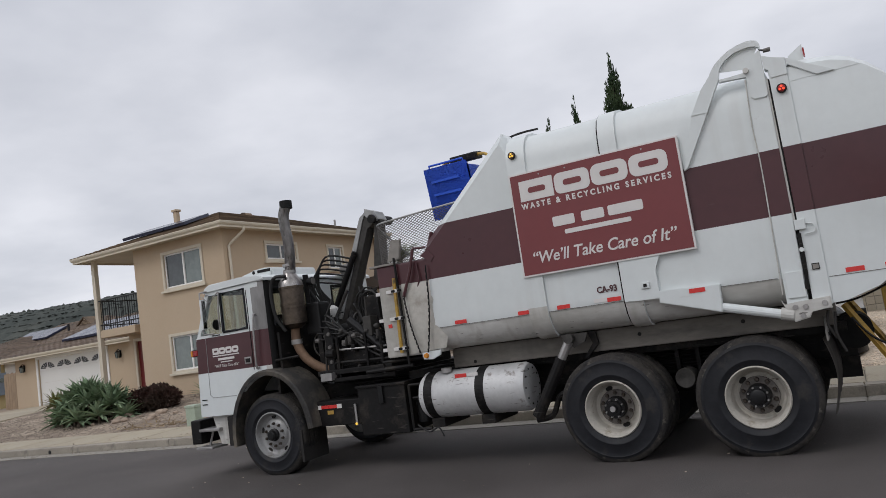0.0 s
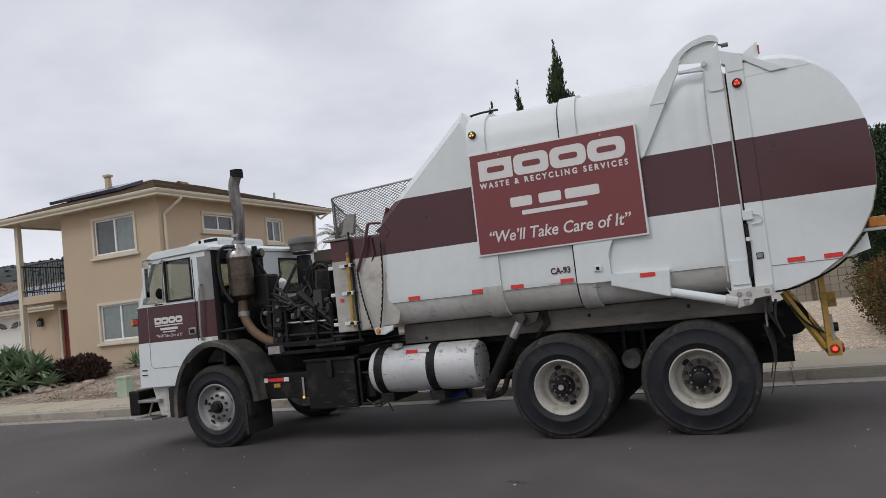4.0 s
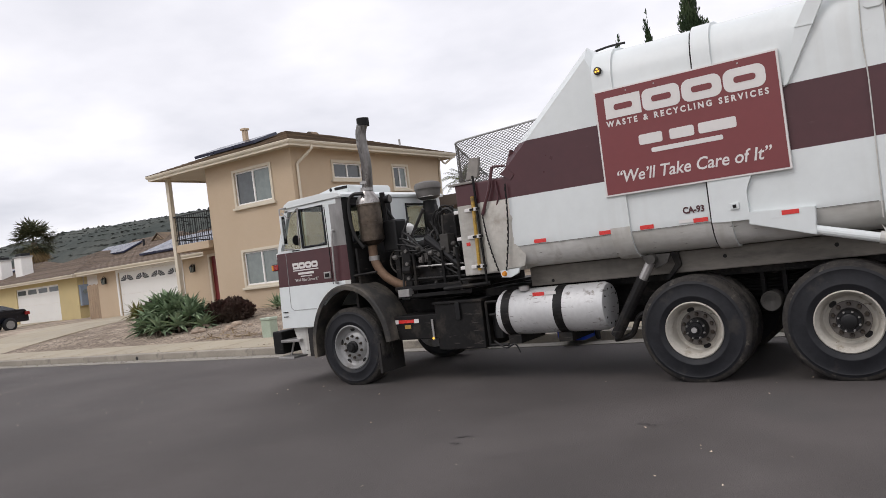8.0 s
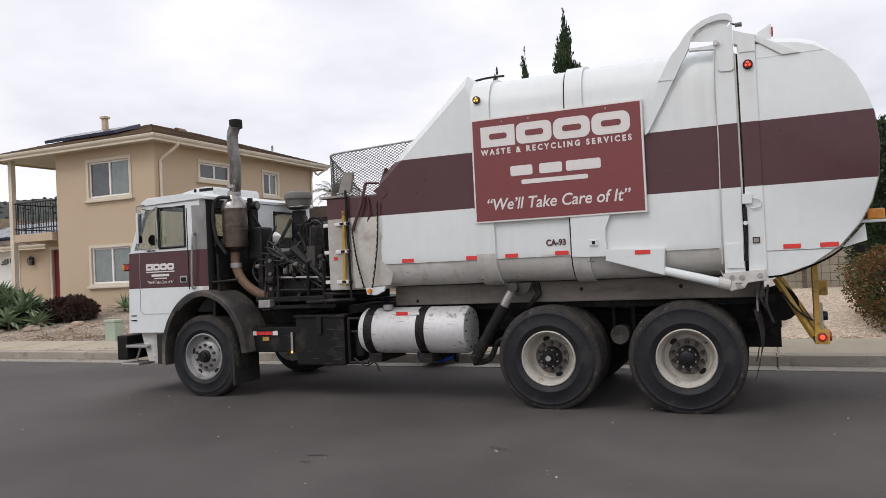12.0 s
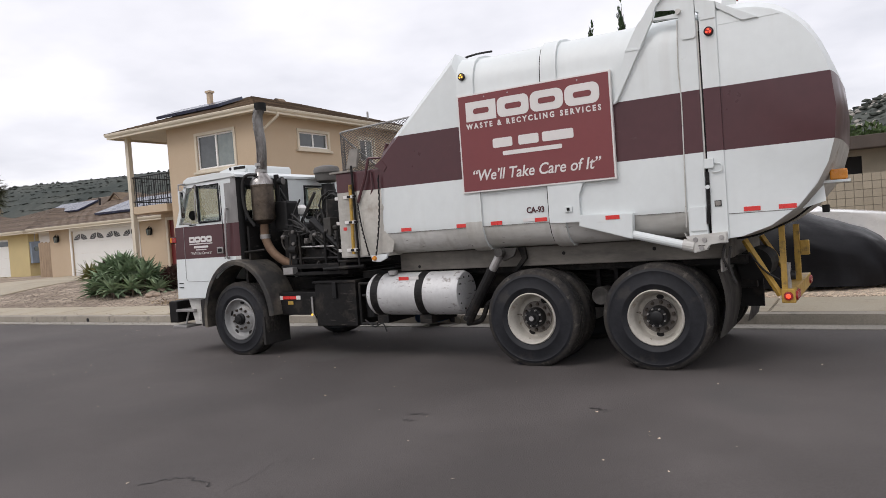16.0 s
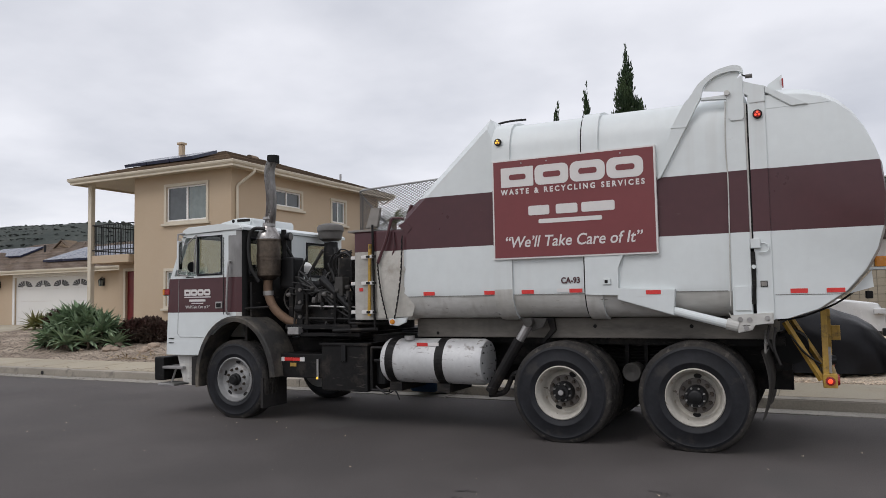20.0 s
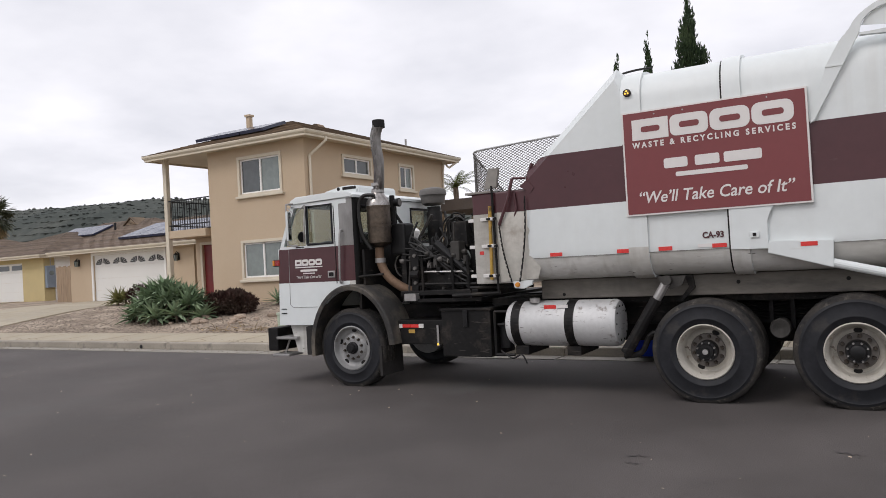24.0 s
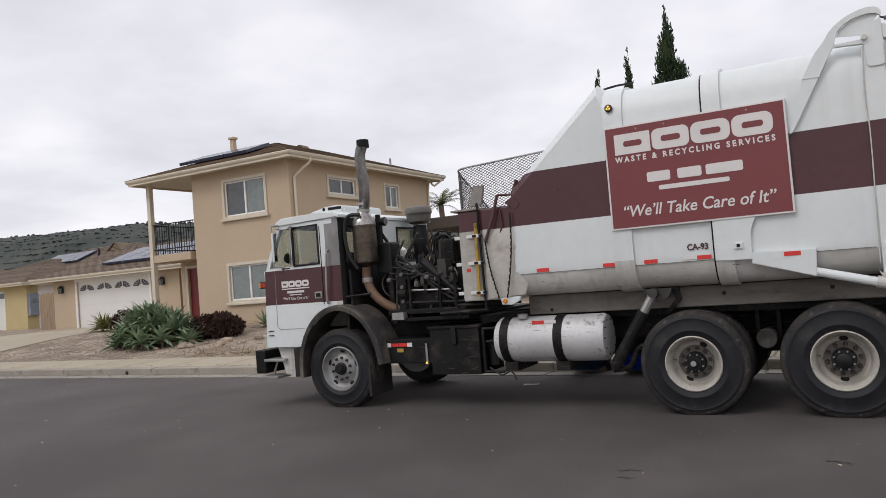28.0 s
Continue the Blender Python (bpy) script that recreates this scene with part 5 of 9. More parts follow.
for x, z in ((1.10, 1.28), (1.15, 1.2), (1.18, 1.275), (1.33, 1.29)):
    part("bolt", lathe(B(), [(-0.012, 0), (-0.012, 0.022), (0, 0.024), (0, 0)], "y", (x, -0.095, z), 8), "steel", hg)

# ---- the sign on the side ----
sign = part("sign_board", boxb(-1.335, 0.39, -0.088, -0.045, 1.92, 2.99, 0.004), "decal", truck, "maroon company sign with white lettering and white rim")
part("sign_face", boxb(-1.317, 0.372, -0.0905, -0.087, 1.938, 2.972), "sign", sign)


def rounded_bar(x0, x1, z0, z1, r, y, th=0.003):
    pts = []
    for cx, cz, a0 in ((x1 - r, z1 - r, 0), (x0 + r, z1 - r, 90), (x0 + r, z0 + r, 180), (x1 - r, z0 + r, 270)):
        pts += [(cx + r * math.cos(radians(a0 + k * 22.5)), cz + r * math.sin(radians(a0 + k * 22.5))) for k in range(5)]
    return plate(B(), pts, "y", y - th, y)


def emblem(parent, x0, x1, z0, z1, y, ground="sign"):
    """The maker's mark as four plain white blocks with dark slots."""
    w = (x1 - x0) / 4
    for k in range(4):
        a, b = x0 + k * w + 0.012 * w, x0 + (k + 1) * w - 0.03 * w
        h = z1 - z0
        blk = part("emblem_block", rounded_bar(a, b, z0, z1, (0.02, 0.3, 0.36, 0.36)[k] * h * 0.95, y), "decal", parent)
        part("emblem_slot", rounded_bar(a + 0.24 * w, b - 0.22 * w, z0 + 0.36 * h, z1 - 0.36 * h, 0.12 * h, y - 0.003, 0.002), ground, blk)


emblem(sign, -1.235, 0.285, 2.69, 2.90, -0.0905)
lettering("sign_text", "W A S T E   &   R E C Y C L I N G   S E R V I C E S", 0.078, sign, pose(-0.475, -0.0925, 2.612, 90), "decal", 1.52, 0, 0.003, "", 0.62)
for x0, x1 in ((-0.93, -0.70), (-0.63, -0.40), (-0.36, -0.02)):
    part("number_bar", rounded_bar(x0, x1, 2.375, 2.475, 0.02, -0.0905), "decal", sign)
part("address_bar", rounded_bar(-0.82, -0.15, 2.285, 2.33, 0.015, -0.0905), "decal", sign)
lettering("sign_slogan", "\u201cWe\u2019ll Take Care of It\u201d", 0.165, sign, pose(-0.49, -0.0925, 2.045, 90), "decal", 1.44, 0.22, 0.002)
for x in (-1.0, -0.72, 0.05):
    part("screw", lathe(B(), [(-0.004, 0), (-0.004, 0.008), (0, 0.008), (0, 0)], "y", (x, -0.0905, 2.94), 8), "steel", sign)

# ---- hopper behind the cab ----
hp = boxb(-3.17, -2.44, 0.0, 2.4, 1.28, 2.33, 0.02)
for z in (S_LO,):
    bmesh.ops.bisect_plane(hp, geom=hp.verts[:] + hp.edges[:] + hp.faces[:], plane_co=(0, 0, z), plane_no=(0, 0, 1))
for f in hp.faces:
    f.material_index = 1 if f.calc_center_median().z > S_LO else 0
hopper = part("hopper", hp, ["grime_and_tail_shade", "t_maroon"], truck, "dented hopper box, maroon above grimy white")
# bulging canvas patch over the hopper side
cv = B()
N = 14
grid = []
for i in range(N + 1):
    row = []
    for j in range(N + 1):
        u, v = i / N, j / N
        x = -2.86 + u * (0.47 + 0.035 * math.sin(v * 9))
        z = 1.31 + v * 0.77 + 0.05 * (0.5 - v) * (u - 0.5)
        e = math.sin(math.pi * u) ** 0.5 * math.sin(math.pi * min(max(v, 0.02), 0.98)) ** 0.4
        y = -0.005 - 0.055 * e - 0.012 * noise.noise((x * 9, z * 14, 2)) - 0.006 * math.sin(z * 60 + x * 22) * e
        row.append(cv.verts.new((x, y, z)))
    grid.append(row)
for i in range(N):
    for j in range(N):
        cv.faces.new((grid[i][j], grid[i + 1][j], grid[i + 1][j + 1], grid[i][j + 1]))
part("canvas_patch", cv, "canvas", truck, "wrinkled white canvas patch", True)


def chain(name, a, b, sag, parent, links=26):
    bm = B()
    a, b = Vector(a), Vector(b)
    for i in range(links):
        t = (i + 0.5) / links
        c = a.lerp(b, t) + Vector((sag * math.sin(math.pi * t), -0.008 * (i % 2), 0))
        d = (b - a).normalized() * ((b - a).length / links * 0.62)
        tube(bm, [c - d, c + d], 0.007 + 0.003 * (i % 2), 5)
    return part(name, bm, "t_black", parent)


chain("chain", (-2.80, -0.075, 1.95), (-2.68, -0.075, 1.30), -0.02, hopper)
chain("chain", (-2.47, -0.075, 2.24), (-2.58, -0.075, 1.30), 0.03, hopper)
rodm = B()
tube(rodm, [(-2.63, -0.03, 2.46), (-2.70, -0.05, 2.2), (-2.81, -0.06, 1.94)], 0.018, 6)
tube(rodm, [(-2.63, -0.03, 2.46), (-2.48, 0.0, 2.45)], 0.015, 6)
part("bent_rod", rodm, "t_maroon", hopper)
part("bent_rod", tube(B(), [(-2.62, -0.02, 2.3), (-2.6, -0.03, 2.1), (-2.66, -0.03, 1.95), (-2.58, -0.03, 1.95)], 0.01, 6), "t_maroon", hopper)
part("rear_rod", tube(B(), [(-2.43, 0.1, 2.62), (-2.5, 0.1, 2.45)], 0.022, 6), "t_maroon", hopper)
part("paddle", plate(B(), [(-2.955, 2.615), (-2.825, 2.605), (-2.868, 2.385), (-3.035, 2.37)], "y", 0.04, 0.08, 0.006), "grey_panel", hopper, "bent grey steel paddle")
part("hopper_lip", boxb(-3.25, -2.9, -0.02, 0.3, 2.325, 2.35, 0.005), "grey_panel", hopper)
part("hopper_throat", boxb(-3.1, -2.5, 0.12, 2.3, 2.331, 2.345), "t_black", hopper)
lampb = part("lamp_bracket", plate(B(), [(-2.68, 1.30), (-2.43, 1.31), (-2.45, 1.255), (-2.55, 1.215), (-2.66, 1.225)], "y", -0.06, -0.03, 0.004), "t_white", truck)
part("side_lamp", lathe(B(), [(-0.03, 0), (-0.03, 0.022), (0, 0.03), (0, 0)], "y", (-2.62, -0.06, 1.262), 14), "amber", lampb)
reflector(-3.10, -3.05, 1.62, 1.66, -0.003, hopper)


def curved_guard(name, plan, top, z0, parent, pitch=0.052, rise=0.0155, r=0.0038):
    """Expanded metal bent round a plan line: slanting strands that cross, under a rim that follows top(length)."""
    pts = [Vector((x, y, 0)) for x, y in plan]
    lens = [0.0]
    for a, b in zip(pts, pts[1:]):
        lens.append(lens[-1] + (b - a).length)
    total = lens[-1]
    def at(s_, z):
        k = max(i for i in range(len(lens) - 1) if lens[i] <= s_ + 1e-9)
        q = pts[k].lerp(pts[k + 1], (s_ - lens[k]) / (lens[k + 1] - lens[k]))
        return Vector((q.x, q.y, z))
    bm = B()
    slope = rise / pitch * 2
    for sgn in (1, -1):
        k = -1.6
        while k < total + 1.6:
            run = []
            for m in range(0, 41):
                z = z0 + m * 0.0165
                s_ = k + sgn * (z - z0) / slope
                if 0 <= s_ <= total and z <= top(s_):
                    run.append(at(s_, z))
                elif len(run) > 1:
                    tube(bm, run, r, 3, False); run = []
                else:
                    run = []
            if len(run) > 1:
                tube(bm, run, r, 3, False)
            k += pitch
    ob = part(name, bm, "mesh_wire", parent, "rounded basket of expanded metal mesh")
    rim = [at(total * i / 40, top(total * i / 40)) for i in range(41)]
    part("rim", tube(B(), rim, 0.012, 6), "grey_white", ob)
    part("corner_stay", tube(B(), [at(lens[-3], z0 - 0.02), at(lens[-3], top(lens[-3]))], 0.011, 6), "mesh_wire", ob)
    return ob


# the basket runs forward along the near side, turns the corner and falls away across the front
plan = [(-2.02, 0.16), (-3.07, 0.15)] + [(-3.07 - 0.20 * math.sin(radians(a)), 0.35 - 0.20 * math.cos(radians(a))) for a in range(10, 91, 10)] + [(-3.27, 1.0), (-3.27, 2.2)]
curved_guard("mesh_guard", plan, lambda q: 2.905 - 0.06 * (q / 1.3) if q < 1.3 else max(2.40, 2.845 - 0.50 * (q - 1.3)), 2.335, truck)
# yellow ladder at the hopper's corner
lad = part("ladder", tube(B(), [(-2.925, -0.04, 2.17), (-2.945, -0.04, 1.33)], 0.021, 8), "yellow", truck, "yellow ladder rail with steel rungs")
part("ladder_rail", tube(B(), [(-2.895, -0.03, 2.40), (-2.875, -0.03, 1.18)], 0.014, 8), "t_black", lad)
for z in (2.025, 1.715, 1.375):
    part("rung", box(B(), 0, 0.42, -0.02, 0.02, -0.02, 0.02, 0.006, pose(-3.27, 0.10, z, 0, 0, -22)), "decal", lad)
    part("rung_clamp", boxb(-2.97, -2.85, -0.065, -0.03, z - 0.014, z + 0.014, 0.004), "t_black", lad)

# ---- chassis ----
part("side_rail", boxb(-6.0, 1.5, 0.72, 0.80, 0.74, 1.02, 0.01), "t_black", truck)
part("side_rail", boxb(-6.0, 1.5, 1.60, 1.68, 0.74, 1.02, 0.01), "t_black", truck)
for x in (-5.6, -4.2, -3.1, -1.9, -1.3, 0.0, 1.4):
    part("cross_member", boxb(x - 0.06, x + 0.06, 0.80, 1.60, 0.78, 1.0), "t_black", truck)
part("sub_frame", boxb(-2.47, 1.36, 0.26, 2.14, 1.075, 1.29, 0.012), "sub_frame_grey", truck, "dusty grey sub-frame panel")
# black slab that stands in for the shade below the sub-frame
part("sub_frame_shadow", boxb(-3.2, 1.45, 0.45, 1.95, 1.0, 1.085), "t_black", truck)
for x, z in ((-0.35, 1.2), (0.62, 1.2), (-2.2, 1.12)):
    part("panel_hole", lathe(B(), [(-0.003, 0), (-0.003, 0.018), (0, 0.02), (0, 0)], "y", (x, 0.26, z), 10), "t_black", truck)
# added black sheet along the middle, behind the gaps under the body
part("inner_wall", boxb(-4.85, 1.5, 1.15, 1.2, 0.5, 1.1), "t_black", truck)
# leaf spring and axle gear between the rear wheels
sp = B()
for k in range(5):
    tube(sp, bent([(-0.62 + 0.05 * k, 0.66, 0.86 + 0.03 * k), (0.0, 0.66, 0.80 + 0.035 * k), (0.62 - 0.05 * k, 0.66, 0.86 + 0.03 * k)], 5), 0.016, 4)
part("leaf_spring", sp, "t_black", truck)
part("trunnion", lathe(B(), [(0.35, 0), (0.33, 0.09), (0.35, 0.1), (0.6, 0.09), (0.6, 0)], "y", (0.0, 0, 0.72), 20), "tank_grey", truck)
for x in (-0.1, 0.1):
    part("spring_clamp", boxb(x - 0.02, x + 0.02, 0.6, 0.7, 0.7, 1.05), "t_black", truck)
for x in (-0.66, 0.66):
    part("axle", tube(B(), [(x, 0.2, 0.53), (x, 2.2, 0.53)], 0.09, 12), "t_black", truck)
part("axle", tube(B(), [(-5.06, 0.3, 0.50), (-5.06, 2.1, 0.50)], 0.07, 12), "t_black", truck)
# black strut ahead of the rear wheels
strut = part("strut", tube(B(), [(-1.12, 0.06, 1.06), (-1.47, 0.06, 0.50)], 0.062, 12), "t_black", truck)
part("strut_rod", tube(B(), [(-1.02, 0.06, 1.22), (-1.12, 0.06, 1.06)], 0.045, 10), "steel", strut)
part("strut_pin", lathe(B(), [(-0.06, 0), (-0.06, 0.05), (0.04, 0.05), (0.04, 0)], "y", (-1.0, 0.05, 1.25), 14), "tank_grey", strut)
part("strut_bracket", plate(B(), [(-1.12, 1.29), (-0.82, 1.29), (-0.86, 1.2), (-0.98, 1.15)], "y", 0.08, 0.12), "tank_grey", truck)
part("strut_hanger", tube(B(), bent([(-1.5, 0.1, 0.46), (-1.32, 0.1, 0.5), (-1.22, 0.1, 0.68), (-1.1, 0.1, 0.72)], 4), 0.03, 8), "t_black", truck)
part("strut_arm", plate(B(), [(-0.86, 1.29), (-0.78, 1.29), (-0.76, 1.16), (-0.9, 1.02), (-0.93, 1.03), (-0.82, 1.17)], "y", 0.2, 0.24), "t_black", truck)
# fuel tank
tank = part("fuel_tank", lathe(B(), [(-2.83, 0), (-2.83, 0.225), (-2.79, 0.256), (-1.60, 0.256), (-1.555, 0.235), (-1.545, 0.0)], "x", (0, 0.22, 0.805), 40), "alu", truck, "scuffed aluminium fuel tank with black straps", True)
for x in (-2.70, -2.06):
    part("strap", lathe(B(), [(x - 0.05, 0.0), (x - 0.05, 0.263), (x + 0.05, 0.263), (x + 0.05, 0.0)], "x", (0, 0.22, 0.805), 40), "t_black", tank)
part("filler_cap", lathe(B(), [(0.24, 0), (0.24, 0.06), (0.29, 0.06), (0.30, 0)], "z", (-2.5, 0.12, 0.805), 16), "steel", tank)
reflector(-2.36, -2.22, 0.98, 1.02, 0.035, tank)
part("tank_tape", boxb(-2.21, -2.08, 0.026, 0.034, 0.985, 1.02), "decal", tank)
for k in range(10):
    a = 2 * math.pi * k / 10
    part("rivet", lathe(B(), [(0, 0), (0, 0.012), (0.006, 0.01), (0.008, 0)], "x", (-1.548, 0.22 + 0.19 * math.cos(a), 0.805 + 0.19 * math.sin(a)), 6), "t_black", tank)
for x in (-2.68, -2.06):
    part("tank_bracket", boxb(x - 0.08, x + 0.08, 0.1, 0.7, 0.46, 0.56), "t_black", truck)
part("hanging_wire", tube(B(), bent([(-2.95, 0.1, 0.5), (-2.8, 0.08, 0.42), (-2.68, 0.08, 0.46), (-2.62, 0.08, 0.36)], 5), 0.01, 5), "hose", truck)
# tool box and battery tray
tb = part("tool_box", boxb(-3.73, -3.07, 0.1, 0.75, 0.42, 0.985, 0.012), "t_black", truck, "black steel tool box with scuffed side")
part("box_lid", boxb(-3.75, -3.05, 0.08, 0.76, 0.97, 1.0, 0.006), "t_black", tb)
part("box_latch", boxb(-3.42, -3.36, 0.07, 0.10, 0.78, 0.98, 0.005), "hub", tb)
fr = B()
for a in (((-3.02, 0.12, 0.95), (-2.82, 0.12, 0.95)), ((-3.02, 0.12, 0.95), (-3.02, 0.12, 0.45)), ((-3.02, 0.12, 0.45), (-2.78, 0.12, 0.45)), ((-2.98, 0.12, 0.8), (-2.83, 0.12, 0.8))):
    tube(fr, a, 0.018, 6)
part("battery_frame", fr, "t_black", truck)
part("air_canister", lathe(B(), [(0.52, 0), (0.52, 0.08), (0.78, 0.09), (0.82, 0.05), (0.82, 0)], "z", (-2.93, 0.25, 0), 14), "hub", truck)
# cab step box with reflector
sb = part("step_box", boxb(-4.38, -3.72, 0.12, 0.7, 0.56, 0.86, 0.012), "t_black", truck)
reflector(-4.31, -4.07, 0.77, 0.81, 0.119, sb)
part("tape_white", boxb(-4.36, -4.31, 0.114, 0.119, 0.765, 0.815), "decal", sb)
part("tape_white", boxb(-4.07, -4.0, 0.114, 0.119, 0.765, 0.815), "decal", sb)
part("yellow_tag", boxb(-4.22, -4.13, 0.113, 0.119, 0.70, 0.745), "yellow", sb)
part("hanging_chain", tube(B(), [(-3.79, 0.1, 0.8), (-3.79, 0.1, 0.55)], 0.015, 5), "steel", truck)
part("amber_dot", lathe(B(), [(-0.01, 0), (-0.01, 0.014), (0, 0.014), (0, 0)], "y", (-3.785, 0.085, 0.57), 8), "amber_on", truck)


# ---- wheels ----
def tyre_profile(R, w, y):
    """Bead, ribbed side wall, rounded shoulder; the far side is plain."""
    r0 = 0.272
    side = [(y + 0.02, r0), (y + 0.004, r0 + 0.022), (y - 0.004, r0 + 0.05), (y - 0.010, r0 + 0.058), (y - 0.010, r0 + 0.066), (y - 0.006, r0 + 0.072)]
    side += [(y - 0.010, R - 0.115), (y - 0.004, R - 0.080), (y - 0.007, R - 0.074), (y + 0.002, R - 0.050), (y + 0.012, R - 0.024), (y + 0.026, R - 0.008)]
    return side, [(y + w - 0.026, R - 0.008), (y + w - 0.01, R - 0.03), (y + w, R - 0.08), (y + w, r0 + 0.06), (y + w - 0.02, r0)]


def ring_solid(bm, prof, seg=40):
    rings = [[bm.verts.new((r * math.cos(2 * math.pi * k / seg), y, r * math.sin(2 * math.pi * k / seg))) for k in range(seg)] for y, r in prof]
    m = len(prof)
    for i in range(m - 1):
        a, b = rings[i], rings[i + 1]
        for k in range(seg):
            bm.faces.new((a[k], a[(k + 1) % seg], b[(k + 1) % seg], b[k]))
    return bm


def tyre(bm, R, y, w, n=72):
    """A worn tyre: smooth shoulders, three grooves round the tread and shallow cuts across its ribs."""
    side, back = tyre_profile(R, w, y)
    tread = [(y + 0.045, R)]
    for k in range(3):
        c = y + w * (0.3 + 0.2 * k)
        tread += [(c - 0.008, R), (c - 0.005, R - 0.009), (c + 0.005, R - 0.009), (c + 0.008, R)]
    tread += [(y + w - 0.045, R)]
    prof = side + tread + back
    rings = []
    for i, (yy, r) in enumerate(prof):
        rib = len(side) < i < len(side) + len(tread) - 1
        rings.append([bm.verts.new(((r - (0.005 if rib and k % 3 == 0 else 0)) * math.cos(2 * math.pi * k / n), yy, (r - (0.005 if rib and k % 3 == 0 else 0)) * math.sin(2 * math.pi * k / n))) for k in range(n)])
    for a, b in zip(rings, rings[1:]):
        for k in range(n):
            f = bm.faces.new((a[k], a[(k + 1) % n], b[(k + 1) % n], b[k]))
            f.material_index = 1 if min(math.hypot(v.co.x, v.co.z) for v in f.verts) > R - 0.052 else 0
    return bm


def lugs(parent, n, rad, y, r=0.017, material="lug"):
    for k in range(n):
        a = 2 * math.pi * (k + 0.5) / n
        part("lug_nut", lathe(B(), [(-0.03, 0), (-0.03, r * 0.75), (-0.012, r), (0, r * 1.25), (0, 0)], "y", (rad * math.cos(a), y, rad * math.sin(a)), 6), material, parent)


def dark_holes(parent, angles, rad, y, material="t_black"):
    for a in angles:
        bm = lathe(B(), [(-0.003, 0.0), (-0.003, 1.0), (0.0, 1.0), (0, 0.0)], "y", (0, 0, 0), 14)
        bmesh.ops.transform(bm, matrix=Matrix.Translation((rad * math.cos(radians(a)), y, rad * math.sin(radians(a)))) @ Matrix.Rotation(-radians(a), 4, "Y") @ Matrix.Diagonal((0.024, 1, 0.038, 1)), verts=bm.verts)
        part("hand_hole", bm, material, parent)


def steer_wheel(at, R):
    w = new("wheel"); w.parent = truck; w.location = at
    tagged(w, "front wheel with grey steel rim and worn tyre")
    part("tyre", tyre(B(), R, 0.03, 0.29), ["rubber", "tyre_dust"], w, "", True)
    rim = part("rim", ring_solid(B(), [(0.055, 0.292), (0.03, 0.288), (0.026, 0.275), (0.045, 0.262), (0.085, 0.252), (0.10, 0.235), (0.105, 0.195), (0.075, 0.165), (0.066, 0.10), (0.066, 0.0)]), "rim_grey", w, "", True)
    part("rim_back", lathe(B(), [(0.11, 0), (0.11, 0.27), (0.2, 0.27), (0.2, 0)], "y", (0, 0, 0), 24), "t_black", w)
    part("hub", lathe(B(), [(-0.012, 0), (-0.012, 0.045), (0.0, 0.055), (0.0, 0.062), (0.03, 0.066), (0.04, 0.078), (0.07, 0.08), (0.07, 0)], "y", (0, 0, 0), 20), "hub", w, "", True)
    lugs(w, 10, 0.138, 0.072, 0.0175)
    dark_holes(w, [20 + 72 * k for k in range(5)], 0.225, 0.1)
    return w


def drive_wheel(at, R, cap):
    w = new("wheel"); w.parent = truck; w.location = at
    tagged(w, "rear dual wheel with deep cream rim")
    part("tyre", tyre(B(), R, -0.02, 0.27), ["rubber", "tyre_dust"], w, "", True)
    part("tyre", tyre(B(), R, 0.31, 0.27), ["rubber", "tyre_dust"], w, "", True)
    part("rim", ring_solid(B(), [(0.02, 0.280), (-0.012, 0.278), (-0.022, 0.268), (-0.012, 0.258), (0.02, 0.252), (0.03, 0.242), (0.11, 0.232), (0.165, 0.218), (0.178, 0.20), (0.172, 0.16), (0.15, 0.15), (0.15, 0.0)]), "rim", w, "", True)
    part("rim_back", lathe(B(), [(0.17, 0), (0.185, 0.265), (0.5, 0.265), (0.5, 0)], "y", (0, 0, 0), 24), "t_black", w)
    prof = [(0.0, 0), (0.0, 0.05), (0.01, 0.066), (0.03, 0.07), (0.03, 0.095), (0.055, 0.105), (0.15, 0.108), (0.15, 0)] if cap else [(-0.012, 0), (-0.012, 0.036), (0.02, 0.04), (0.02, 0.07), (0.05, 0.075), (0.05, 0.1), (0.07, 0.105), (0.15, 0.108), (0.15, 0)]
    hub = part("hub", lathe(B(), prof, "y", (0, 0, 0), 24), "hub", w, "", True)
    if not cap:
        part("axle_end", lathe(B(), [(-0.016, 0), (-0.016, 0.026), (-0.01, 0.03), (-0.01, 0)], "y", (0, 0, 0), 14), "steel", hub)
    lugs(hub, 8, 0.087, 0.028 if cap else 0.052, 0.009, "steel")
    lugs(w, 10, 0.140, 0.15, 0.021)
    part("wheel_disc", lathe(B(), [(0.142, 0.112), (0.142, 0.168), (0.15, 0.172), (0.152, 0.112)], "y", (0, 0, 0), 30), "flap_grey", w)
    dark_holes(w, (132, -48) if cap else (108, -72), 0.188, 0.172)
    return w


wheels = [(steer_wheel((-5.06, 0, 0.515), 0.515), (-5.06, 0.0, 0.515)), (drive_wheel((-0.66, 0, 0.527), 0.527, False), (-0.66, 0, 0.527)), (drive_wheel((0.66, 0, 0.535), 0.535, True), (0.66, 0, 0.535))]


def far_wheel(x, R, dual):
    w = new("wheel"); w.parent = truck; w.location = (x, 0, R)
    if dual:
        part("tyre", tyre(B(), R, 2.15, 0.27), ["rubber", "tyre_dust"], w, "", True)
        part("tyre", tyre(B(), R, 1.82, 0.27), ["rubber", "tyre_dust"], w, "", True)
    else:
        part("tyre", tyre(B(), R, 2.08, 0.29), ["rubber", "tyre_dust"], w, "", True)
    part("rim", lathe(B(), [(1.9, 0), (1.9, 0.315), (2.38, 0.315), (2.38, 0)], "y", (0, 0, 0), 24), "rim_grey", w)
    return w, (x, 0, R)


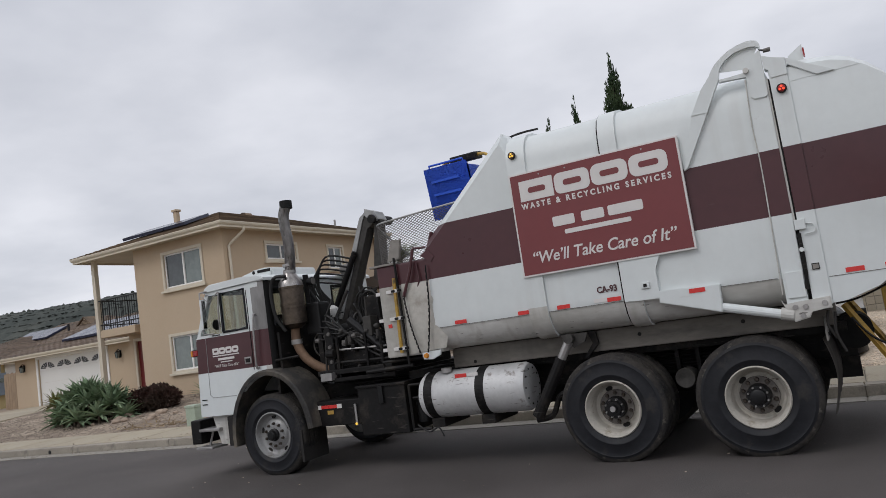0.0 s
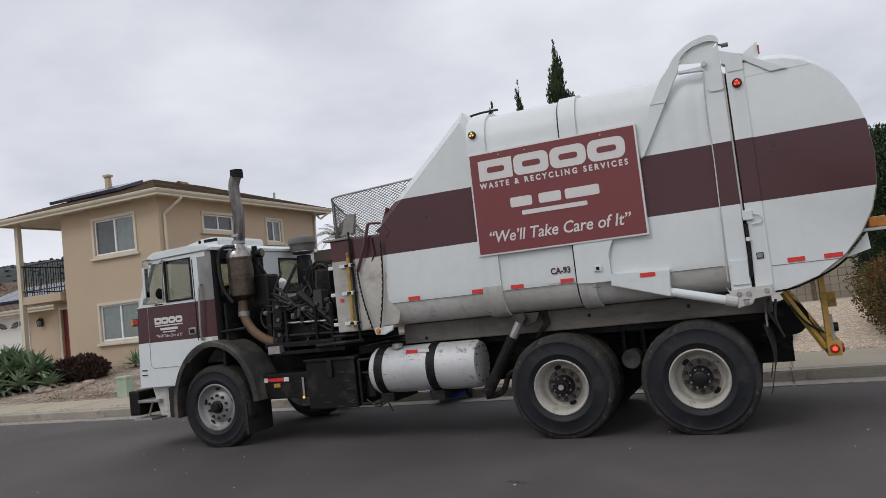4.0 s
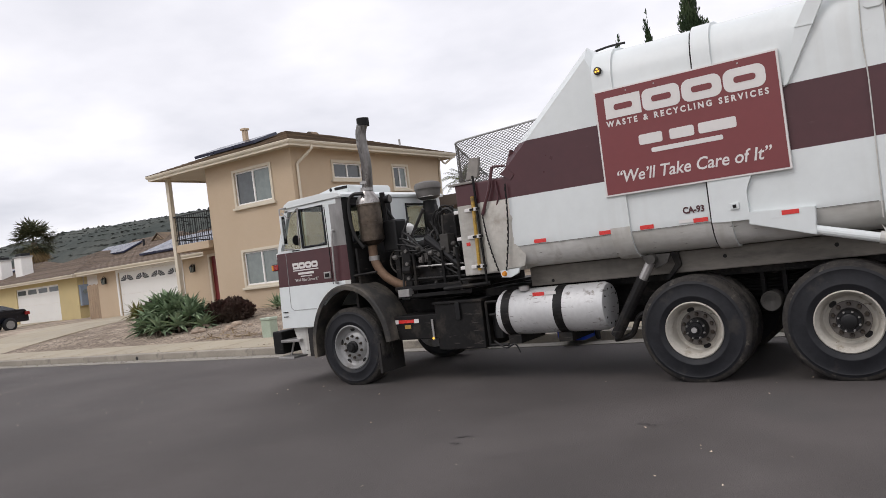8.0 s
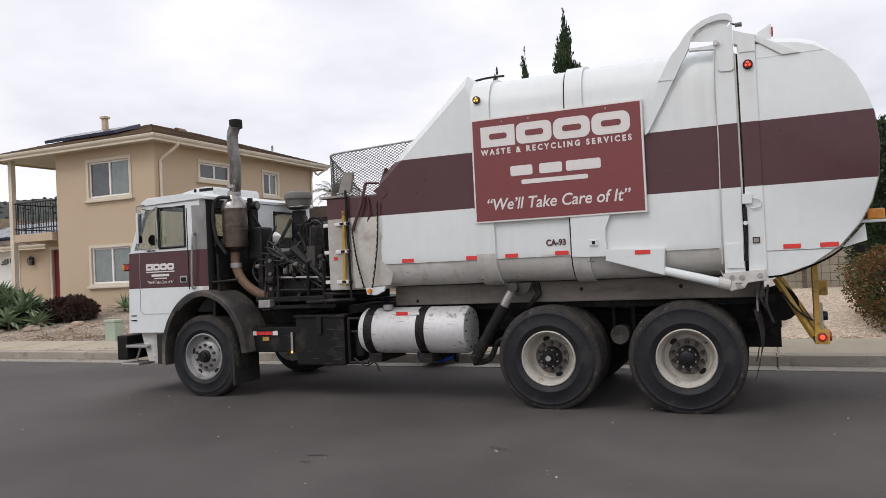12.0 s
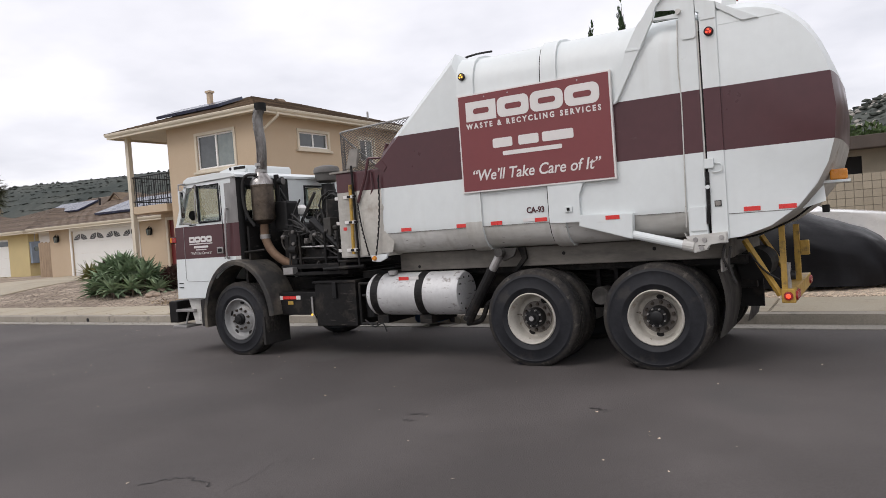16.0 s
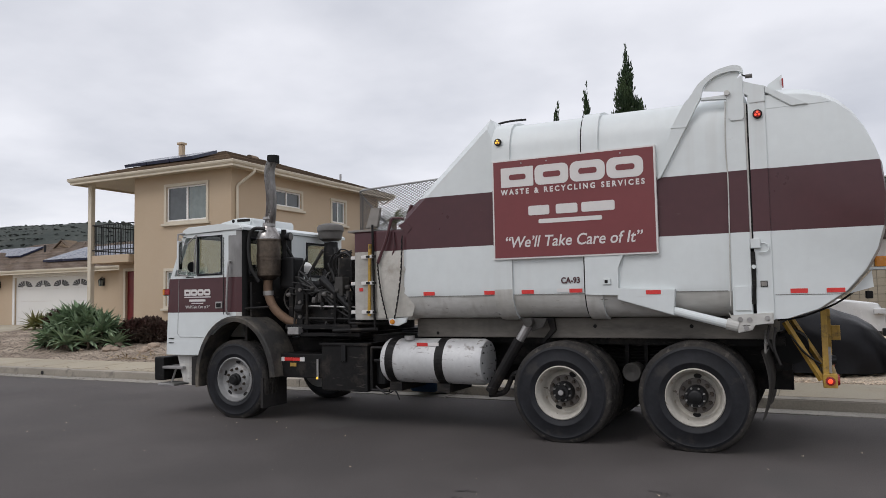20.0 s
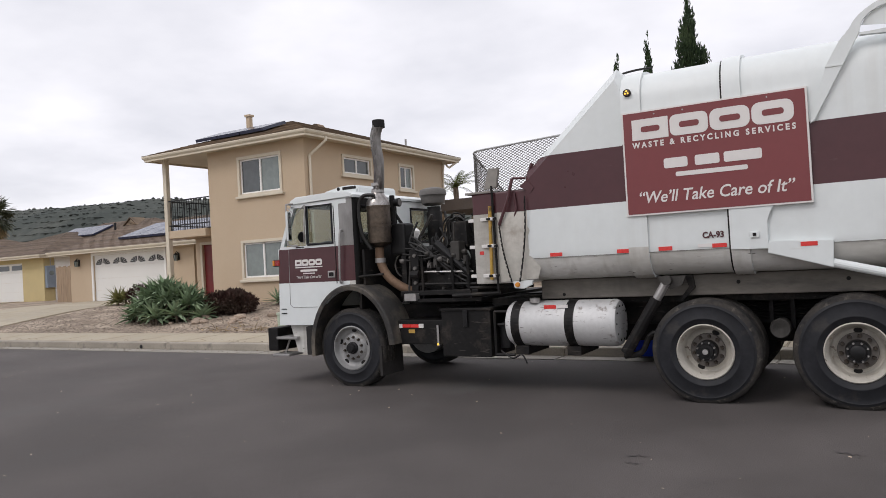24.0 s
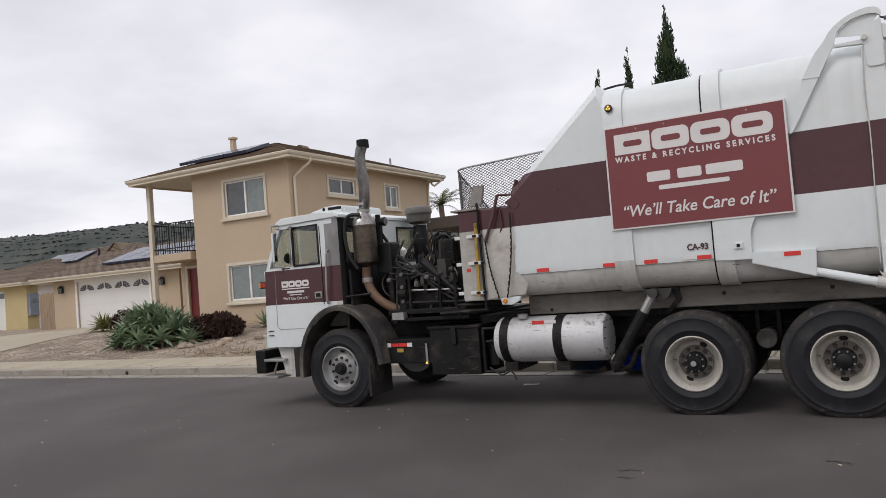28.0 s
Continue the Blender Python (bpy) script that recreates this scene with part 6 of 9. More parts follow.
wheels += [far_wheel(-5.06, 0.515, False), far_wheel(-0.66, 0.527, True), far_wheel(0.66, 0.535, True)]

# mud flaps
part("mud_flap", boxb(-4.62, -4.58, 0.02, 0.5, 0.17, 0.55, 0.004), "mudflap", truck)
part("mud_flap", boxb(-4.62, -4.58, 1.9, 2.36, 0.17, 0.55, 0.004), "mudflap", truck)
for y0, y1, zt, zh in ((0.03, 0.72, 0.33, 0.98), (1.75, 2.36, 0.25, 1.05)):
    # a broad rubber flap, bowed and swinging a little, under a drilled steel hanger
    fl = B()
    us, vs_ = [k / 4 for k in range(5)], [k / 10 for k in range(11)]
    g = [[fl.verts.new((1.255 + 0.045 * math.sin(v * 3.6 - 0.4) + 0.045 * u + 0.01 * math.sin(u * 5 + v * 3), y0 + (y1 - y0) * u, zt + 0.03 * u * (1 - v) + (zh - zt) * v)) for v in vs_] for u in us]
    for i in range(4):
        for j in range(10):
            fl.faces.new((g[i][j], g[i + 1][j], g[i + 1][j + 1], g[i][j + 1]))
    bmesh.ops.solidify(fl, geom=fl.faces[:], thickness=0.012)
    flap = part("mud_flap", fl, "mudflap_dusty", truck, "", True)
    part("flap_clamp", boxb(1.285, 1.302, y0, y1, zh - 0.02, zh + 0.08, 0.003), "flap_pale", flap)
    part("flap_hanger", plate(B(), [(y0, zh + 0.08), (y1, zh + 0.08), (y1 - 0.05, zh + 0.27), (y0 + 0.42, zh + 0.27), (y0 + 0.22, zh + 0.18)], "x", 1.286, 1.300), "flap_pale", flap)
    for k in range(3):
        part("clamp_bolt", lathe(B(), [(0, 0), (0, 0.018), (0.012, 0.014), (0.012, 0)], "x", (1.302, y0 + 0.12 + k * (y1 - y0 - 0.24) / 2, zh + 0.03), 8), "t_black", flap)
st = B()
for a, b, c in ((1.34, 1.22, 0.98), (1.39, 1.20, 0.86)):
    tube(st, bent([(a, 0.0, b), (a - 0.02, -0.02, (b + c) / 2), (a + 0.03, 0.0, c)], 4), 0.012, 5)
part("rubber_strap", st, "mudflap", truck)
part("rear_bin", lathe(B(), [(-0.3, 0), (-0.3, 0.16), (0.3, 0.16), (0.3, 0)], "y", (1.5, 0.9, 0.98), 18), "soot_black", truck)

# yellow rear guard
guard = part("rear_guard", tube(B(), [(1.46, 0.34, 1.24), (1.75, 0.34, 0.70)], 0.03, 4), "yellow", truck, "chipped yellow rear under-run guard")
part("guard_brace", tube(B(), [(1.50, 1.2, 1.24), (1.80, 1.2, 0.72)], 0.03, 4), "yellow", guard)
part("guard_post", boxb(1.765, 1.815, 0.32, 0.38, 0.72, 1.40, 0.005), "yellow", guard)
part("guard_post", boxb(1.81, 1.865, 1.16, 1.225, 0.72, 1.34, 0.005), "yellow", guard)
part("guard_bar", boxb(1.76, 1.88, 0.30, 2.1, 0.63, 0.76, 0.008), "yellow", guard)
part("guard_box", boxb(1.865, 1.95, 1.16, 1.26, 1.02, 1.17, 0.01), "yellow", guard)
for y in (0.36, 0.46, 0.56, 1.9, 2.0):
    tl_ = part("tail_lamp", lathe(B(), [(0, 0), (0, 0.045), (0.02, 0.04), (0.024, 0)], "x", (1.88, y, 0.695), 14), "red_lens", guard)
sl = part("side_tail_lamp", lathe(B(), [(0, 0), (0, 0.042), (-0.015, 0.04), (-0.02, 0)], "y", (1.82, 0.30, 0.695), 14), "red_lens", guard)
part("lamp_glow", lathe(B(), [(-0.019, 0), (-0.019, 0.022), (-0.024, 0.016), (-0.025, 0)], "y", (1.82, 0.30, 0.695), 12), "red_on", sl)
part("work_lamp", lathe(B(), [(-0.03, 0), (-0.03, 0.05), (0.03, 0.04), (0.03, 0)], "x", (1.85, 0.42, 0.88), 12), "hub", guard)
part("work_lamp_bracket", boxb(1.80, 1.84, 0.36, 0.46, 0.76, 1.0, 0.004), "steel", guard)
cab_w = B()
tube(cab_w, bent([(1.5, 0.3, 1.12), (1.62, 0.3, 0.95), (1.75, 0.32, 0.85)], 5), 0.01, 5)
part("guard_wire", cab_w, "hose", guard)
bk = part("beacon", boxb(2.22, 2.36, 0.22, 0.36, 1.735, 1.83, 0.015), "amber", tail, "orange plastic warning beacon")
part("beacon_shelf", boxb(2.16, 2.38, 0.18, 0.4, 1.71, 1.733), "t_white", bk)
part("rear_fin", plate(B(), [(2.18, 1.70), (2.19, 1.555), (2.0, 1.50)], "y", 0.05, 0.07), "t_white", tail)
part("rear_camera", boxb(2.14, 2.2, 0.3, 0.38, 1.45, 1.52, 0.01), "hub", tail)
part("tail_edge", tube(B(), bent([(2.1, 0.3, 1.56), (1.9, 0.3, 1.41), (1.6, 0.3, 1.285), (1.4, 0.3, 1.255)], 5), 0.01, 6), "t_black", tail)

# ---- cab ----


def cab_shell():
    """The cab as a hollow shell: side sheets with window holes, front, back and roof."""
    ob = new("cab"); ob.parent = truck
    tagged(ob, "white cab with maroon band and open side windows")
    XR = -5.02   # the rounded rear corner starts here
    wx0, wx1, wz0, wz1 = -5.69, -5.265, 1.895, 2.405
    for y0, y1 in ((0.02, 0.06), (2.34, 2.38)):
        bm = B()
        # lower side, with the wheel arch cut out
        arch = [(-5.02 + 0.66 * math.cos(radians(a)), 0.53 + 0.74 * math.sin(radians(a))) for a in range(155, 80, -8)]
        plate(bm, [(-6.26, 0.82), (-6.235, 1.39), (XR, 1.39), (XR, 1.27)] + arch[::-1] + [(-5.63, 0.82)], "y", y0, y1)
        lower = part("side_panel", bm, "t_white", ob)
        part("side_band", plate(B(), [(-6.235, 1.39), (-6.212, 1.85), (XR, 1.85), (XR, 1.39)], "y", y0, y1), "t_maroon", ob)
        up = B()
        plate(up, [(-6.195, 1.85), (-5.965, 2.42), (-5.905, 2.42), (-5.905, 2.40), (-6.12, 1.885), (-6.12, 1.85)], "y", y0, y1)
        plate(up, [(wx1, 1.85), (wx1, 2.40), (-5.15, 2.40), (-5.15, 1.85)], "y", y0, y1)
        part("smoked_panel", plate(B(), [(-5.15, 1.852), (-5.15, 2.398), (XR, 2.398), (XR, 1.852)], "y", y0, y1), "smoke_grey", ob)
        plate(up, [(-6.12, 1.85), (-6.12, 1.885), (wx1, 1.885), (wx1, 1.85)], "y", y0, y1)
        plate(up, [(-5.965, 2.40), (-5.92, 2.50), (XR, 2.50), (XR, 2.40)], "y", y0, y1)
        plate(up, [(wx0 - 0.04, 1.885), (wx0 - 0.04, 2.40), (wx0, 2.40), (wx0, 1.885)], "y", y0 + 0.005, y1 - 0.005)
        bmesh.ops.remove_doubles(up, verts=up.verts, dist=0.0004)
        part("window_surround", up, "t_white", ob)
        part("quarter_glass", plate(B(), [(-6.1, 1.89), (-5.89, 2.395), (wx0 - 0.04, 2.395), (wx0 - 0.04, 1.89)], "y", (y0 + y1) / 2 - 0.003, (y0 + y1) / 2 + 0.003), "cab_glass", ob)
    part("front_panel", boxb(-6.262, -6.225, 0.062, 2.338, 0.82, 1.86), "t_white", ob)
    ws = B()
    for ya, yb in ((0.06, 0.12), (1.17, 1.23), (2.28, 2.34)):
        plate(ws, [(-6.21, 1.86), (-5.95, 2.46), (-5.91, 2.46), (-6.17, 1.86)], "y", ya, yb)
    part("windscreen_frame", ws, "t_white", ob)
    for ya, yb in ((0.12, 1.17), (1.23, 2.28)):
        part("windscreen", plate(B(), [(-6.19, 1.86), (-5.93, 2.46), (-5.924, 2.46), (-6.184, 1.86)], "y", ya, yb), "cab_glass", ob)
    rf = B()
    plate(rf, [(-5.99, 2.44), (-5.95, 2.505), (-5.86, 2.545), (-5.3, 2.56), (-4.98, 2.545), (-4.90, 2.50), (-4.90, 2.465), (-5.95, 2.465)], "y", 0.0, 2.4, 0.015)
    part("roof", rf, "t_white", ob, "", True)
    # near half black for soot and painted shade, far half white
    for ya, yb, hole, m_ in ((0.12, 1.05, (0.16, 0.88, 1.88, 2.36), "t_black"), (1.052, 2.28, (1.40, 2.12, 1.86, 2.34), "t_white")):
        back = wall_y(B(), ya, yb, -4.92, 0.84, 2.46, [hole], 0.04)
        bmesh.ops.remove_doubles(back, verts=back.verts, dist=0.0004)
        part("back_panel", back, m_, ob)
    for ya, yb in ((0.16, 0.88), (1.40, 2.12)):
        part("rear_window", boxb(-4.95, -4.94, ya, yb, 1.88, 2.36), "cab_glass", ob)
        rim = B()
        tube(rim, bent([(-4.915, ya, 1.88), (-4.915, ya, 2.36), (-4.915, yb, 2.36), (-4.915, yb, 1.88), (-4.915, ya, 1.88)], 1), 0.018, 6)
        part("window_rubber", rim, "rubber", ob)
    rubber = B()
    tube(rubber, [(wx0, 0.018, wz0), (wx0, 0.018, wz1), (wx1, 0.018, wz1), (wx1, 0.018, wz0), (wx0, 0.018, wz0)], 0.018, 6)
    part("window_rubber", rubber, "rubber", ob)
    part("side_glass", boxb(wx0, wx1, 0.037, 0.043, wz0, wz1), "cab_glass", ob)
    part("far_glass", boxb(wx0, wx1, 2.357, 2.363, wz0, wz1), "cab_glass", ob)
    part("floor", boxb(-6.2, -4.96, 0.07, 2.33, 1.28, 1.33), "cab_dark", ob)
    part("dashboard", boxb(-6.18, -5.85, 0.1, 2.3, 1.5, 1.86, 0.03), "cab_dark", ob)
    for y in (0.35, 1.6):
        st_ = part("seat", box(boxb(-5.45, -5.0, y, y + 0.45, 1.33, 1.62, 0.04), -5.12, -5.0, y, y + 0.45, 1.62, 2.02, 0.03), "cab_dark", ob)
    part("steering_wheel", tube(B(), [(-5.82 + 0.03 * math.cos(a), 0.58 + 0.2 * math.sin(a), 1.86 + 0.08 * math.cos(a)) for a in [k * math.pi / 8 for k in range(17)]], 0.014, 6), "hub", ob)
    # door: outline, handle, grab bar
    door = part("cab_door", tube(B(), bent([(-6.03, 0.018, 1.84), (-6.05, 0.018, 1.1), (-6.0, 0.018, 1.06), (-5.58, 0.018, 1.06)], 1), 0.004, 5), "grey_white", ob)
    part("door_edge", tube(B(), [(-5.23, 0.018, 2.38), (-5.23, 0.018, 1.36)], 0.006, 5), "t_black", door)
    dh = part("door_handle", boxb(-5.37, -5.25, 0.008, 0.02, 1.44, 1.53, 0.01), "steel", door)
    part("handle_grip", boxb(-5.345, -5.275, 0.0, 0.01, 1.46, 1.51), "t_black", dh)
    part("grab_bar", tube(B(), bent([(-5.10, 0.02, 2.04), (-5.11, -0.03, 2.0), (-5.14, -0.03, 1.42), (-5.14, 0.02, 1.38)], 4), 0.014, 8), "steel", ob)
    emblem(ob, -5.93, -5.46, 1.615, 1.70, 0.0195, "t_maroon")
    part("number_bar", rounded_bar(-5.84, -5.55, 1.535, 1.565, 0.008, 0.0195), "decal", ob)
    part("address_bar", rounded_bar(-5.80, -5.59, 1.505, 1.518, 0.004, 0.0195), "decal", ob)
    part("small_words_bar", rounded_bar(-5.93, -5.46, 1.588, 1.602, 0.004, 0.0195), "decal", ob)
    lettering("door_slogan", "\u201cWe\u2019ll Take Care of It\u201d", 0.055, ob, pose(-5.70, 0.0165, 1.445, 90), "decal", 0.44, 0.2, 0.0)
    part("fleet_bar", rounded_bar(-5.9, -5.76, 1.86, 1.875, 0.003, 0.0195), "t_black", ob)
    for z in (1.04, 0.98):
        part("step_slot", boxb(-6.21, -6.12, 0.012, 0.02, z - 0.006, z + 0.006), "hub", ob)
    # the rear corners are rounded; soot and painted-in shade darken the near one
    for sgn, yc_ in ((-1, 0.12), (1, 2.28)):
        for a0, a1, mats in ((0, 45, ("smoke_grey", "t_maroon", "t_dirty")), (45, 90, ("soot_black", "soot_black", "t_black"))):
            for (z0, z1), m_ in zip(((1.85, 2.48), (1.39, 1.85), (1.27, 1.39)), mats):
                pts = [(XR + 0.10 * math.sin(radians(a0 + (a1 - a0) * k / 4)), yc_ + sgn * 0.10 * math.cos(radians(a0 + (a1 - a0) * k / 4))) for k in range(5)]
                pts += [(XR + 0.07 * math.sin(radians(a1 - (a1 - a0) * k / 4)), yc_ + sgn * 0.07 * math.cos(radians(a1 - (a1 - a0) * k / 4))) for k in range(5)]
                part("corner_panel", plate(B(), pts, "z", z0, z1), m_ if sgn < 0 or m_ == "t_maroon" else "t_white", ob, "", True)
    part("headliner", boxb(-5.9, -5.0, 0.08, 2.32, 2.40, 2.455), "cab_dark", ob)
    ac = part("air_conditioner", plate(B(), [(-5.78, 2.555), (-5.80, 2.60), (-5.74, 2.64), (-5.5, 2.68), (-5.3, 2.69), (-5.20, 2.68), (-5.17, 2.64), (-5.17, 2.555)], "y", 0.5, 1.45, 0.03), "t_white", ob, "white rooftop air conditioner", True)
    part("dark_mark", rounded_bar(-5.43, -5.20, 2.63, 2.67, 0.01, 0.499), "t_black", ac)
    part("dark_dot", lathe(B(), [(-0.003, 0), (-0.003, 0.025), (0, 0.025), (0, 0)], "y", (-5.50, 0.499, 2.65), 12), "t_black", ac)
    return ob


cab = cab_shell()
ts = part("turn_signal", boxb(-6.33, -6.20, 0.02, 0.12, 1.625, 1.72, 0.012), "t_black", cab)
part("signal_lens", boxb(-6.335, -6.30, 0.012, 0.03, 1.635, 1.71, 0.008), "amber", ts)
part("signal_lens", boxb(-6.295, -6.205, 0.012, 0.03, 1.635, 1.71, 0.008), "red_lens", ts)
# slim mirror on a tube frame that hugs the corner post
mir = part("mirror", boxb(-5.955, -5.925, -0.10, -0.02, 1.96, 2.36, 0.012), "t_white", cab)
part("mirror_face", boxb(-5.925, -5.921, -0.09, -0.03, 1.975, 2.345), mat("mirror_glass", (0.8, 0.8, 0.8), 0.03, 1.0), mir)
part("mirror_arm", tube(B(), bent([(-5.90, 0.0, 2.46), (-5.95, -0.06, 2.45), (-5.965, -0.07, 2.40), (-5.965, -0.07, 1.95), (-5.94, -0.05, 1.90), (-5.86, 0.01, 1.89)], 4), 0.011, 8), "steel", mir)
part("mirror_stay", tube(B(), [(-5.69, 0.0, 2.43), (-5.705, -0.02, 2.2), (-5.73, -0.01, 1.91)], 0.009, 6), "steel", mir)
part("mirror_brace", tube(B(), [(-5.94, -0.06, 2.40), (-5.85, -0.03, 2.30), (-5.70, 0.0, 2.43)], 0.008, 6), "steel", mir)
part("round_mirror", lathe(B(), [(-0.014, 0), (-0.01, 0.06), (0.008, 0.07), (0.014, 0)], "x", (-5.74, -0.05, 2.0), 16), "hub", mir)
# bumper, steps
bump = part("bumper", boxb(-6.52, -6.34, 0.05, 2.35, 0.46, 0.78, 0.02), "t_black", truck, "black front bumper with steel steps")
part("bumper_arm", boxb(-6.34, -6.0, 0.5, 0.7, 0.55, 0.7), "t_black", bump)
part("step", boxb(-6.36, -5.98, 0.04, 0.3, 0.62, 0.66, 0.01), "steel", bump)
part("step", boxb(-6.40, -6.1, 0.0, 0.28, 0.395, 0.43, 0.01), "steel", bump)
part("step_plate", plate(B(), [(-6.14, 0.82), (-5.78, 0.82), (-5.86, 0.44), (-6.02, 0.44)], "y", 0.10, 0.13), "t_dirty", bump)
part("step_stay", tube(B(), [(-6.2, 0.15, 0.64), (-6.3, 0.15, 0.42)], 0.015, 6), "steel", bump)
part("mud_guard", boxb(-5.80, -5.66, 0.02, 0.4, 0.42, 0.80, 0.01), "mudflap", bump)
part("tow_pipe", tube(B(), [(-6.42, 0.4, 0.95), (-6.42, 0.4, 0.78)], 0.03, 8), "t_black", bump)
part("front_box", boxb(-6.42, -6.25, 0.25, 0.6, 1.22, 1.34, 0.01), "grey_panel", cab)
# arched fender over the front wheel: a curved sheet with a rolled outer edge
fe = B()
path_ = [(-5.0 + 0.645 * math.cos(radians(a)), 0.52 + 0.80 * math.sin(radians(a))) for a in range(188, -3, -8)]
cols = []
for x, z in path_:
    dx, dz = x + 5.0, z - 0.52
    L_ = math.hypot(dx, dz)
    ux, uz = dx / L_, dz / L_
    cols.append([fe.verts.new((x + ux * o, y, z + uz * o)) for y, o in ((-0.06, -0.05), (-0.065, 0.0), (-0.045, 0.02), (0.1, 0.025), (0.42, 0.02), (0.42, 0.0), (0.0, 0.0), (-0.045, -0.045))])
for a, b in zip(cols, cols[1:]):
    for k in range(8):
        fe.faces.new((a[k], a[(k + 1) % 8], b[(k + 1) % 8], b[k]))
fe.faces.new(cols[0]); fe.faces.new(cols[-1][::-1])
part("front_fender", fe, "fender", truck, "dusty rubber fender over the front wheel", True)
part("fender_stay", tube(B(), [(-4.95, 0.1, 1.43), (-4.55, 0.1, 1.45)], 0.018, 6), "t_black", truck)

# ---- exhaust, air cleaner and machinery behind the cab ----
ex = part("muffler", lathe(B(), [(1.80, 0), (1.80, 0.08), (1.86, 0.155), (2.30, 0.155), (2.34, 0.15), (2.36, 0.0)], "z", (-4.71, 0.30, 0), 28), "muffler", truck, "heat-stained vertical exhaust with sooty stack", True)
for z in (1.90, 2.07, 2.12, 2.33):
    part("clamp", lathe(B(), [(z - 0.012, 0), (z - 0.012, 0.162), (z + 0.012, 0.162), (z + 0.012, 0)], "z", (-4.71, 0.30, 0), 28), "muffler", ex)
part("cone", lathe(B(), [(2.34, 0), (2.34, 0.16), (2.40, 0.15), (2.50, 0.085), (2.56, 0.075), (2.56, 0)], "z", (-4.71, 0.30, 0), 24), "soot", ex, "", True)
stk = tube(B(), bent([(-4.695, 0.30, 2.5), (-4.67, 0.30, 2.72), (-4.665, 0.30, 2.93), (-4.69, 0.30, 3.12), (-4.69, 0.30, 3.27), (-4.66, 0.31, 3.37), (-4.635, 0.32, 3.44)], 6), 0.07, 18, False)
bmesh.ops.solidify(stk, geom=stk.faces[:], thickness=0.006)
part("exhaust_pipe", stk, "soot", ex, "sooty chrome exhaust stack", True)
part("pipe_bore", lathe(B(), [(3.38, 0), (3.38, 0.064), (3.39, 0.064), (3.39, 0)], "z", (-4.66, 0.32, 0), 14), "t_black", ex)
part("pipe_tip", lathe(B(), [(3.36, 0.077), (3.36, 0.082), (3.46, 0.080), (3.46, 0.075)], "z", (-4.648, 0.32, 0), 18), "soot_black", ex)
for z in (2.53, 2.62):
    part("clamp", lathe(B(), [(z - 0.018, 0), (z - 0.018, 0.082), (z + 0.018, 0.082), (z + 0.018, 0)], "z", (-4.70, 0.30, 0), 18), "steel", ex)
part("elbow", tube(B(), bent([(-4.72, 0.30, 1.84), (-4.72, 0.30, 1.62), (-4.62, 0.31, 1.42), (-4.45, 0.34, 1.28), (-4.28, 0.4, 1.20)], 6), 0.058, 16), "rust", ex, "rusty brown exhaust elbow", True)
part("elbow_clamp", lathe(B(), [(1.60, 0), (1.60, 0.07), (1.66, 0.07), (1.66, 0)], "z", (-4.72, 0.30, 0), 16), "steel", ex)
part("heat_shield", boxb(-4.88, -4.84, 0.12, 0.5, 1.3, 1.78, 0.006), "t_black", truck)
acl = part("air_cleaner", lathe(B(), [(2.40, 0), (2.40, 0.12), (2.43, 0.165), (2.50, 0.18), (2.535, 0.185), (2.55, 0.20), (2.60, 0.20), (2.635, 0.18), (2.66, 0.10), (2.665, 0)], "z", (-4.70, 1.70, 0), 28), "cap_grey", truck, "grey mushroom air intake", True)
part("intake_column", lathe(B(), [(1.55, 0), (1.55, 0.10), (1.90, 0.10), (1.93, 0.115), (2.28, 0.115), (2.31, 0.10), (2.38, 0.10), (2.38, 0)], "z", (-4.69, 1.70, 0), 18), "t_black", acl, "", True)
part("intake_duct", tube(B(), bent([(-4.60, 0.72, 1.46), (-4.50, 0.7, 1.60), (-4.32, 0.7, 1.69), (-4.10, 0.7, 1.73), (-3.85, 0.72, 1.73)], 6), 0.07, 14), "hub", acl, "", True)
part("side_box", boxb(-4.64, -4.40, 0.42, 0.66, 1.69, 2.10, 0.03), "hub", truck)
part("round_lamp", lathe(B(), [(-0.05, 0), (-0.05, 0.045), (0.02, 0.06), (0.03, 0.05), (0.03, 0)], "x", (-4.53, 0.5, 2.38), 16), "hub", truck)
part("lamp_pane", lathe(B(), [(0.031, 0), (0.031, 0.046), (0.034, 0.04), (0.034, 0)], "x", (-4.53, 0.5, 2.38), 16), "cap_grey", truck)
part("lamp_post", tube(B(), [(-4.62, 0.5, 2.1), (-4.62, 0.5, 2.48)], 0.035, 8), "t_black", truck)
part("brace", tube(B(), [(-4.70, 0.6, 2.32), (-4.40, 0.6, 1.87)], 0.022, 8), "t_black", truck)
part("brace", tube(B(), [(-4.20, 0.8, 2.20), (-4.58, 0.8, 1.66)], 0.022, 8), "tank_grey", truck)
part("brace", tube(B(), [(-4.55, 0.55, 1.95), (-4.25, 0.6, 1.45)], 0.016, 6), "t_black", truck)
part("radiator", boxb(-4.75, -4.66, 0.75, 1.9, 1.05, 1.80, 0.02), "t_black", truck)
part("engine_block", boxb(-4.6, -3.3, 0.78, 1.75, 0.85, 1.42, 0.05), "t_black", truck)
part("engine_cover", boxb(-4.5, -3.6, 0.85, 1.6, 1.42, 1.60, 0.06), "t_black", truck)
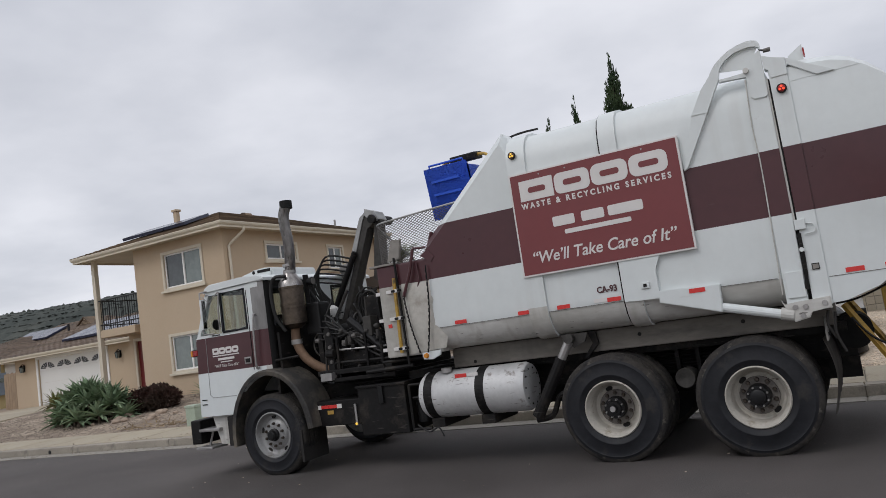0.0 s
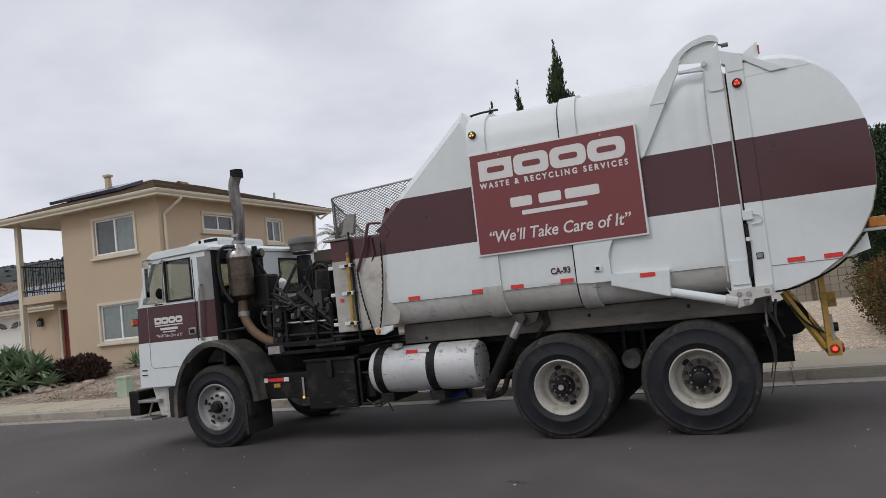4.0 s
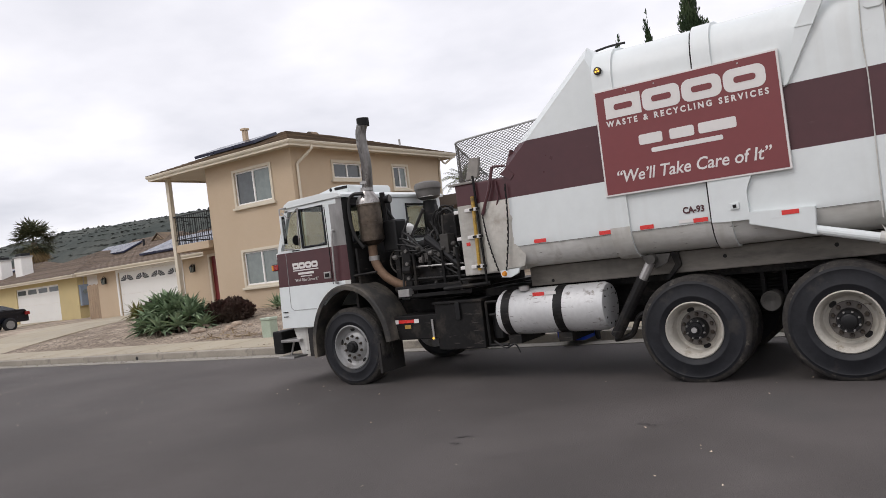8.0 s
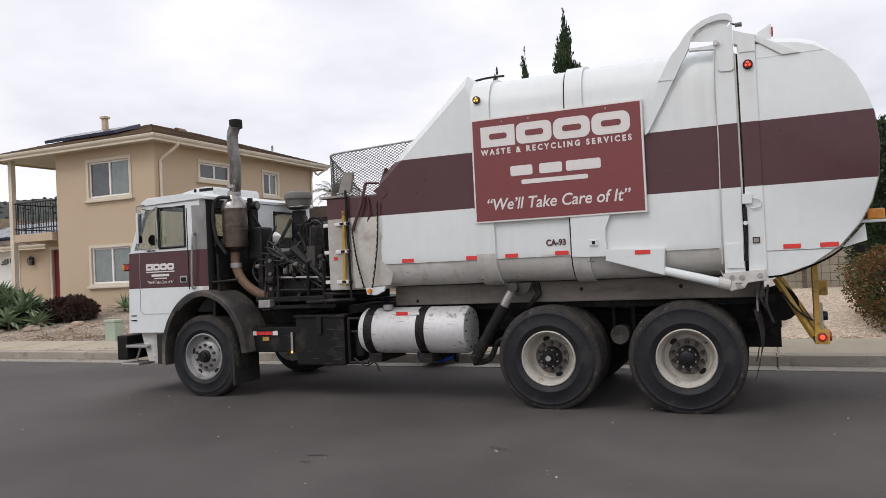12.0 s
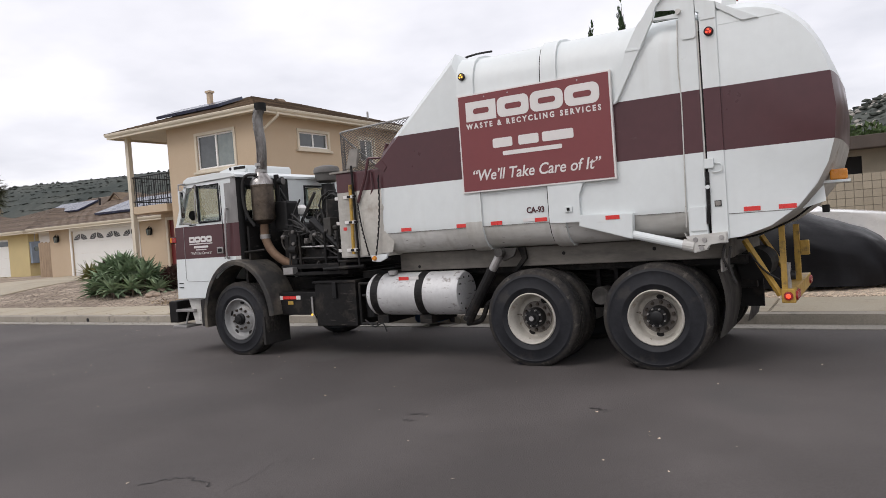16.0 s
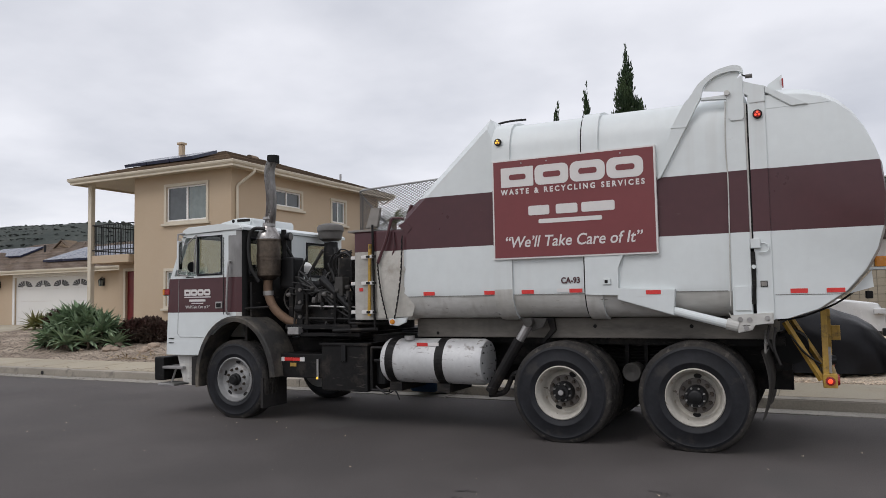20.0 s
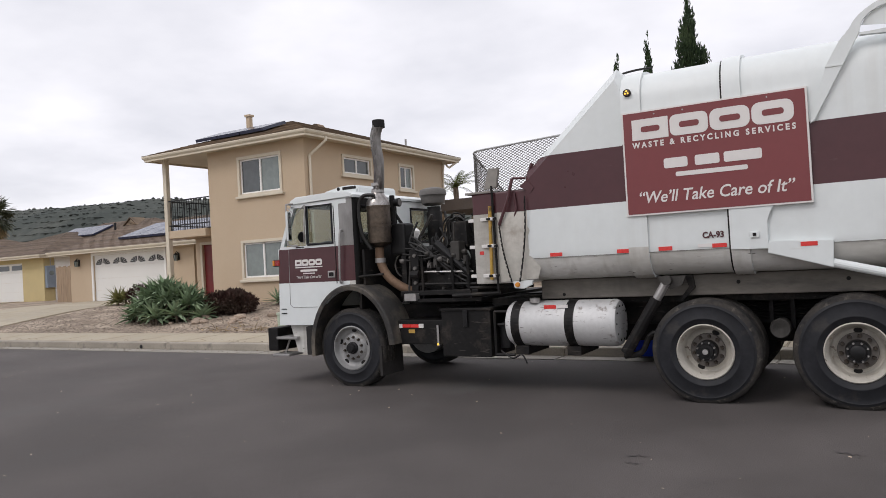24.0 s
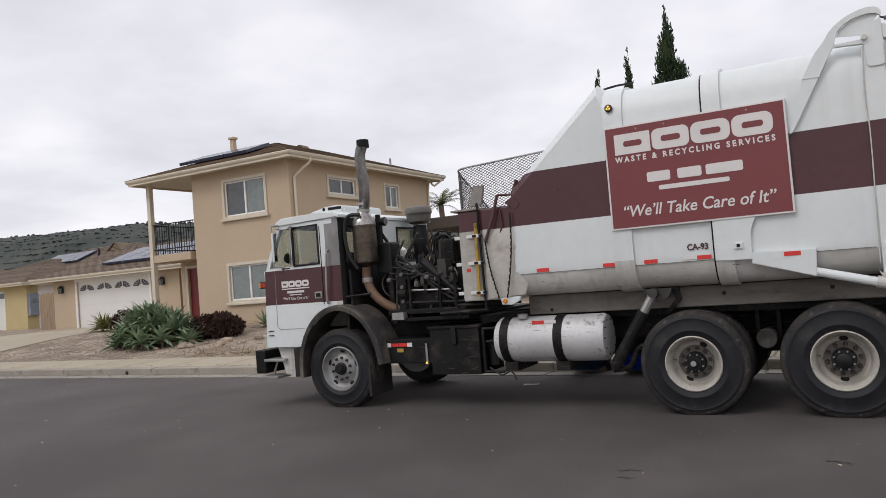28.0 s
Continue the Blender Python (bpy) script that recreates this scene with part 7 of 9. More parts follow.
for x, z, r in ((-4.51, 1.55, 0.165), (-3.97, 1.50, 0.195)):
    drum = part("pulley", lathe(B(), [(0.62, 0), (0.62, r * 0.82), (0.60, r * 0.86), (0.58, r), (0.70, r), (0.70, 0)], "y", (x, 0, z), 30), "t_black", truck, "", True)
    part("pulley_rim", tube(B(), [(x + r * math.cos(a), 0.575, z + r * math.sin(a)) for a in [k * math.pi / 16 for k in range(33)]], 0.010, 6), "grey_panel", drum)
part("expansion_tank", lathe(B(), [(1.89, 0), (1.89, 0.07), (1.92, 0.085), (2.0, 0.085), (2.03, 0.06), (2.05, 0.03), (2.05, 0)], "z", (-4.555, 0.9, 0), 18), "white", truck, "", True)
part("oil_tank", boxb(-3.92, -3.76, 0.44, 0.72, 1.40, 1.72, 0.02), "tank_grey", truck, "greasy grey hydraulic oil tank")
part("pump_panel", plate(B(), [(-4.05, 1.48), (-3.98, 1.50), (-3.94, 1.42), (-3.62, 1.40), (-3.58, 1.28), (-3.63, 1.16), (-4.07, 1.16)], "y", 0.34, 0.40, 0.008), "t_black", truck)
part("panel_disc", lathe(B(), [(-0.015, 0), (-0.015, 0.03), (0, 0.034), (0, 0)], "y", (-3.68, 0.34, 1.28), 12), "t_black", truck)
part("big_duct", tube(B(), [(-3.86, 0.3, 1.80), (-3.42, 0.3, 1.42)], 0.05, 10), "hub", truck)
part("junction_cabinet", boxb(-3.64, -3.52, 0.26, 0.42, 1.57, 1.81, 0.012), "tank_grey", truck)
part("valve_block", boxb(-3.72, -3.50, 0.45, 0.65, 1.74, 2.06, 0.015), "t_black", truck)
part("oil_filter", lathe(B(), [(1.50, 0), (1.50, 0.07), (1.72, 0.075), (1.74, 0.04), (1.74, 0)], "z", (-3.74, 0.48, 0), 14), "tank_grey", truck, "", True)
part("pipe_rail", tube(B(), [(-4.12, 0.28, 1.455), (-3.35, 0.28, 1.43)], 0.012, 6), "steel", truck)
part("pipe_rail", tube(B(), [(-4.20, 0.26, 1.30), (-3.30, 0.26, 1.28)], 0.02, 6), "t_black", truck)
part("cab_hose", tube(B(), bent([(-4.66, 0.16, 2.47), (-4.80, 0.12, 2.475), (-4.865, 0.10, 2.38), (-4.87, 0.09, 2.18), (-4.83, 0.10, 1.95), (-4.74, 0.14, 1.78)], 6), 0.024, 8), "hose", truck)
part("bay_shelf", boxb(-4.35, -3.25, 0.18, 0.75, 1.16, 1.22, 0.008), "t_black", truck)
for x in (-4.05, -3.62, -3.40):
    part("upright", tube(B(), [(x, 0.24, 1.1), (x, 0.24, 1.62)], 0.018, 6), "t_black", truck)
part("coupling", lathe(B(), [(-0.06, 0), (-0.06, 0.05), (0.06, 0.055), (0.06, 0)], "x", (-4.14, 0.22, 1.42), 12), "t_black", truck)
part("deck_plate", boxb(-4.3, -3.2, 0.15, 2.3, 1.08, 1.12), "t_black", truck)
part("grey_plate", boxb(-4.25, -4.08, 0.1, 0.2, 1.1, 1.19, 0.004), "steel", truck)
part("pump_drum", lathe(B(), [(-0.2, 0), (-0.2, 0.13), (0.2, 0.13), (0.2, 0)], "y", (-3.4, 0.8, 1.33), 18), "t_black", truck)
part("hand_rail", tube(B(), [(-3.55, 0.1, 1.15), (-2.9, 0.1, 1.17)], 0.025, 8), "t_black", truck)
part("hand_rail", tube(B(), [(-3.3, 0.1, 1.12), (-3.3, 0.1, 1.24), (-2.5, 0.1, 1.24)], 0.018, 8), "t_black", truck)
rng_ = random.Random(5)
for i in range(22):
    x0, z0 = rng_.uniform(-4.5, -3.85), rng_.uniform(1.2, 1.5)
    y0 = rng_.uniform(0.4, 1.1)
    x1, z1 = x0 + rng_.uniform(-0.1, 0.35), rng_.uniform(1.4, 1.75)
    m_ = ((x0 + x1) / 2 + rng_.uniform(-0.1, 0.15), y0 + rng_.uniform(-0.12, 0.1), max(z0, z1) + rng_.uniform(0.03, 0.2))
    part("hose", tube(B(), bent([(x0, y0, z0), m_, (x1, y0 + 0.1, z1), (x1 + 0.12, y0 + 0.15, z1 - rng_.uniform(0.2, 0.5))], 5), rng_.choice((0.012, 0.016, 0.02)), 6), "hose", truck)
for i in range(14):
    x0 = rng_.uniform(-4.45, -3.4)
    part("bracket", boxb(x0, x0 + rng_.uniform(0.04, 0.12), 0.3 + rng_.uniform(0, 0.3), 0.65 + rng_.uniform(0, 0.2), 1.1 + rng_.uniform(0, 0.1), 1.25 + rng_.uniform(0.05, 0.5), 0.005), rng_.choice(["t_black", "t_black", "tank_grey"]), truck)
for k, (cx_, cz_, rr_) in enumerate(((-3.70, 2.0, 0.115), (-3.72, 1.95, 0.15), (-3.66, 2.02, 0.085), (-3.74, 1.97, 0.13), (-3.63, 1.97, 0.12))):
    part("hose_loop", tube(B(), bent([(cx_ - 0.02, 0.58 - 0.03 * k, 1.6)] + [(cx_ + rr_ * math.cos(a), 0.58 - 0.03 * k, cz_ + 1.25 * rr_ * math.sin(a)) for a in [math.pi * (1.25 - j / 6) for j in range(9)]] + [(cx_ + 0.14, 0.55, 1.7)], 3), 0.011, 6), "hose", truck)
for k in range(5):
    part("hose_run", tube(B(), bent([(-3.86 + 0.04 * k, 0.5, 1.45), (-3.84 + 0.03 * k, 0.5, 1.80), (-3.70 + 0.02 * k, 0.5, 2.08 - 0.04 * k), (-3.54, 0.48, 1.96 - 0.06 * k)], 5), 0.010, 6), "hose", truck)

for k, (x0, z0, x1, z1, y_) in enumerate(((-4.30, 1.2, -4.24, 1.75, 0.3), (-4.18, 1.2, -4.18, 1.62, 0.28), (-3.98, 1.5, -3.72, 2.15, 0.5), (-3.66, 1.4, -3.62, 2.05, 0.35), (-4.02, 1.25, -3.5, 1.25, 0.3), (-4.1, 1.6, -3.6, 1.85, 0.46))):
    part("pipe", tube(B(), [(x0, y_, z0), (x1, y_, z1)], 0.014, 6), "t_black" if k % 3 else "tank_grey", truck)
for k in range(10):
    # looped hydraulic hoses in front of the hopper
    c_, q_ = Vector((-3.68 + 0.02 * k, 0.48 + 0.02 * k, 1.98 + 0.05 * math.sin(k * 1.7))), 0.10 + 0.012 * (k % 4)
    part("hose_loop", tube(B(), [(c_.x + q_ * math.cos(t_), c_.y + 0.03 * math.sin(t_ * 2 + k), c_.z + q_ * 1.25 * math.sin(t_)) for t_ in [j * math.pi / 9 + k * 0.35 for j in range(15)]], 0.011, 6), "hose", truck)
for k in range(5):
    part("cross_pipe", tube(B(), bent([(-4.42 + 0.05 * k, 0.30, 1.62 + 0.07 * k), (-4.1, 0.27, 1.60 + 0.06 * k), (-3.7, 0.29, 1.66 - 0.05 * k), (-3.4, 0.30, 1.52 - 0.06 * k)], 5), 0.012, 6), "hose", truck)
for k, x in enumerate((-4.36, -4.22, -3.98, -3.80, -3.60, -3.45)):
    part("fitting", lathe(B(), [(-0.03, 0), (-0.03, 0.022), (-0.01, 0.03), (0.02, 0.03), (0.03, 0.018), (0.03, 0)], "x", (x, 0.27, 1.60 + 0.04 * (k % 3)), 8), "tank_grey" if k % 3 else "cap_grey", truck)

# bundles of hose that drop to the valves
rc_ = random.Random(31)
for k in range(9):
    x0_, x1_ = rc_.uniform(-4.36, -3.72), rc_.uniform(-4.30, -3.45)
    z1_ = rc_.uniform(1.20, 1.62)
    y_ = rc_.uniform(0.30, 0.62)
    part("hose_drop", tube(B(), bent([(x0_, y_ + 0.1, rc_.uniform(1.85, 2.22)), (x0_ + rc_.uniform(-0.10, 0.16), y_, rc_.uniform(1.75, 1.95)), ((x0_ + x1_) / 2 + rc_.uniform(-0.08, 0.08), y_ - 0.04, (1.8 + z1_) / 2), (x1_, y_ + 0.02, z1_)], 5), rc_.choice((0.009, 0.012, 0.015)), 6), rc_.choice(("hose", "hose", "hose", "hose_grey")), truck)
for k in range(12):
    x_, z_ = rc_.uniform(-4.40, -3.45), rc_.uniform(1.18, 1.62)
    w_ = rc_.uniform(0.03, 0.07)
    part("valve", box(boxb(x_, x_ + w_, 0.27, 0.36, z_, z_ + rc_.uniform(0.05, 0.14), 0.006), x_ + w_ * 0.25, x_ + w_ * 0.75, 0.25, 0.27, z_ + 0.01, z_ + 0.04, 0.003), rc_.choice(("t_black", "t_black", "cap_grey", "tank_grey")), truck)
part("link_plate", plate(B(), [(-4.24, 1.72), (-4.16, 1.75), (-4.10, 1.60), (-4.12, 1.22), (-4.22, 1.22), (-4.20, 1.55)], "y", 0.24, 0.28, 0.006), "t_black", truck)
for z_ in (1.66, 1.50, 1.32):
    part("link_pin", lathe(B(), [(-0.02, 0), (-0.02, 0.022), (0, 0.026), (0, 0)], "y", (-4.155, 0.24, z_), 10), "cap_grey", truck)

# ---- the lifting arm: pivots on the far side of the hopper ----
arm = new("lift_arm"); arm.parent = truck
tagged(arm, "white and black hydraulic lifting arm")
part("boom", plate(B(), [(-0.10, -0.25), (0.06, -0.25), (0.075, 0.6), (0.085, 1.20), (0.20, 1.30), (0.16, 1.44), (0.02, 1.44), (-0.07, 1.30), (-0.085, 0.6)], "y", -0.09, 0.09, 0.012), "tank_grey", arm)
part("boom_plate", plate(B(), [(-0.10, -0.1), (-0.02, -0.1), (-0.01, 0.6), (0.0, 1.28), (0.02, 1.42), (-0.06, 1.31), (-0.085, 0.6)], "y", -0.105, -0.09, 0.004), "grey_white", arm)
part("boom_head", plate(B(), [(0.00, 1.445), (0.16, 1.445), (0.25, 1.36), (0.19, 1.28), (0.10, 1.33), (0.02, 1.36)], "y", -0.12, 0.12, 0.01), "grey_white", arm)
part("knuckle", tube(B(), [(0.17, -0.16, 1.34), (0.17, 0.30, 1.34)], 0.06, 12), "t_black", arm)
part("forearm", plate(B(), [(0.14, 1.41), (0.24, 1.37), (0.46, 0.74), (0.42, 0.55), (0.33, 0.56), (0.32, 0.70)], "y", -0.07, 0.07, 0.01), "tank_grey", arm)
part("arm_ram", tube(B(), [(-0.16, -0.14, -0.1), (0.00, -0.14, 0.85)], 0.04, 10), "t_black", arm)
for k in range(7):
    part("arm_hose", tube(B(), bent([(-0.05, -0.14, 0.75 - 0.06 * k), (-0.35 - 0.03 * k, -0.3, 0.7 - 0.07 * k), (-0.42 + 0.03 * k, -0.25, 0.3 - 0.05 * k), (-0.2, -0.15, 0.1 - 0.03 * k)], 5), 0.014, 6), "hose", arm)

# the gripper that holds a bin: its own piece, at the bin's place
grip = new("gripper"); grip.parent = truck
tagged(grip, "yellow and black bin gripper")
for sx in (-1, 1):
    part("finger", tube(B(), bent([(sx * 0.1, 0.40, 0.30), (sx * 0.34, 0.36, 0.34), (sx * 0.38, 0.1, 0.38), (sx * 0.35, -0.2, 0.42), (sx * 0.2, -0.34, 0.45)], 5), 0.022, 8), "yellow", grip)
part("mount", boxb(-0.2, 0.2, 0.34, 0.44, 0.16, 0.40, 0.02), "t_black", grip)

# ---- plants ----
def leaf_cloud(rs, blobs, n, size, aspect=0.45, droop=0.0, shell=0.55, up=0.3, out=1.0, loose=0.7):
    """Many small bent leaves spread through blobs (centre, radii); thicker towards each blob's outside, with gaps."""
    V, F = [], []
    w = np.array([b[1][0] * b[1][1] * b[1][2] for b in blobs]) ** 0.67
    w = w / w.sum()
    which = rs.choice(len(blobs), n, p=w)
    for i in range(n):
        c, r = blobs[which[i]]
        d = rs.normal(size=3)
        d /= np.linalg.norm(d)
        k = shell + (1 - shell) * rs.random() ** 0.6
        lump = 1 + 0.28 * noise.noise((d[0] * 2.2 + c[0], d[1] * 2.2 + c[1], d[2] * 2.2 + c[2]))
        p = np.array(c) + d * np.array(r) * k * lump
        a = d * out + rs.normal(size=3) * loose + np.array((0, 0, up - droop))
        a /= np.linalg.norm(a)
        b = np.cross(a, rs.normal(size=3))
        b /= np.linalg.norm(b) + 1e-9
        s = size * (0.6 + 0.8 * rs.random())
        h = np.cross(a, b) * s * 0.12
        j = len(V)
        V += [tuple(p), tuple(p + a * s * 0.5 + b * s * aspect * 0.5 + h), tuple(p + a * s), tuple(p + a * s * 0.5 - b * s * aspect * 0.5 + h)]
        F += [(j, j + 1, j + 2, j + 3)]
    return V, F


def bush(name, label, blobs, n, size, material, seed, stems=True, category="bush", aspect=0.45, at=(0, 0, 0), group=""):
    ob = thing(name, label, category, at, 0, group)
    V, F = leaf_cloud(np.random.RandomState(seed), blobs, n, size, aspect)
    mesh_part("foliage", V, F, material, ob)
    if stems:
        for i, (c, r) in enumerate(blobs[:8]):
            part("stem", tube(B(), [(c[0] * 0.6, c[1] * 0.6, -0.1), (c[0], c[1], c[2])], [0.03, 0.012], 6), "bark", ob)
    return ob


def blade(V, F, base, direction, length, width, bend, thick=0.1, n=5):
    """One tapering, folded leaf that bends over along its length."""
    d = Vector(direction).normalized()
    side = d.cross(Vector((0, 0, 1)))
    side = side.normalized() if side.length > 1e-4 else Vector((1, 0, 0))
    p = Vector(base)
    j = len(V)
    for i in range(n + 1):
        t = i / n
        w = width * (0.75 + 0.5 * math.sin(math.pi * min(t * 1.2, 1))) * (1 - t ** 2.2) * 0.5
        nrm = side.cross(d).normalized()
        V += [tuple(p - side * w + nrm * w * thick * 5), tuple(p), tuple(p + side * w + nrm * w * thick * 5)]
        if i:
            a = j + (i - 1) * 3
            F += [(a, a + 1, a + 4, a + 3), (a + 1, a + 2, a + 5, a + 4)]
        d = (d + Vector((0, 0, -bend / n))).normalized()
        p = p + d * (length / n)


def rosette(rng, at, n, length, width, bend=0.5):
    V, F = [], []
    for i in range(n):
        az = i * 2.39996 + rng.uniform(-0.2, 0.2)
        el = radians(-6 + 86 * (i / n) + rng.uniform(-8, 8))
        d = (math.cos(az) * math.cos(el), math.sin(az) * math.cos(el), math.sin(el))
        blade(V, F, (at[0] + 0.04 * math.cos(az), at[1] + 0.04 * math.sin(az), at[2]), d, length * rng.uniform(0.8, 1.1), width * rng.uniform(0.85, 1.15), bend * rng.uniform(0.5, 1.3))
    return V, F


def agave(name, label, at, heads, material, seed, n=42, length=0.75, width=0.11, bend=0.45):
    ob = thing(name, label, "agave", at)
    rng = random.Random(seed)
    for (x, y, z, s) in heads:
        V, F = rosette(rng, (x, y, z), n, length * s, width * s, bend)
        mesh_part("rosette", V, F, material, ob)
        part("stem", tube(B(), [(x, y, -0.1), (x, y, z + 0.05)], 0.035, 6), "bark", ob)
    return ob


heads = []
for k in range(26):
    a_, r_ = k * 2.39996, (k / 26) ** 0.55
    x_, y_ = 1.35 * r_ * math.cos(a_), 0.75 * r_ * math.sin(a_)
    heads.append((x_, y_, -0.06 + 0.78 * (1 - r_ ** 2) + (0.06 if k % 3 else -0.04), 0.85 + 0.25 * ((k * 7) % 5) / 5))
agave("agave_plant", "large clump of green foxtail agave beside the driveway", (-17.75, 6.6, ground_z(-17.75, 6.6)), heads, "agave", 3, 34, 0.66, 0.16, 0.55)
bush("low_bush", "low maroon-leaved shrub beside the agave", [((-0.35, 0, 0.3), (0.45, 0.45, 0.32)), ((0.3, 0.05, 0.28), (0.5, 0.45, 0.3)), ((0.0, 0.2, 0.42), (0.4, 0.4, 0.25))], 6500, 0.085, "leaf_maroon", 11, at=(-16.15, 7.35, ground_z(-16.15, 7.35)))
agave("small_agave", "small yellow-green agave at the drive's edge", (-24.55, 9.9, ground_z(-24.55, 9.9)), [(0, 0, 0.15, 1.1), (-0.35, 0.2, 0.1, 0.8), (0.3, 0.1, 0.2, 0.9)], "leaf_yellow", 5, 34, 0.6, 0.08)
bush("low_bush", "low brownish shrub between agave and drive", [((0, 0, 0.35), (0.45, 0.4, 0.35)), ((0.5, 0.1, 0.3), (0.4, 0.35, 0.3))], 2400, 0.08, "leaf_maroon", 12, at=(-23.6, 10.1, ground_z(-23.6, 10.1)))
agave("small_agave", "spiky green plant beside the house wall", (-15.75, 8.9, ground_z(-15.75, 8.9)), [(0, 0, 0.1, 0.9), (0.35, -0.1, 0.1, 0.8)], "agave", 6, 30, 0.6, 0.06, 0.25)
agave("blue_agave", "big blue-grey agave in a dark soil bed", (-44.5, 5.6, 0.3), [(0, 0, 0.3, 1.0)], "agave_blue", 7, 46, 1.55, 0.24, 0.2)
agave("blue_agave", "big blue-grey agave in a dark soil bed", (-37.2, 5.9, 0.3), [(0, 0, 0.3, 1.0), (-1.3, 1.0, 0.3, 0.9)], "agave_blue", 8, 46, 1.5, 0.24, 0.2)
agave("blue_agave", "big blue-grey agave in a dark soil bed", (-41.0, 6.6, 0.35), [(0, 0, 0.4, 0.9)], "agave_blue", 9, 46, 1.45, 0.22, 0.2)
agave("spiky_flax", "bronze-red spiky flax between the agaves", (-42.6, 7.4, 0.4), [(0, 0, 0.3, 1.0)], "leaf_red", 10, 50, 1.5, 0.09, 0.5)
bush("low_bush", "low green shrubs in the far garden bed", [((-2, 0, 0.5), (1.3, 1, 0.7)), ((0.5, 0.5, 0.6), (1.4, 1, 0.9)), ((3, 0.3, 0.4), (1.2, 1, 0.6))], 2200, 0.16, "leaf_mid", 12, at=(-54, 6.5, 0.4))
hedge_blobs = [((x, y, 0.60 + 0.10 * math.sin(x * 2.1)), (0.68, 0.66, 0.60)) for x in (0.35, 0.95, 1.7, 2.4, 3.1, 3.8) for y in (0.0, 0.8, 1.5)]
hedge_blobs += [((x, -0.25, 0.30), (0.55, 0.45, 0.34)) for x in (0.35, 1.0, 1.7, 2.4, 3.1, 3.8)]
hedge = bush("hedge", "rounded bronze and green hedge with white blossom", hedge_blobs, 52000, 0.046, "leaf_red", 21, at=(2.95, 5.6, 0.2), aspect=0.6, stems=False)
Vg, Fg = leaf_cloud(np.random.RandomState(22), hedge_blobs, 30000, 0.044, 0.6)
mesh_part("green_foliage", Vg, Fg, "leaf_hedge", hedge)
Vg, Fg = leaf_cloud(np.random.RandomState(24), [((x, y, 0.55), (0.55, 0.52, 0.45)) for x in (0.35, 1.1, 1.9, 2.7, 3.5) for y in (0.0, 0.8, 1.5)], 9000, 0.07, 0.7, shell=0.2)
mesh_part("inner_foliage", Vg, Fg, "leaf_dark", hedge)
Vf, Ff = leaf_cloud(np.random.RandomState(23), [((0.7, -0.28, 0.66), (0.62, 0.42, 0.40)), ((0.95, -0.5, 0.42), (0.45, 0.3, 0.3)), ((1.9, -0.4, 0.55), (0.5, 0.4, 0.4))], 900, 0.026, 0.95, shell=0.97)
mesh_part("blossom", Vf, Ff, "flower", hedge)
shrub_blobs = [((0.0, 0, 0.9), (0.95, 0.95, 0.9)), ((0.1, 0, 1.9), (0.95, 0.9, 0.95)), ((-0.1, 0, 2.7), (0.75, 0.75, 0.75)), ((-0.2, 0, 3.25), (0.5, 0.5, 0.55)), ((0.35, 0, 2.9), (0.45, 0.5, 0.55)), ((-0.5, -0.1, 1.4), (0.6, 0.6, 0.8)), ((0.6, 0, 1.5), (0.6, 0.6, 0.9))]
shrub = bush("tall_shrub", "tall dark evergreen shrub behind the hedge", shrub_blobs, 26000, 0.085, "leaf_dark", 31, at=(4.12, 10.8, 0.35), category="shrub")
V, F = [], []
rg = random.Random(4)
for i in range(160):
    a = rg.uniform(0, 6.28); r = rg.uniform(0, 1) ** 0.5
    blade(V, F, (-13.7 + r * 1.3 * math.cos(a), 5.35 + r * 0.45 * math.sin(a), ground_z(-13.7, 5.35) - 0.02), (rg.uniform(-1, 1), rg.uniform(-1, 1), 0.6), rg.uniform(0.15, 0.35), 0.02, 0.9, n=3)
tagged(mesh_part("dry_grass", V, F, "dry"), "mat of dry brown grass at the pavement", "grass", "", "stuff")
# weeds in the near kerb joint
V, F = [], []
for i in range(1400):
    x = rg.choice([rg.uniform(-20, -3), rg.uniform(-9, -4.5), rg.uniform(-4.2, -3.5)])
    if noise.noise((x * 0.9, 3, 1)) < -0.18:
        continue
    blade(V, F, (x, -6.448 + rg.gauss(0, 0.022), 0.14), (rg.uniform(-1, 1), rg.uniform(-1, 1), rg.uniform(0.2, 0.9)), rg.uniform(0.03, 0.09), 0.014, 0.6, n=2)
for i in range(120):
    blade(V, F, (-2.95 + rg.gauss(0, 0.3), -6.0 + rg.gauss(0, 0.10), 0.0), (rg.uniform(-1, 1), rg.uniform(-1, 1), rg.uniform(0.3, 0.9)), rg.uniform(0.04, 0.10), 0.016, 0.6, n=2)
tagged(mesh_part("weeds", V, F, "leaf_mid"), "small weeds growing in the kerb joint", "weeds", "", "stuff")


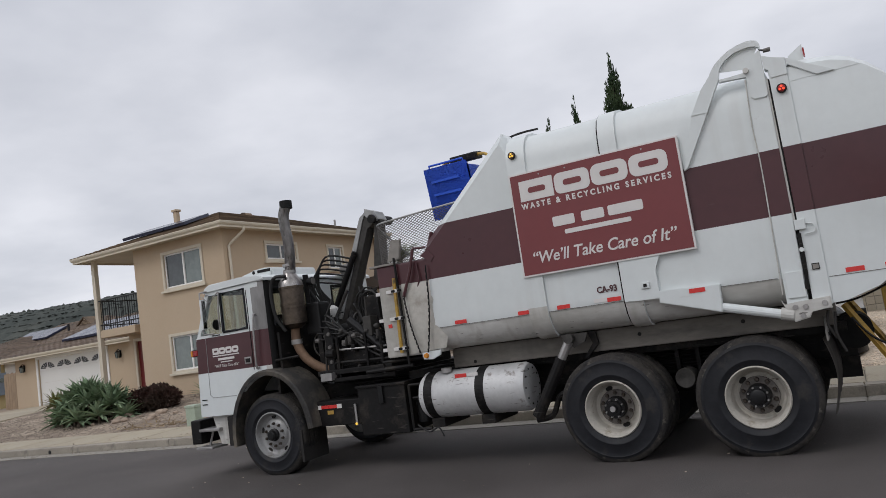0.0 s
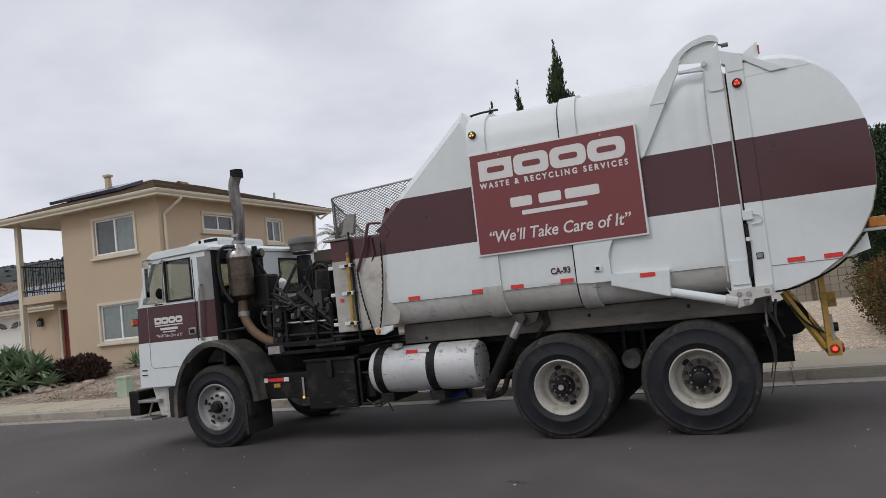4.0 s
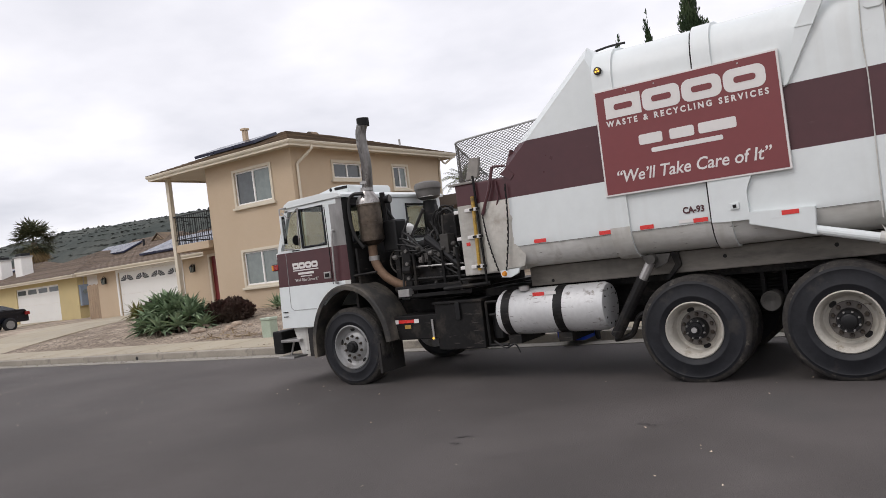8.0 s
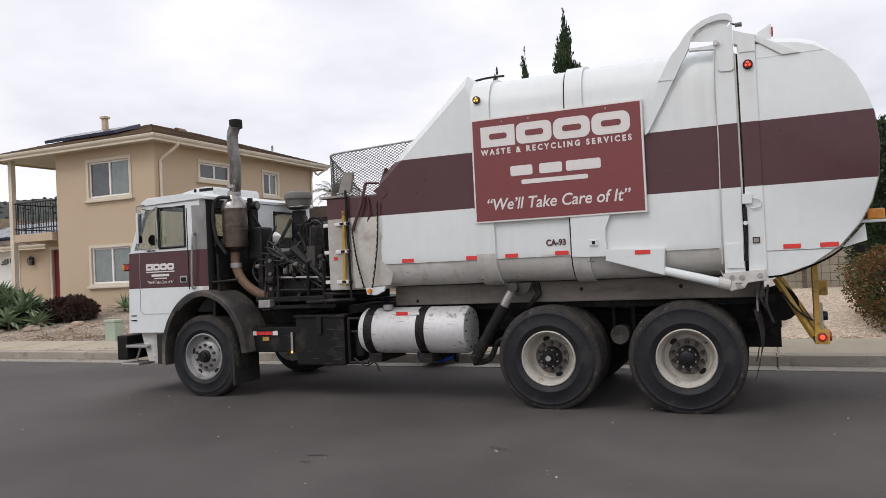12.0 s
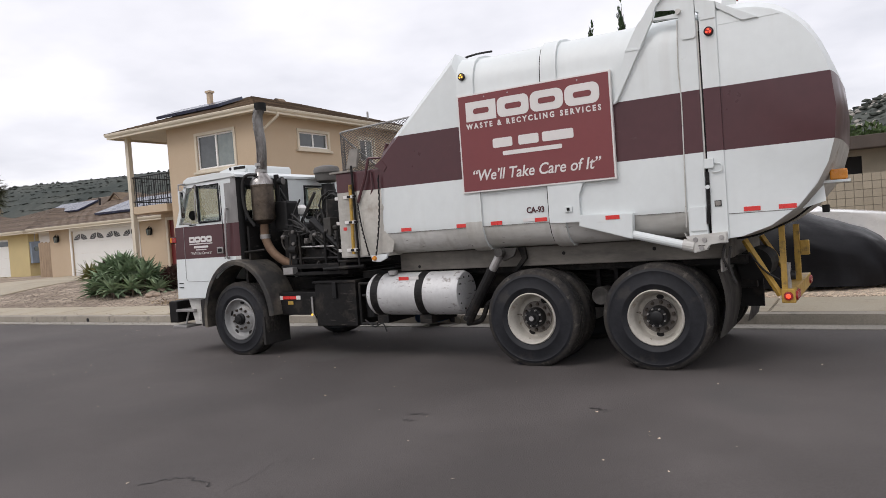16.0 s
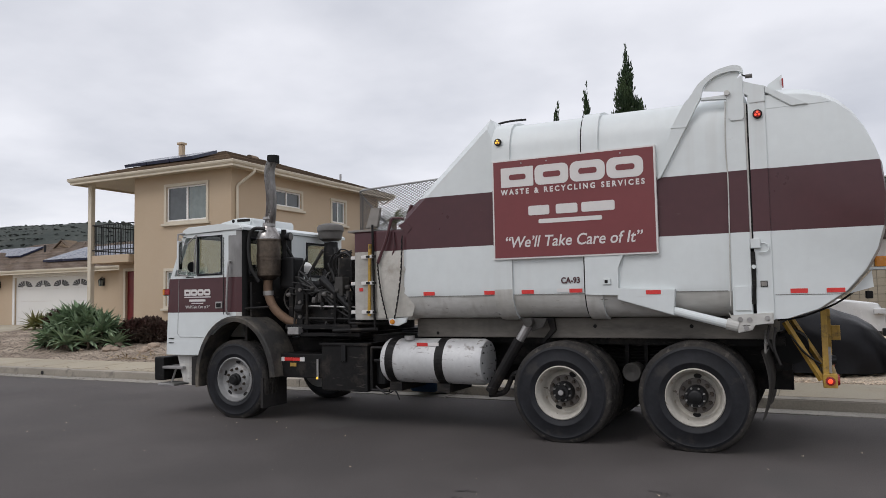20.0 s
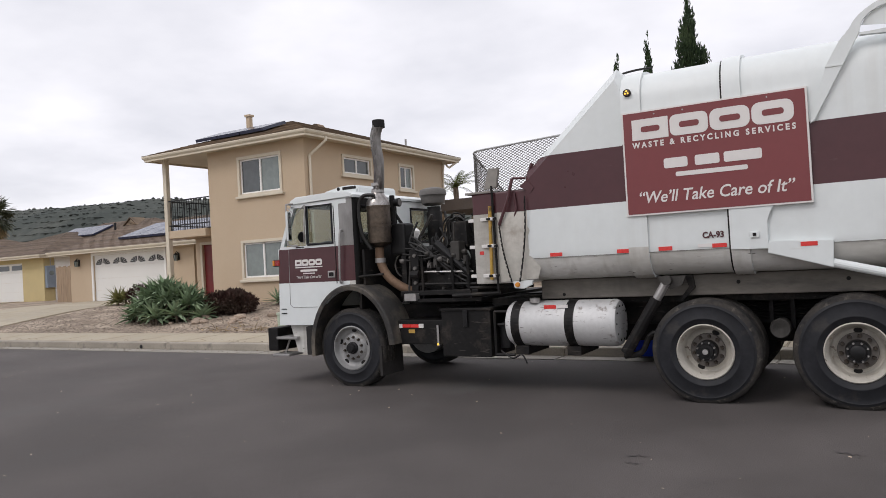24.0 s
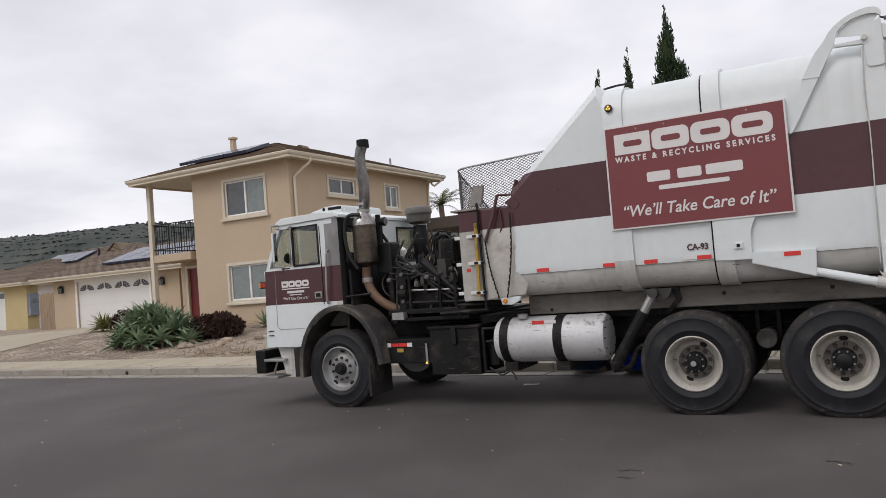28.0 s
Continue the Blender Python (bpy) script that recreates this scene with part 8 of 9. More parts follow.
def frond(V, F, base, az, el, length, width, droop, n=26, hang=0.35, leaflet=0.36, seedr=None, late=0.0):
    """A feather frond: a midrib that bends down, the more so towards its tip with late, with paired leaflets."""
    d = Vector((math.cos(az) * math.cos(el), math.sin(az) * math.cos(el), math.sin(el)))
    p = Vector(base)
    for i in range(n):
        t = i / n
        d = (d + Vector((0, 0, -droop * (late + 1) * t ** late / n))).normalized()
        q = p + d * (length / n)
        side = d.cross(Vector((0, 0, 1))).normalized()
        j = len(V)
        w = 0.02 * (1 - t) + 0.004
        V += [tuple(p - side * w), tuple(p + side * w), tuple(q + side * w), tuple(q - side * w)]
        F.append((j, j + 1, j + 2, j + 3))
        L = leaflet * math.sin(math.pi * min(0.12 + t * 0.95, 1)) ** 0.6
        for s in (-1, 1):
            e = p + (side * s * (1 - hang) + d * 0.55 + Vector((0, 0, -hang + (seedr.uniform(-0.15, 0.15) if seedr else 0)))).normalized() * L
            o = d * width
            j = len(V)
            V += [tuple(p - o * 0.5), tuple(p + o * 0.5), tuple(p.lerp(e, 0.55) + o * 0.45), tuple(e)]
            F.append((j, j + 1, j + 2, j + 3))
        p = q
    return V, F


def feather_palm(name, label, at, h, fronds, length, material, seed, trunk=0.2, yellow=0, droop=1.5, leaflet=0.36):
    ob = thing(name, label, "palm tree", at)
    rng = random.Random(seed)
    part("trunk", tube(B(), [(0, 0, -0.2), (0.05, 0, h * 0.5), (0, 0, h)], [trunk * 1.2, trunk, trunk * 0.9], 12), "bark", ob)
    V, F, V2, F2 = [], [], [], []
    for i in range(fronds):
        low = i < yellow
        el = radians(rng.uniform(-25, 5) if low else rng.uniform(5, 75))
        frond(V2 if low else V, F2 if low else F, (0, 0, h), i * 2.39996 + rng.uniform(-0.2, 0.2), el, length * rng.uniform(0.85, 1.1), 0.03, droop * rng.uniform(0.8, 1.2), leaflet=leaflet, seedr=rng)
    mesh_part("crown", V, F, material, ob)
    if V2:
        mesh_part("dying_fronds", V2, F2, "palm_yellow", ob)
    return ob


rp = thing("palm_tree", "feather palm with yellowing lower fronds", "palm tree", (6.85, 7.2, 0.2))
part("trunk", tube(B(), [(0, 0, -0.2), (0.03, 0, 1.8), (0, 0, 3.5)], [0.3, 0.24, 0.24], 14), "bark", rp)
rgp = random.Random(5)
for k in range(15):
    # low ring of arching yellow fronds
    az, el = 180 + k * 24 + rgp.uniform(-5, 5), 9 + rgp.uniform(-6, 6)
    V, F = frond([], [], (0, 0, 3.5), radians(az), radians(el), 3.3 * rgp.uniform(0.95, 1.05), 0.06, 2.3, 90, 0.42, 0.50, rgp, 1.2)
    mesh_part("yellow_frond", V, F, "palm_yellow", rp)
for ring, (el, L_, dr, m_) in enumerate(((22, 3.0, 1.9, "palm_mixed"), (34, 3.1, 2.3, "palm_mixed"), (46, 3.3, 2.8, "palm"), (63, 3.35, 2.9, "palm"), (76, 3.6, 3.6, "palm"))):
    m9 = 15 - 2 * ring
    for k in range(m9):
        V, F = frond([], [], (0, 0, 3.5), radians(180 + 6 * ring + 360 * k / m9 + rgp.uniform(-7, 7)), radians(el + rgp.uniform(-5, 5)), L_ * rgp.uniform(0.94, 1.06), 0.05, dr, 90, 0.38, 0.46, rgp, 1.2)
        mesh_part("frond", V, F, m_, rp)
st9 = thing("dried_succulent", "stalky brown succulent behind the hedge", "succulent", (4.92, 9.0, 0.45))
for k in range(11):
    x_, y_, h_ = rgp.uniform(-0.2, 0.2), rgp.uniform(-0.15, 0.15), rgp.uniform(1.1, 1.5)
    part("stalk", tube(B(), [(x_ * 0.4, y_ * 0.4, 0), (x_, y_, h_)], 0.012, 5), "bark", st9)
    V, F = rosette(rgp, (x_, y_, h_), 9, 0.08, 0.03, 0.3)
    mesh_part("leaf_tuft", V, F, "leaf_maroon", st9)
feather_palm("palm_tree", "queen palm behind the tan house", (-18.9, 26, 0.7), 4.7, 22, 1.6, "palm", 6, 0.15, 0, 1.5, 0.3)
feather_palm("palm_tree", "small palm behind the far roofs", (-150, 30, 1), 7.0, 24, 3.4, "palm", 9, 0.25, 0, 1.5, 0.9)
feather_palm("palm_tree", "drooping palm among the trees at the street's end", (-100, 1.6, 0.4), 4.6, 44, 4.2, "palm", 10, 0.3, 0, 2.0, 0.9)


def fan_palm(name, label, at, h, r, seed, trunk=0.22, skirt=True, fans=34, lean=(0, 0)):
    """A fan palm: trunk, round crown of pleated fans, dry skirt."""
    ob = thing(name, label, "palm tree", at)
    rng = random.Random(seed)
    tx, ty = lean
    part("trunk", tube(B(), [(0, 0, -0.3), (tx * 0.5, ty * 0.5, h * 0.55), (tx, ty, h)], [trunk * 1.3, trunk, trunk * 0.85], 10), "bark", ob)
    def fans_at(n, lo, hi, material, nm, k=1.0):
        V, F = [], []
        for i in range(n):
            az, el = i * 2.39996 + rng.uniform(-0.3, 0.3), radians(rng.uniform(lo, hi))
            d = Vector((math.cos(az) * math.cos(el), math.sin(az) * math.cos(el), math.sin(el)))
            c = Vector((tx, ty, h)) + d * r * 0.56 * k * rng.uniform(0.65, 1.15)
            side = d.cross(Vector((0, 0, 1)))
            side = side.normalized() if side.length > 0.01 else Vector((1, 0, 0))
            upv = side.cross(d)
            tube_j = len(V)
            V += [tuple(Vector((tx, ty, h)) - side * 0.02), tuple(Vector((tx, ty, h)) + side * 0.02), tuple(c + side * 0.02), tuple(c - side * 0.02)]
            F.append((tube_j, tube_j + 1, tube_j + 2, tube_j + 3))
            m = 13
            for q in range(m):
                a = radians(-100 + 200 * q / (m - 1))
                e = (d * math.cos(a) + side * math.sin(a) + upv * rng.uniform(-0.12, 0.12) + Vector((0, 0, -0.25 * abs(math.sin(a))))).normalized()
                s2 = (e.cross(upv)).normalized() * r * 0.024
                L = r * 0.50 * rng.uniform(0.75, 1.15)
                j = len(V)
                V += [tuple(c), tuple(c + e * L * 0.6 + s2), tuple(c + e * L + Vector((0, 0, -0.1 * L))), tuple(c + e * L * 0.6 - s2)]
                F.append((j, j + 1, j + 2, j + 3))
        mesh_part(nm, V, F, material, ob)
    fans_at(fans, -35, 85, "palm_far", "crown")
    if skirt:
        fans_at(fans // 2, -80, -35, "dry", "dry_skirt", 0.8)
    return ob


fan_palm("palm_tree", "fan palm behind the tan garage", (-64.3, 27, 0.8), 6.5, 2.3, 3, 0.28, True, 64)
fan_palm("palm_tree", "stout fan palm on a front lawn", (-92.0, 8.6, 0.6), 6.7, 3.4, 4, 0.28, True, 34)
for i, (x, y, h, lx) in enumerate(((-135, 20, 16.2, 1.5), (-129.5, 20, 15.0, -1.5), (-145, 20.5, 14.8, -1.0), (-131.5, 40, 16.2, 0.5), (-136, 40, 16.2, -1.5))):
    fan_palm("palm_tree", "tall thin-stemmed fan palm", (x, y, 0.8), h, 1.75, 20 + i, 0.14, False, 30, (lx, 0))


def cypress(label, at, h, r, seed, n):
    ob = thing("cypress_tree", label, "cypress tree", at)
    part("trunk", tube(B(), [(0, 0, -0.3), (0, 0, h * 0.9)], [0.22, 0.03], 8), "bark", ob)
    rs = np.random.RandomState(seed)
    blobs = []
    for i in range(26):
        t = i / 25
        rr = r * (0.7 + 0.3 * min(1, t * 3)) * (1 - max(0, (t - 0.62) / 0.38) ** 1.7) + 0.05
        blobs.append(((rs.normal() * r * 0.22, rs.normal() * r * 0.22, 0.5 + t * (h - 0.9)), (rr * 0.8, rr * 0.8, h / 26 * 1.5)))
    V, F = leaf_cloud(rs, blobs, n, 0.24, 0.3, shell=0.3, up=1.5, out=0.3, loose=0.25)
    mesh_part("crown", V, F, "leaf_dark", ob)
    return ob


cypress("tall dark Italian cypress behind the houses", (-8.85, 36.8, 0.8), 15.5, 1.0, 1, 24000)
cypress("slender Italian cypress behind the houses", (-10.32, 33.0, 0.8), 12.4, 0.26, 2, 6000)
cypress("slender Italian cypress behind the houses", (-12.15, 33.5, 0.8), 11.7, 0.22, 3, 4000)
cypress("dark conifer behind the flat-roofed house", (-0.55, 46, 0.8), 7.2, 0.5, 4, 5000)


def tree(name, label, at, h, blobs, n, size, material, seed, trunk=0.3, aspect=0.6):
    ob = thing(name, label, "tree", at)
    part("trunk", tube(B(), [(0, 0, -0.3), (0.1, 0, h * 0.4), (0, 0, h * 0.85)], [trunk, trunk * 0.75, trunk * 0.25], 10), "bark", ob)
    for c, r in blobs:
        part("limb", tube(B(), bent([(0, 0, max(0.5, c[2] - abs(c[0]) * 0.6 - 1.5)), (c[0] * 0.5, c[1] * 0.5, c[2] - 0.5), (c[0], c[1], c[2])], 3), [trunk * 0.35, trunk * 0.3, trunk * 0.25, trunk * 0.2, trunk * 0.15, trunk * 0.1, 0.03], 6), "bark", ob)
    V, F = leaf_cloud(np.random.RandomState(seed), blobs, n, size, aspect, shell=0.35)
    mesh_part("crown", V, F, material, ob)
    return ob


rs0 = random.Random(77)
tree("conifer_tree", "big dark conifer with ragged tiers at the street's end", (-110, -2.2, 0.4), 18.5, [((rs0.uniform(-1, 1) * (1 - k / 14) * 3.2, rs0.uniform(-1, 1) * (1 - k / 14) * 3.2, 4 + k * 1.03), (1.5 - 0.06 * k, 1.6 - 0.06 * k, 0.75)) for k in range(14)] + [((0, 3.0, 13.2), (0.7, 0.8, 1.5)), ((0, 2.6, 10.5), (1.2, 1.2, 0.7))], 6500, 0.55, "leaf_far", 41, 0.5)
tree("conifer_tree", "dark spreading conifer at the street's end", (-106, -8.0, 0.4), 14.5, [((0, rs0.uniform(-4, 4), 4 + 1.1 * k), (2.6, 2.6, 1.3)) for k in range(10)], 6500, 0.6, "leaf_far", 42, 0.5)
tree("pepper_tree", "drooping yellow-green tree over the pavement's end", (-97, -5.6, 0.3), 7.0, [((0, -1.5, 4.6), (2.4, 2.4, 1.9)), ((0, 1.4, 4.2), (2.2, 2.0, 1.8)), ((0, 0, 5.6), (2.0, 2.4, 1.2)), ((0, -3, 3.4), (1.8, 2, 1.8))], 9000, 0.42, "palm_mixed", 43, 0.3, 0.3)
tree("street_tree", "dense dark tree behind the parked cars", (-112, 3.5, 0.5), 6.5, [((0, -1, 3.6), (3, 2.2, 2.2)), ((0, 2.2, 3.0), (3, 2.0, 2.0)), ((0, 0.5, 5.0), (2.6, 2.2, 1.5))], 4200, 0.45, "leaf_dark", 44, 0.3)
tree("street_tree", "round clipped tree behind the roofs", (-106.5, 30, 1.0), 8.4, [((0, 0, 6.2), (3.4, 3.4, 2.1)), ((-1.2, 0, 6.6), (2.2, 2.6, 1.6)), ((1.5, 0, 6.4), (2.2, 2.6, 1.6))], 4200, 0.6, "leaf_dark", 45, 0.5)
tree("street_tree", "bright green tree beyond the flat roof", (-1.2, 33, 0.8), 4.8, [((-0.8, 0, 3.4), (1.4, 1.4, 1.3)), ((0.9, 0, 3.3), (1.4, 1.4, 1.4)), ((2.4, 0, 3.2), (1.0, 1.2, 1.0))], 2600, 0.26, "leaf_mid", 46, 0.2)
tree("street_tree", "leafy tree line at the street's end", (-170, 10, 1), 9, [((0, -8, 5), (4, 5, 3.5)), ((0, 0, 6), (4, 5, 3.5)), ((0, 8, 5), (4, 5, 3.5)), ((0, 15, 4.5), (4, 5, 3)), ((0, -17, 6), (4, 5, 4.5))], 5200, 0.8, "leaf_mid", 47, 0.5)
bush("flowering_bush", "round pale flowering bush by the kerb", [((0, 0, 1.0), (1.5, 1.9, 1.2))], 1600, 0.22, "leaf_mid", 48, at=(-101, 3.0, 0.3))
bush("garden_bush", "dark bushes along the far front gardens", [((-6, 0, 0.7), (2.5, 1, 0.9)), ((0, 0, 0.8), (2.5, 1, 1.0)), ((7, 0.5, 0.6), (2.5, 1, 0.8))], 2200, 0.25, "leaf_dark", 49, at=(-75, 12, 0.5))
for k, (x, y, h) in enumerate(((-103, -5.5, 2.6), (-104, -1.8, 3.2), (-104.5, 2.0, 2.8), (-107, 6.0, 3.0), (-103, -9.0, 3.4))):
    bush("garden_bush", "tall mixed green shrubs closing the street's end", [((0, -1, h * 0.45), (1.6, 1.7, h * 0.5)), ((0.3, 1.2, h * 0.5), (1.6, 1.6, h * 0.5)), ((0, 0.2, h * 0.8), (1.3, 1.4, h * 0.4))], 2300, 0.34, "leaf_mid" if k % 2 else "leaf_dark", 300 + k, at=(x, y, 0.3))
bush("garden_bush", "dark dense foliage beneath the big conifer", [((0, 0, 5.0), (3.0, 3.6, 2.6)), ((0, -2.5, 7.2), (2.6, 2.8, 2.2)), ((0, 1.8, 7.4), (2.4, 2.4, 2.2)), ((0, -1, 9.5), (2.2, 2.6, 2.0)), ((0, -5.5, 6.0), (2.6, 3.0, 3.0))], 6500, 0.55, "leaf_far", 310, at=(-111.5, -3.0, 0.3))
def bed(label, x0, x1, y0, y1, material, seed, nx=26, ny=10, lift=0.05):
    """A low mound of soil or lawn with a wavy edge."""
    V, F = [], []
    for i in range(nx + 1):
        for k in range(ny + 1):
            u, v = i / nx, k / ny
            x = x0 + (x1 - x0) * u
            y = y0 + (y1 - y0) * v + 0.35 * noise.noise((x * 0.4, seed, 0)) * (1 if k else 0.2)
            e = min(u, 1 - u, v, 1 - v)
            V.append((x, y, ground_z(x, y) + (-0.05 if e == 0 else lift + lift * noise.noise((x * 1.5, y * 1.5, seed)))))
    for i in range(nx):
        for k in range(ny):
            a = i * (ny + 1) + k
            F.append((a, a + ny + 1, a + ny + 2, a + 1))
    return tagged(mesh_part("garden_bed", V, F, material, smooth=True), label, "garden bed", "", "structure")


bed("dark mulched soil bed under the blue agaves", -48.5, -35.0, 5.1, 8.6, "soil", 3)
bed("green lawn strip beside the far pavement", -60.0, -49.3, 5.1, 8.2, "leaf_mid", 4)
# bare sapling by the house corner
sap = thing("bare_sapling", "bare branching sapling by the house corner", "sapling", (-13.9, 9.9, 0.5))
rr3 = random.Random(8)
def twig(p, d, L, r, depth):
    q = p + d * L
    part("branch", tube(B(), [p, p.lerp(q, 0.5) + Vector((rr3.uniform(-1, 1), rr3.uniform(-1, 1), 0)) * L * 0.06, q], [r, r * 0.8, r * 0.6], 5), "bark", sap)
    if depth:
        for k in range(3):
            twig(p.lerp(q, rr3.uniform(0.5, 1)), (d + Vector((rr3.uniform(-1, 1), rr3.uniform(-1, 1), rr3.uniform(-0.1, 0.6))) * 0.75).normalized(), L * 0.62, r * 0.6, depth - 1)
twig(Vector((0, 0, -0.1)), Vector((0.05, 0, 1)).normalized(), 1.3, 0.025, 3)
agave("yucca_plant", "scrappy thin plant against the block wall", (2.35, 13.6, 0.55), [(0, 0, 0.9, 0.7), (0.06, 0, 0.5, 0.5)], "leaf_mid", 15, 18, 0.5, 0.04, 1.4)

# ---- loose stones ----
def pebbles(name, label, n, area, size, material, seed):
    rs = np.random.RandomState(seed)
    V, F = [], []
    base = np.array([(1, 0, 0), (-1, 0, 0), (0, 1, 0), (0, -1, 0), (0, 0, 1), (0, 0, -1)], float)
    tri = [(0, 2, 4), (2, 1, 4), (1, 3, 4), (3, 0, 4), (2, 0, 5), (1, 2, 5), (3, 1, 5), (0, 3, 5)]
    for i in range(n):
        x, y = rs.uniform(area[0], area[1]), area[2] + (area[3] - area[2]) * rs.random() ** 1.3
        s = size * rs.uniform(0.5, 1.3)
        a = rs.uniform(0, 6.28)
        sc = base * (s * rs.uniform(0.7, 1.3), s * rs.uniform(0.6, 1.0), s * rs.uniform(0.35, 0.6))
        xy = np.stack([sc[:, 0] * math.cos(a) - sc[:, 1] * math.sin(a) + x, sc[:, 0] * math.sin(a) + sc[:, 1] * math.cos(a) + y, sc[:, 2] + ground_z(x, y) + s * 0.15], 1)
        j = len(V)
        V += [tuple(v) for v in xy]
        F += [(p + j, q + j, r + j) for p, q, r in tri]
    return tagged(mesh_part(name, V, F, material), label, "gravel", "", "stuff")


bed("pale tan gravel spread over the front yard", -7.2, 9.0, 4.74, 13.9, "gravel_pale", 6, 40, 24, 0.008)
pebbles("gravel", "pale tan river gravel in the front yard", 26000, (-3.5, 6.0, 4.76, 11.5), 0.027, "pebble", 1)
pebbles("gravel", "grey-brown gravel between pavement and agave", 9500, (-24.8, -7.0, 4.75, 9.3), 0.028, "pebble_dark", 2)
for i in range(16):
    rg2 = random.Random(100 + i)
    x = -17.0 + i * 0.19
    y = 6.2 + 0.5 * math.sin(i * 0.9) + (0.3 if x > -16.8 else -0.2)
    s = rg2.uniform(0.05, 0.13)
    bm = B()
    bmesh.ops.create_icosphere(bm, subdivisions=2, radius=1)
    for v in bm.verts:
        v.co = v.co * (1 + 0.3 * noise.noise(v.co * 1.3 + Vector((i * 7, 0, 0))))
        v.co = Vector((v.co.x * s * 1.3, v.co.y * s, v.co.z * s * 0.75))
    st1 = part("garden_stone", bm, "rock")
    st1.location = (x, y, ground_z(x, y) + s * 0.3)
    tagged(st1, "brown garden stone edging the plant bed", "stone", "edging stones")
# boulders and trees far up the hills
def far_scatter(name, label, src, n, size, material, seed, lo, hi, flat=0.7, cat="boulders", far_x=1e9, loose=(7, 2.5)):
    rs = np.random.RandomState(seed)
    bm = B()
    bmesh.ops.create_icosphere(bm, subdivisions=1, radius=1)
    bm.verts.index_update()
    base = np.array([v.co[:] for v in bm.verts])
    tri = np.array([[v.index for v in f.verts] for f in bm.faces])
    bm.free()
    cand = np.array([v for i, v in enumerate(src) if lo <= (i % 15) <= hi and v[0] < far_x])
    p = cand[rs.randint(0, len(cand), n)] + np.stack([rs.normal(0, loose[0], n), rs.normal(0, loose[1], n), rs.normal(0, 0.2, n) - 0.3 * size], 1)
    sz = size * rs.uniform(0.4, 1.4, n)
    sc = np.stack([sz * rs.uniform(0.8, 1.4, n), sz, sz * flat * rs.uniform(0.7, 1.2, n)], 1)
    V = (p[:, None] + base[None] * (1 + 0.3 * rs.uniform(-1, 1, (n, len(base), 1))) * sc[:, None]).reshape(-1, 3)
    F = (tri[None] + (np.arange(n) * len(base))[:, None, None]).reshape(-1, 3)
    return tagged(mesh_part(name, V.tolist(), F.tolist(), material), label, cat, "", "stuff")


far_scatter("hill_boulders", "granite boulders strewn over the hill", hv2, 2600, 0.95, "rock_far", 5, 3, 14, 0.7, "boulders", 170, (2.6, 0.9))
far_scatter("hill_scrub", "dark scrub dotted over the rocky hill", hv2, 3200, 1.3, "leaf_far", 6, 2, 14, 0.6, "scrub", 190, (2.6, 0.9))
far_scatter("hill_trees", "small dark trees along the hill's ridge", hv, 520, 1.35, "leaf_far", 7, 13, 14, 1.1, "trees")
far_scatter("hill_scrub", "dark scrub on the green hillside", hv, 9000, 1.15, "hill", 8, 1, 13, 0.35, "scrub", 1e9, (3, 2.0))
far_scatter("ridge_houses", "pale houses on the ridge", hv, 70, 1.5, "stucco_dull", 9, 13, 14, 0.45, "houses")

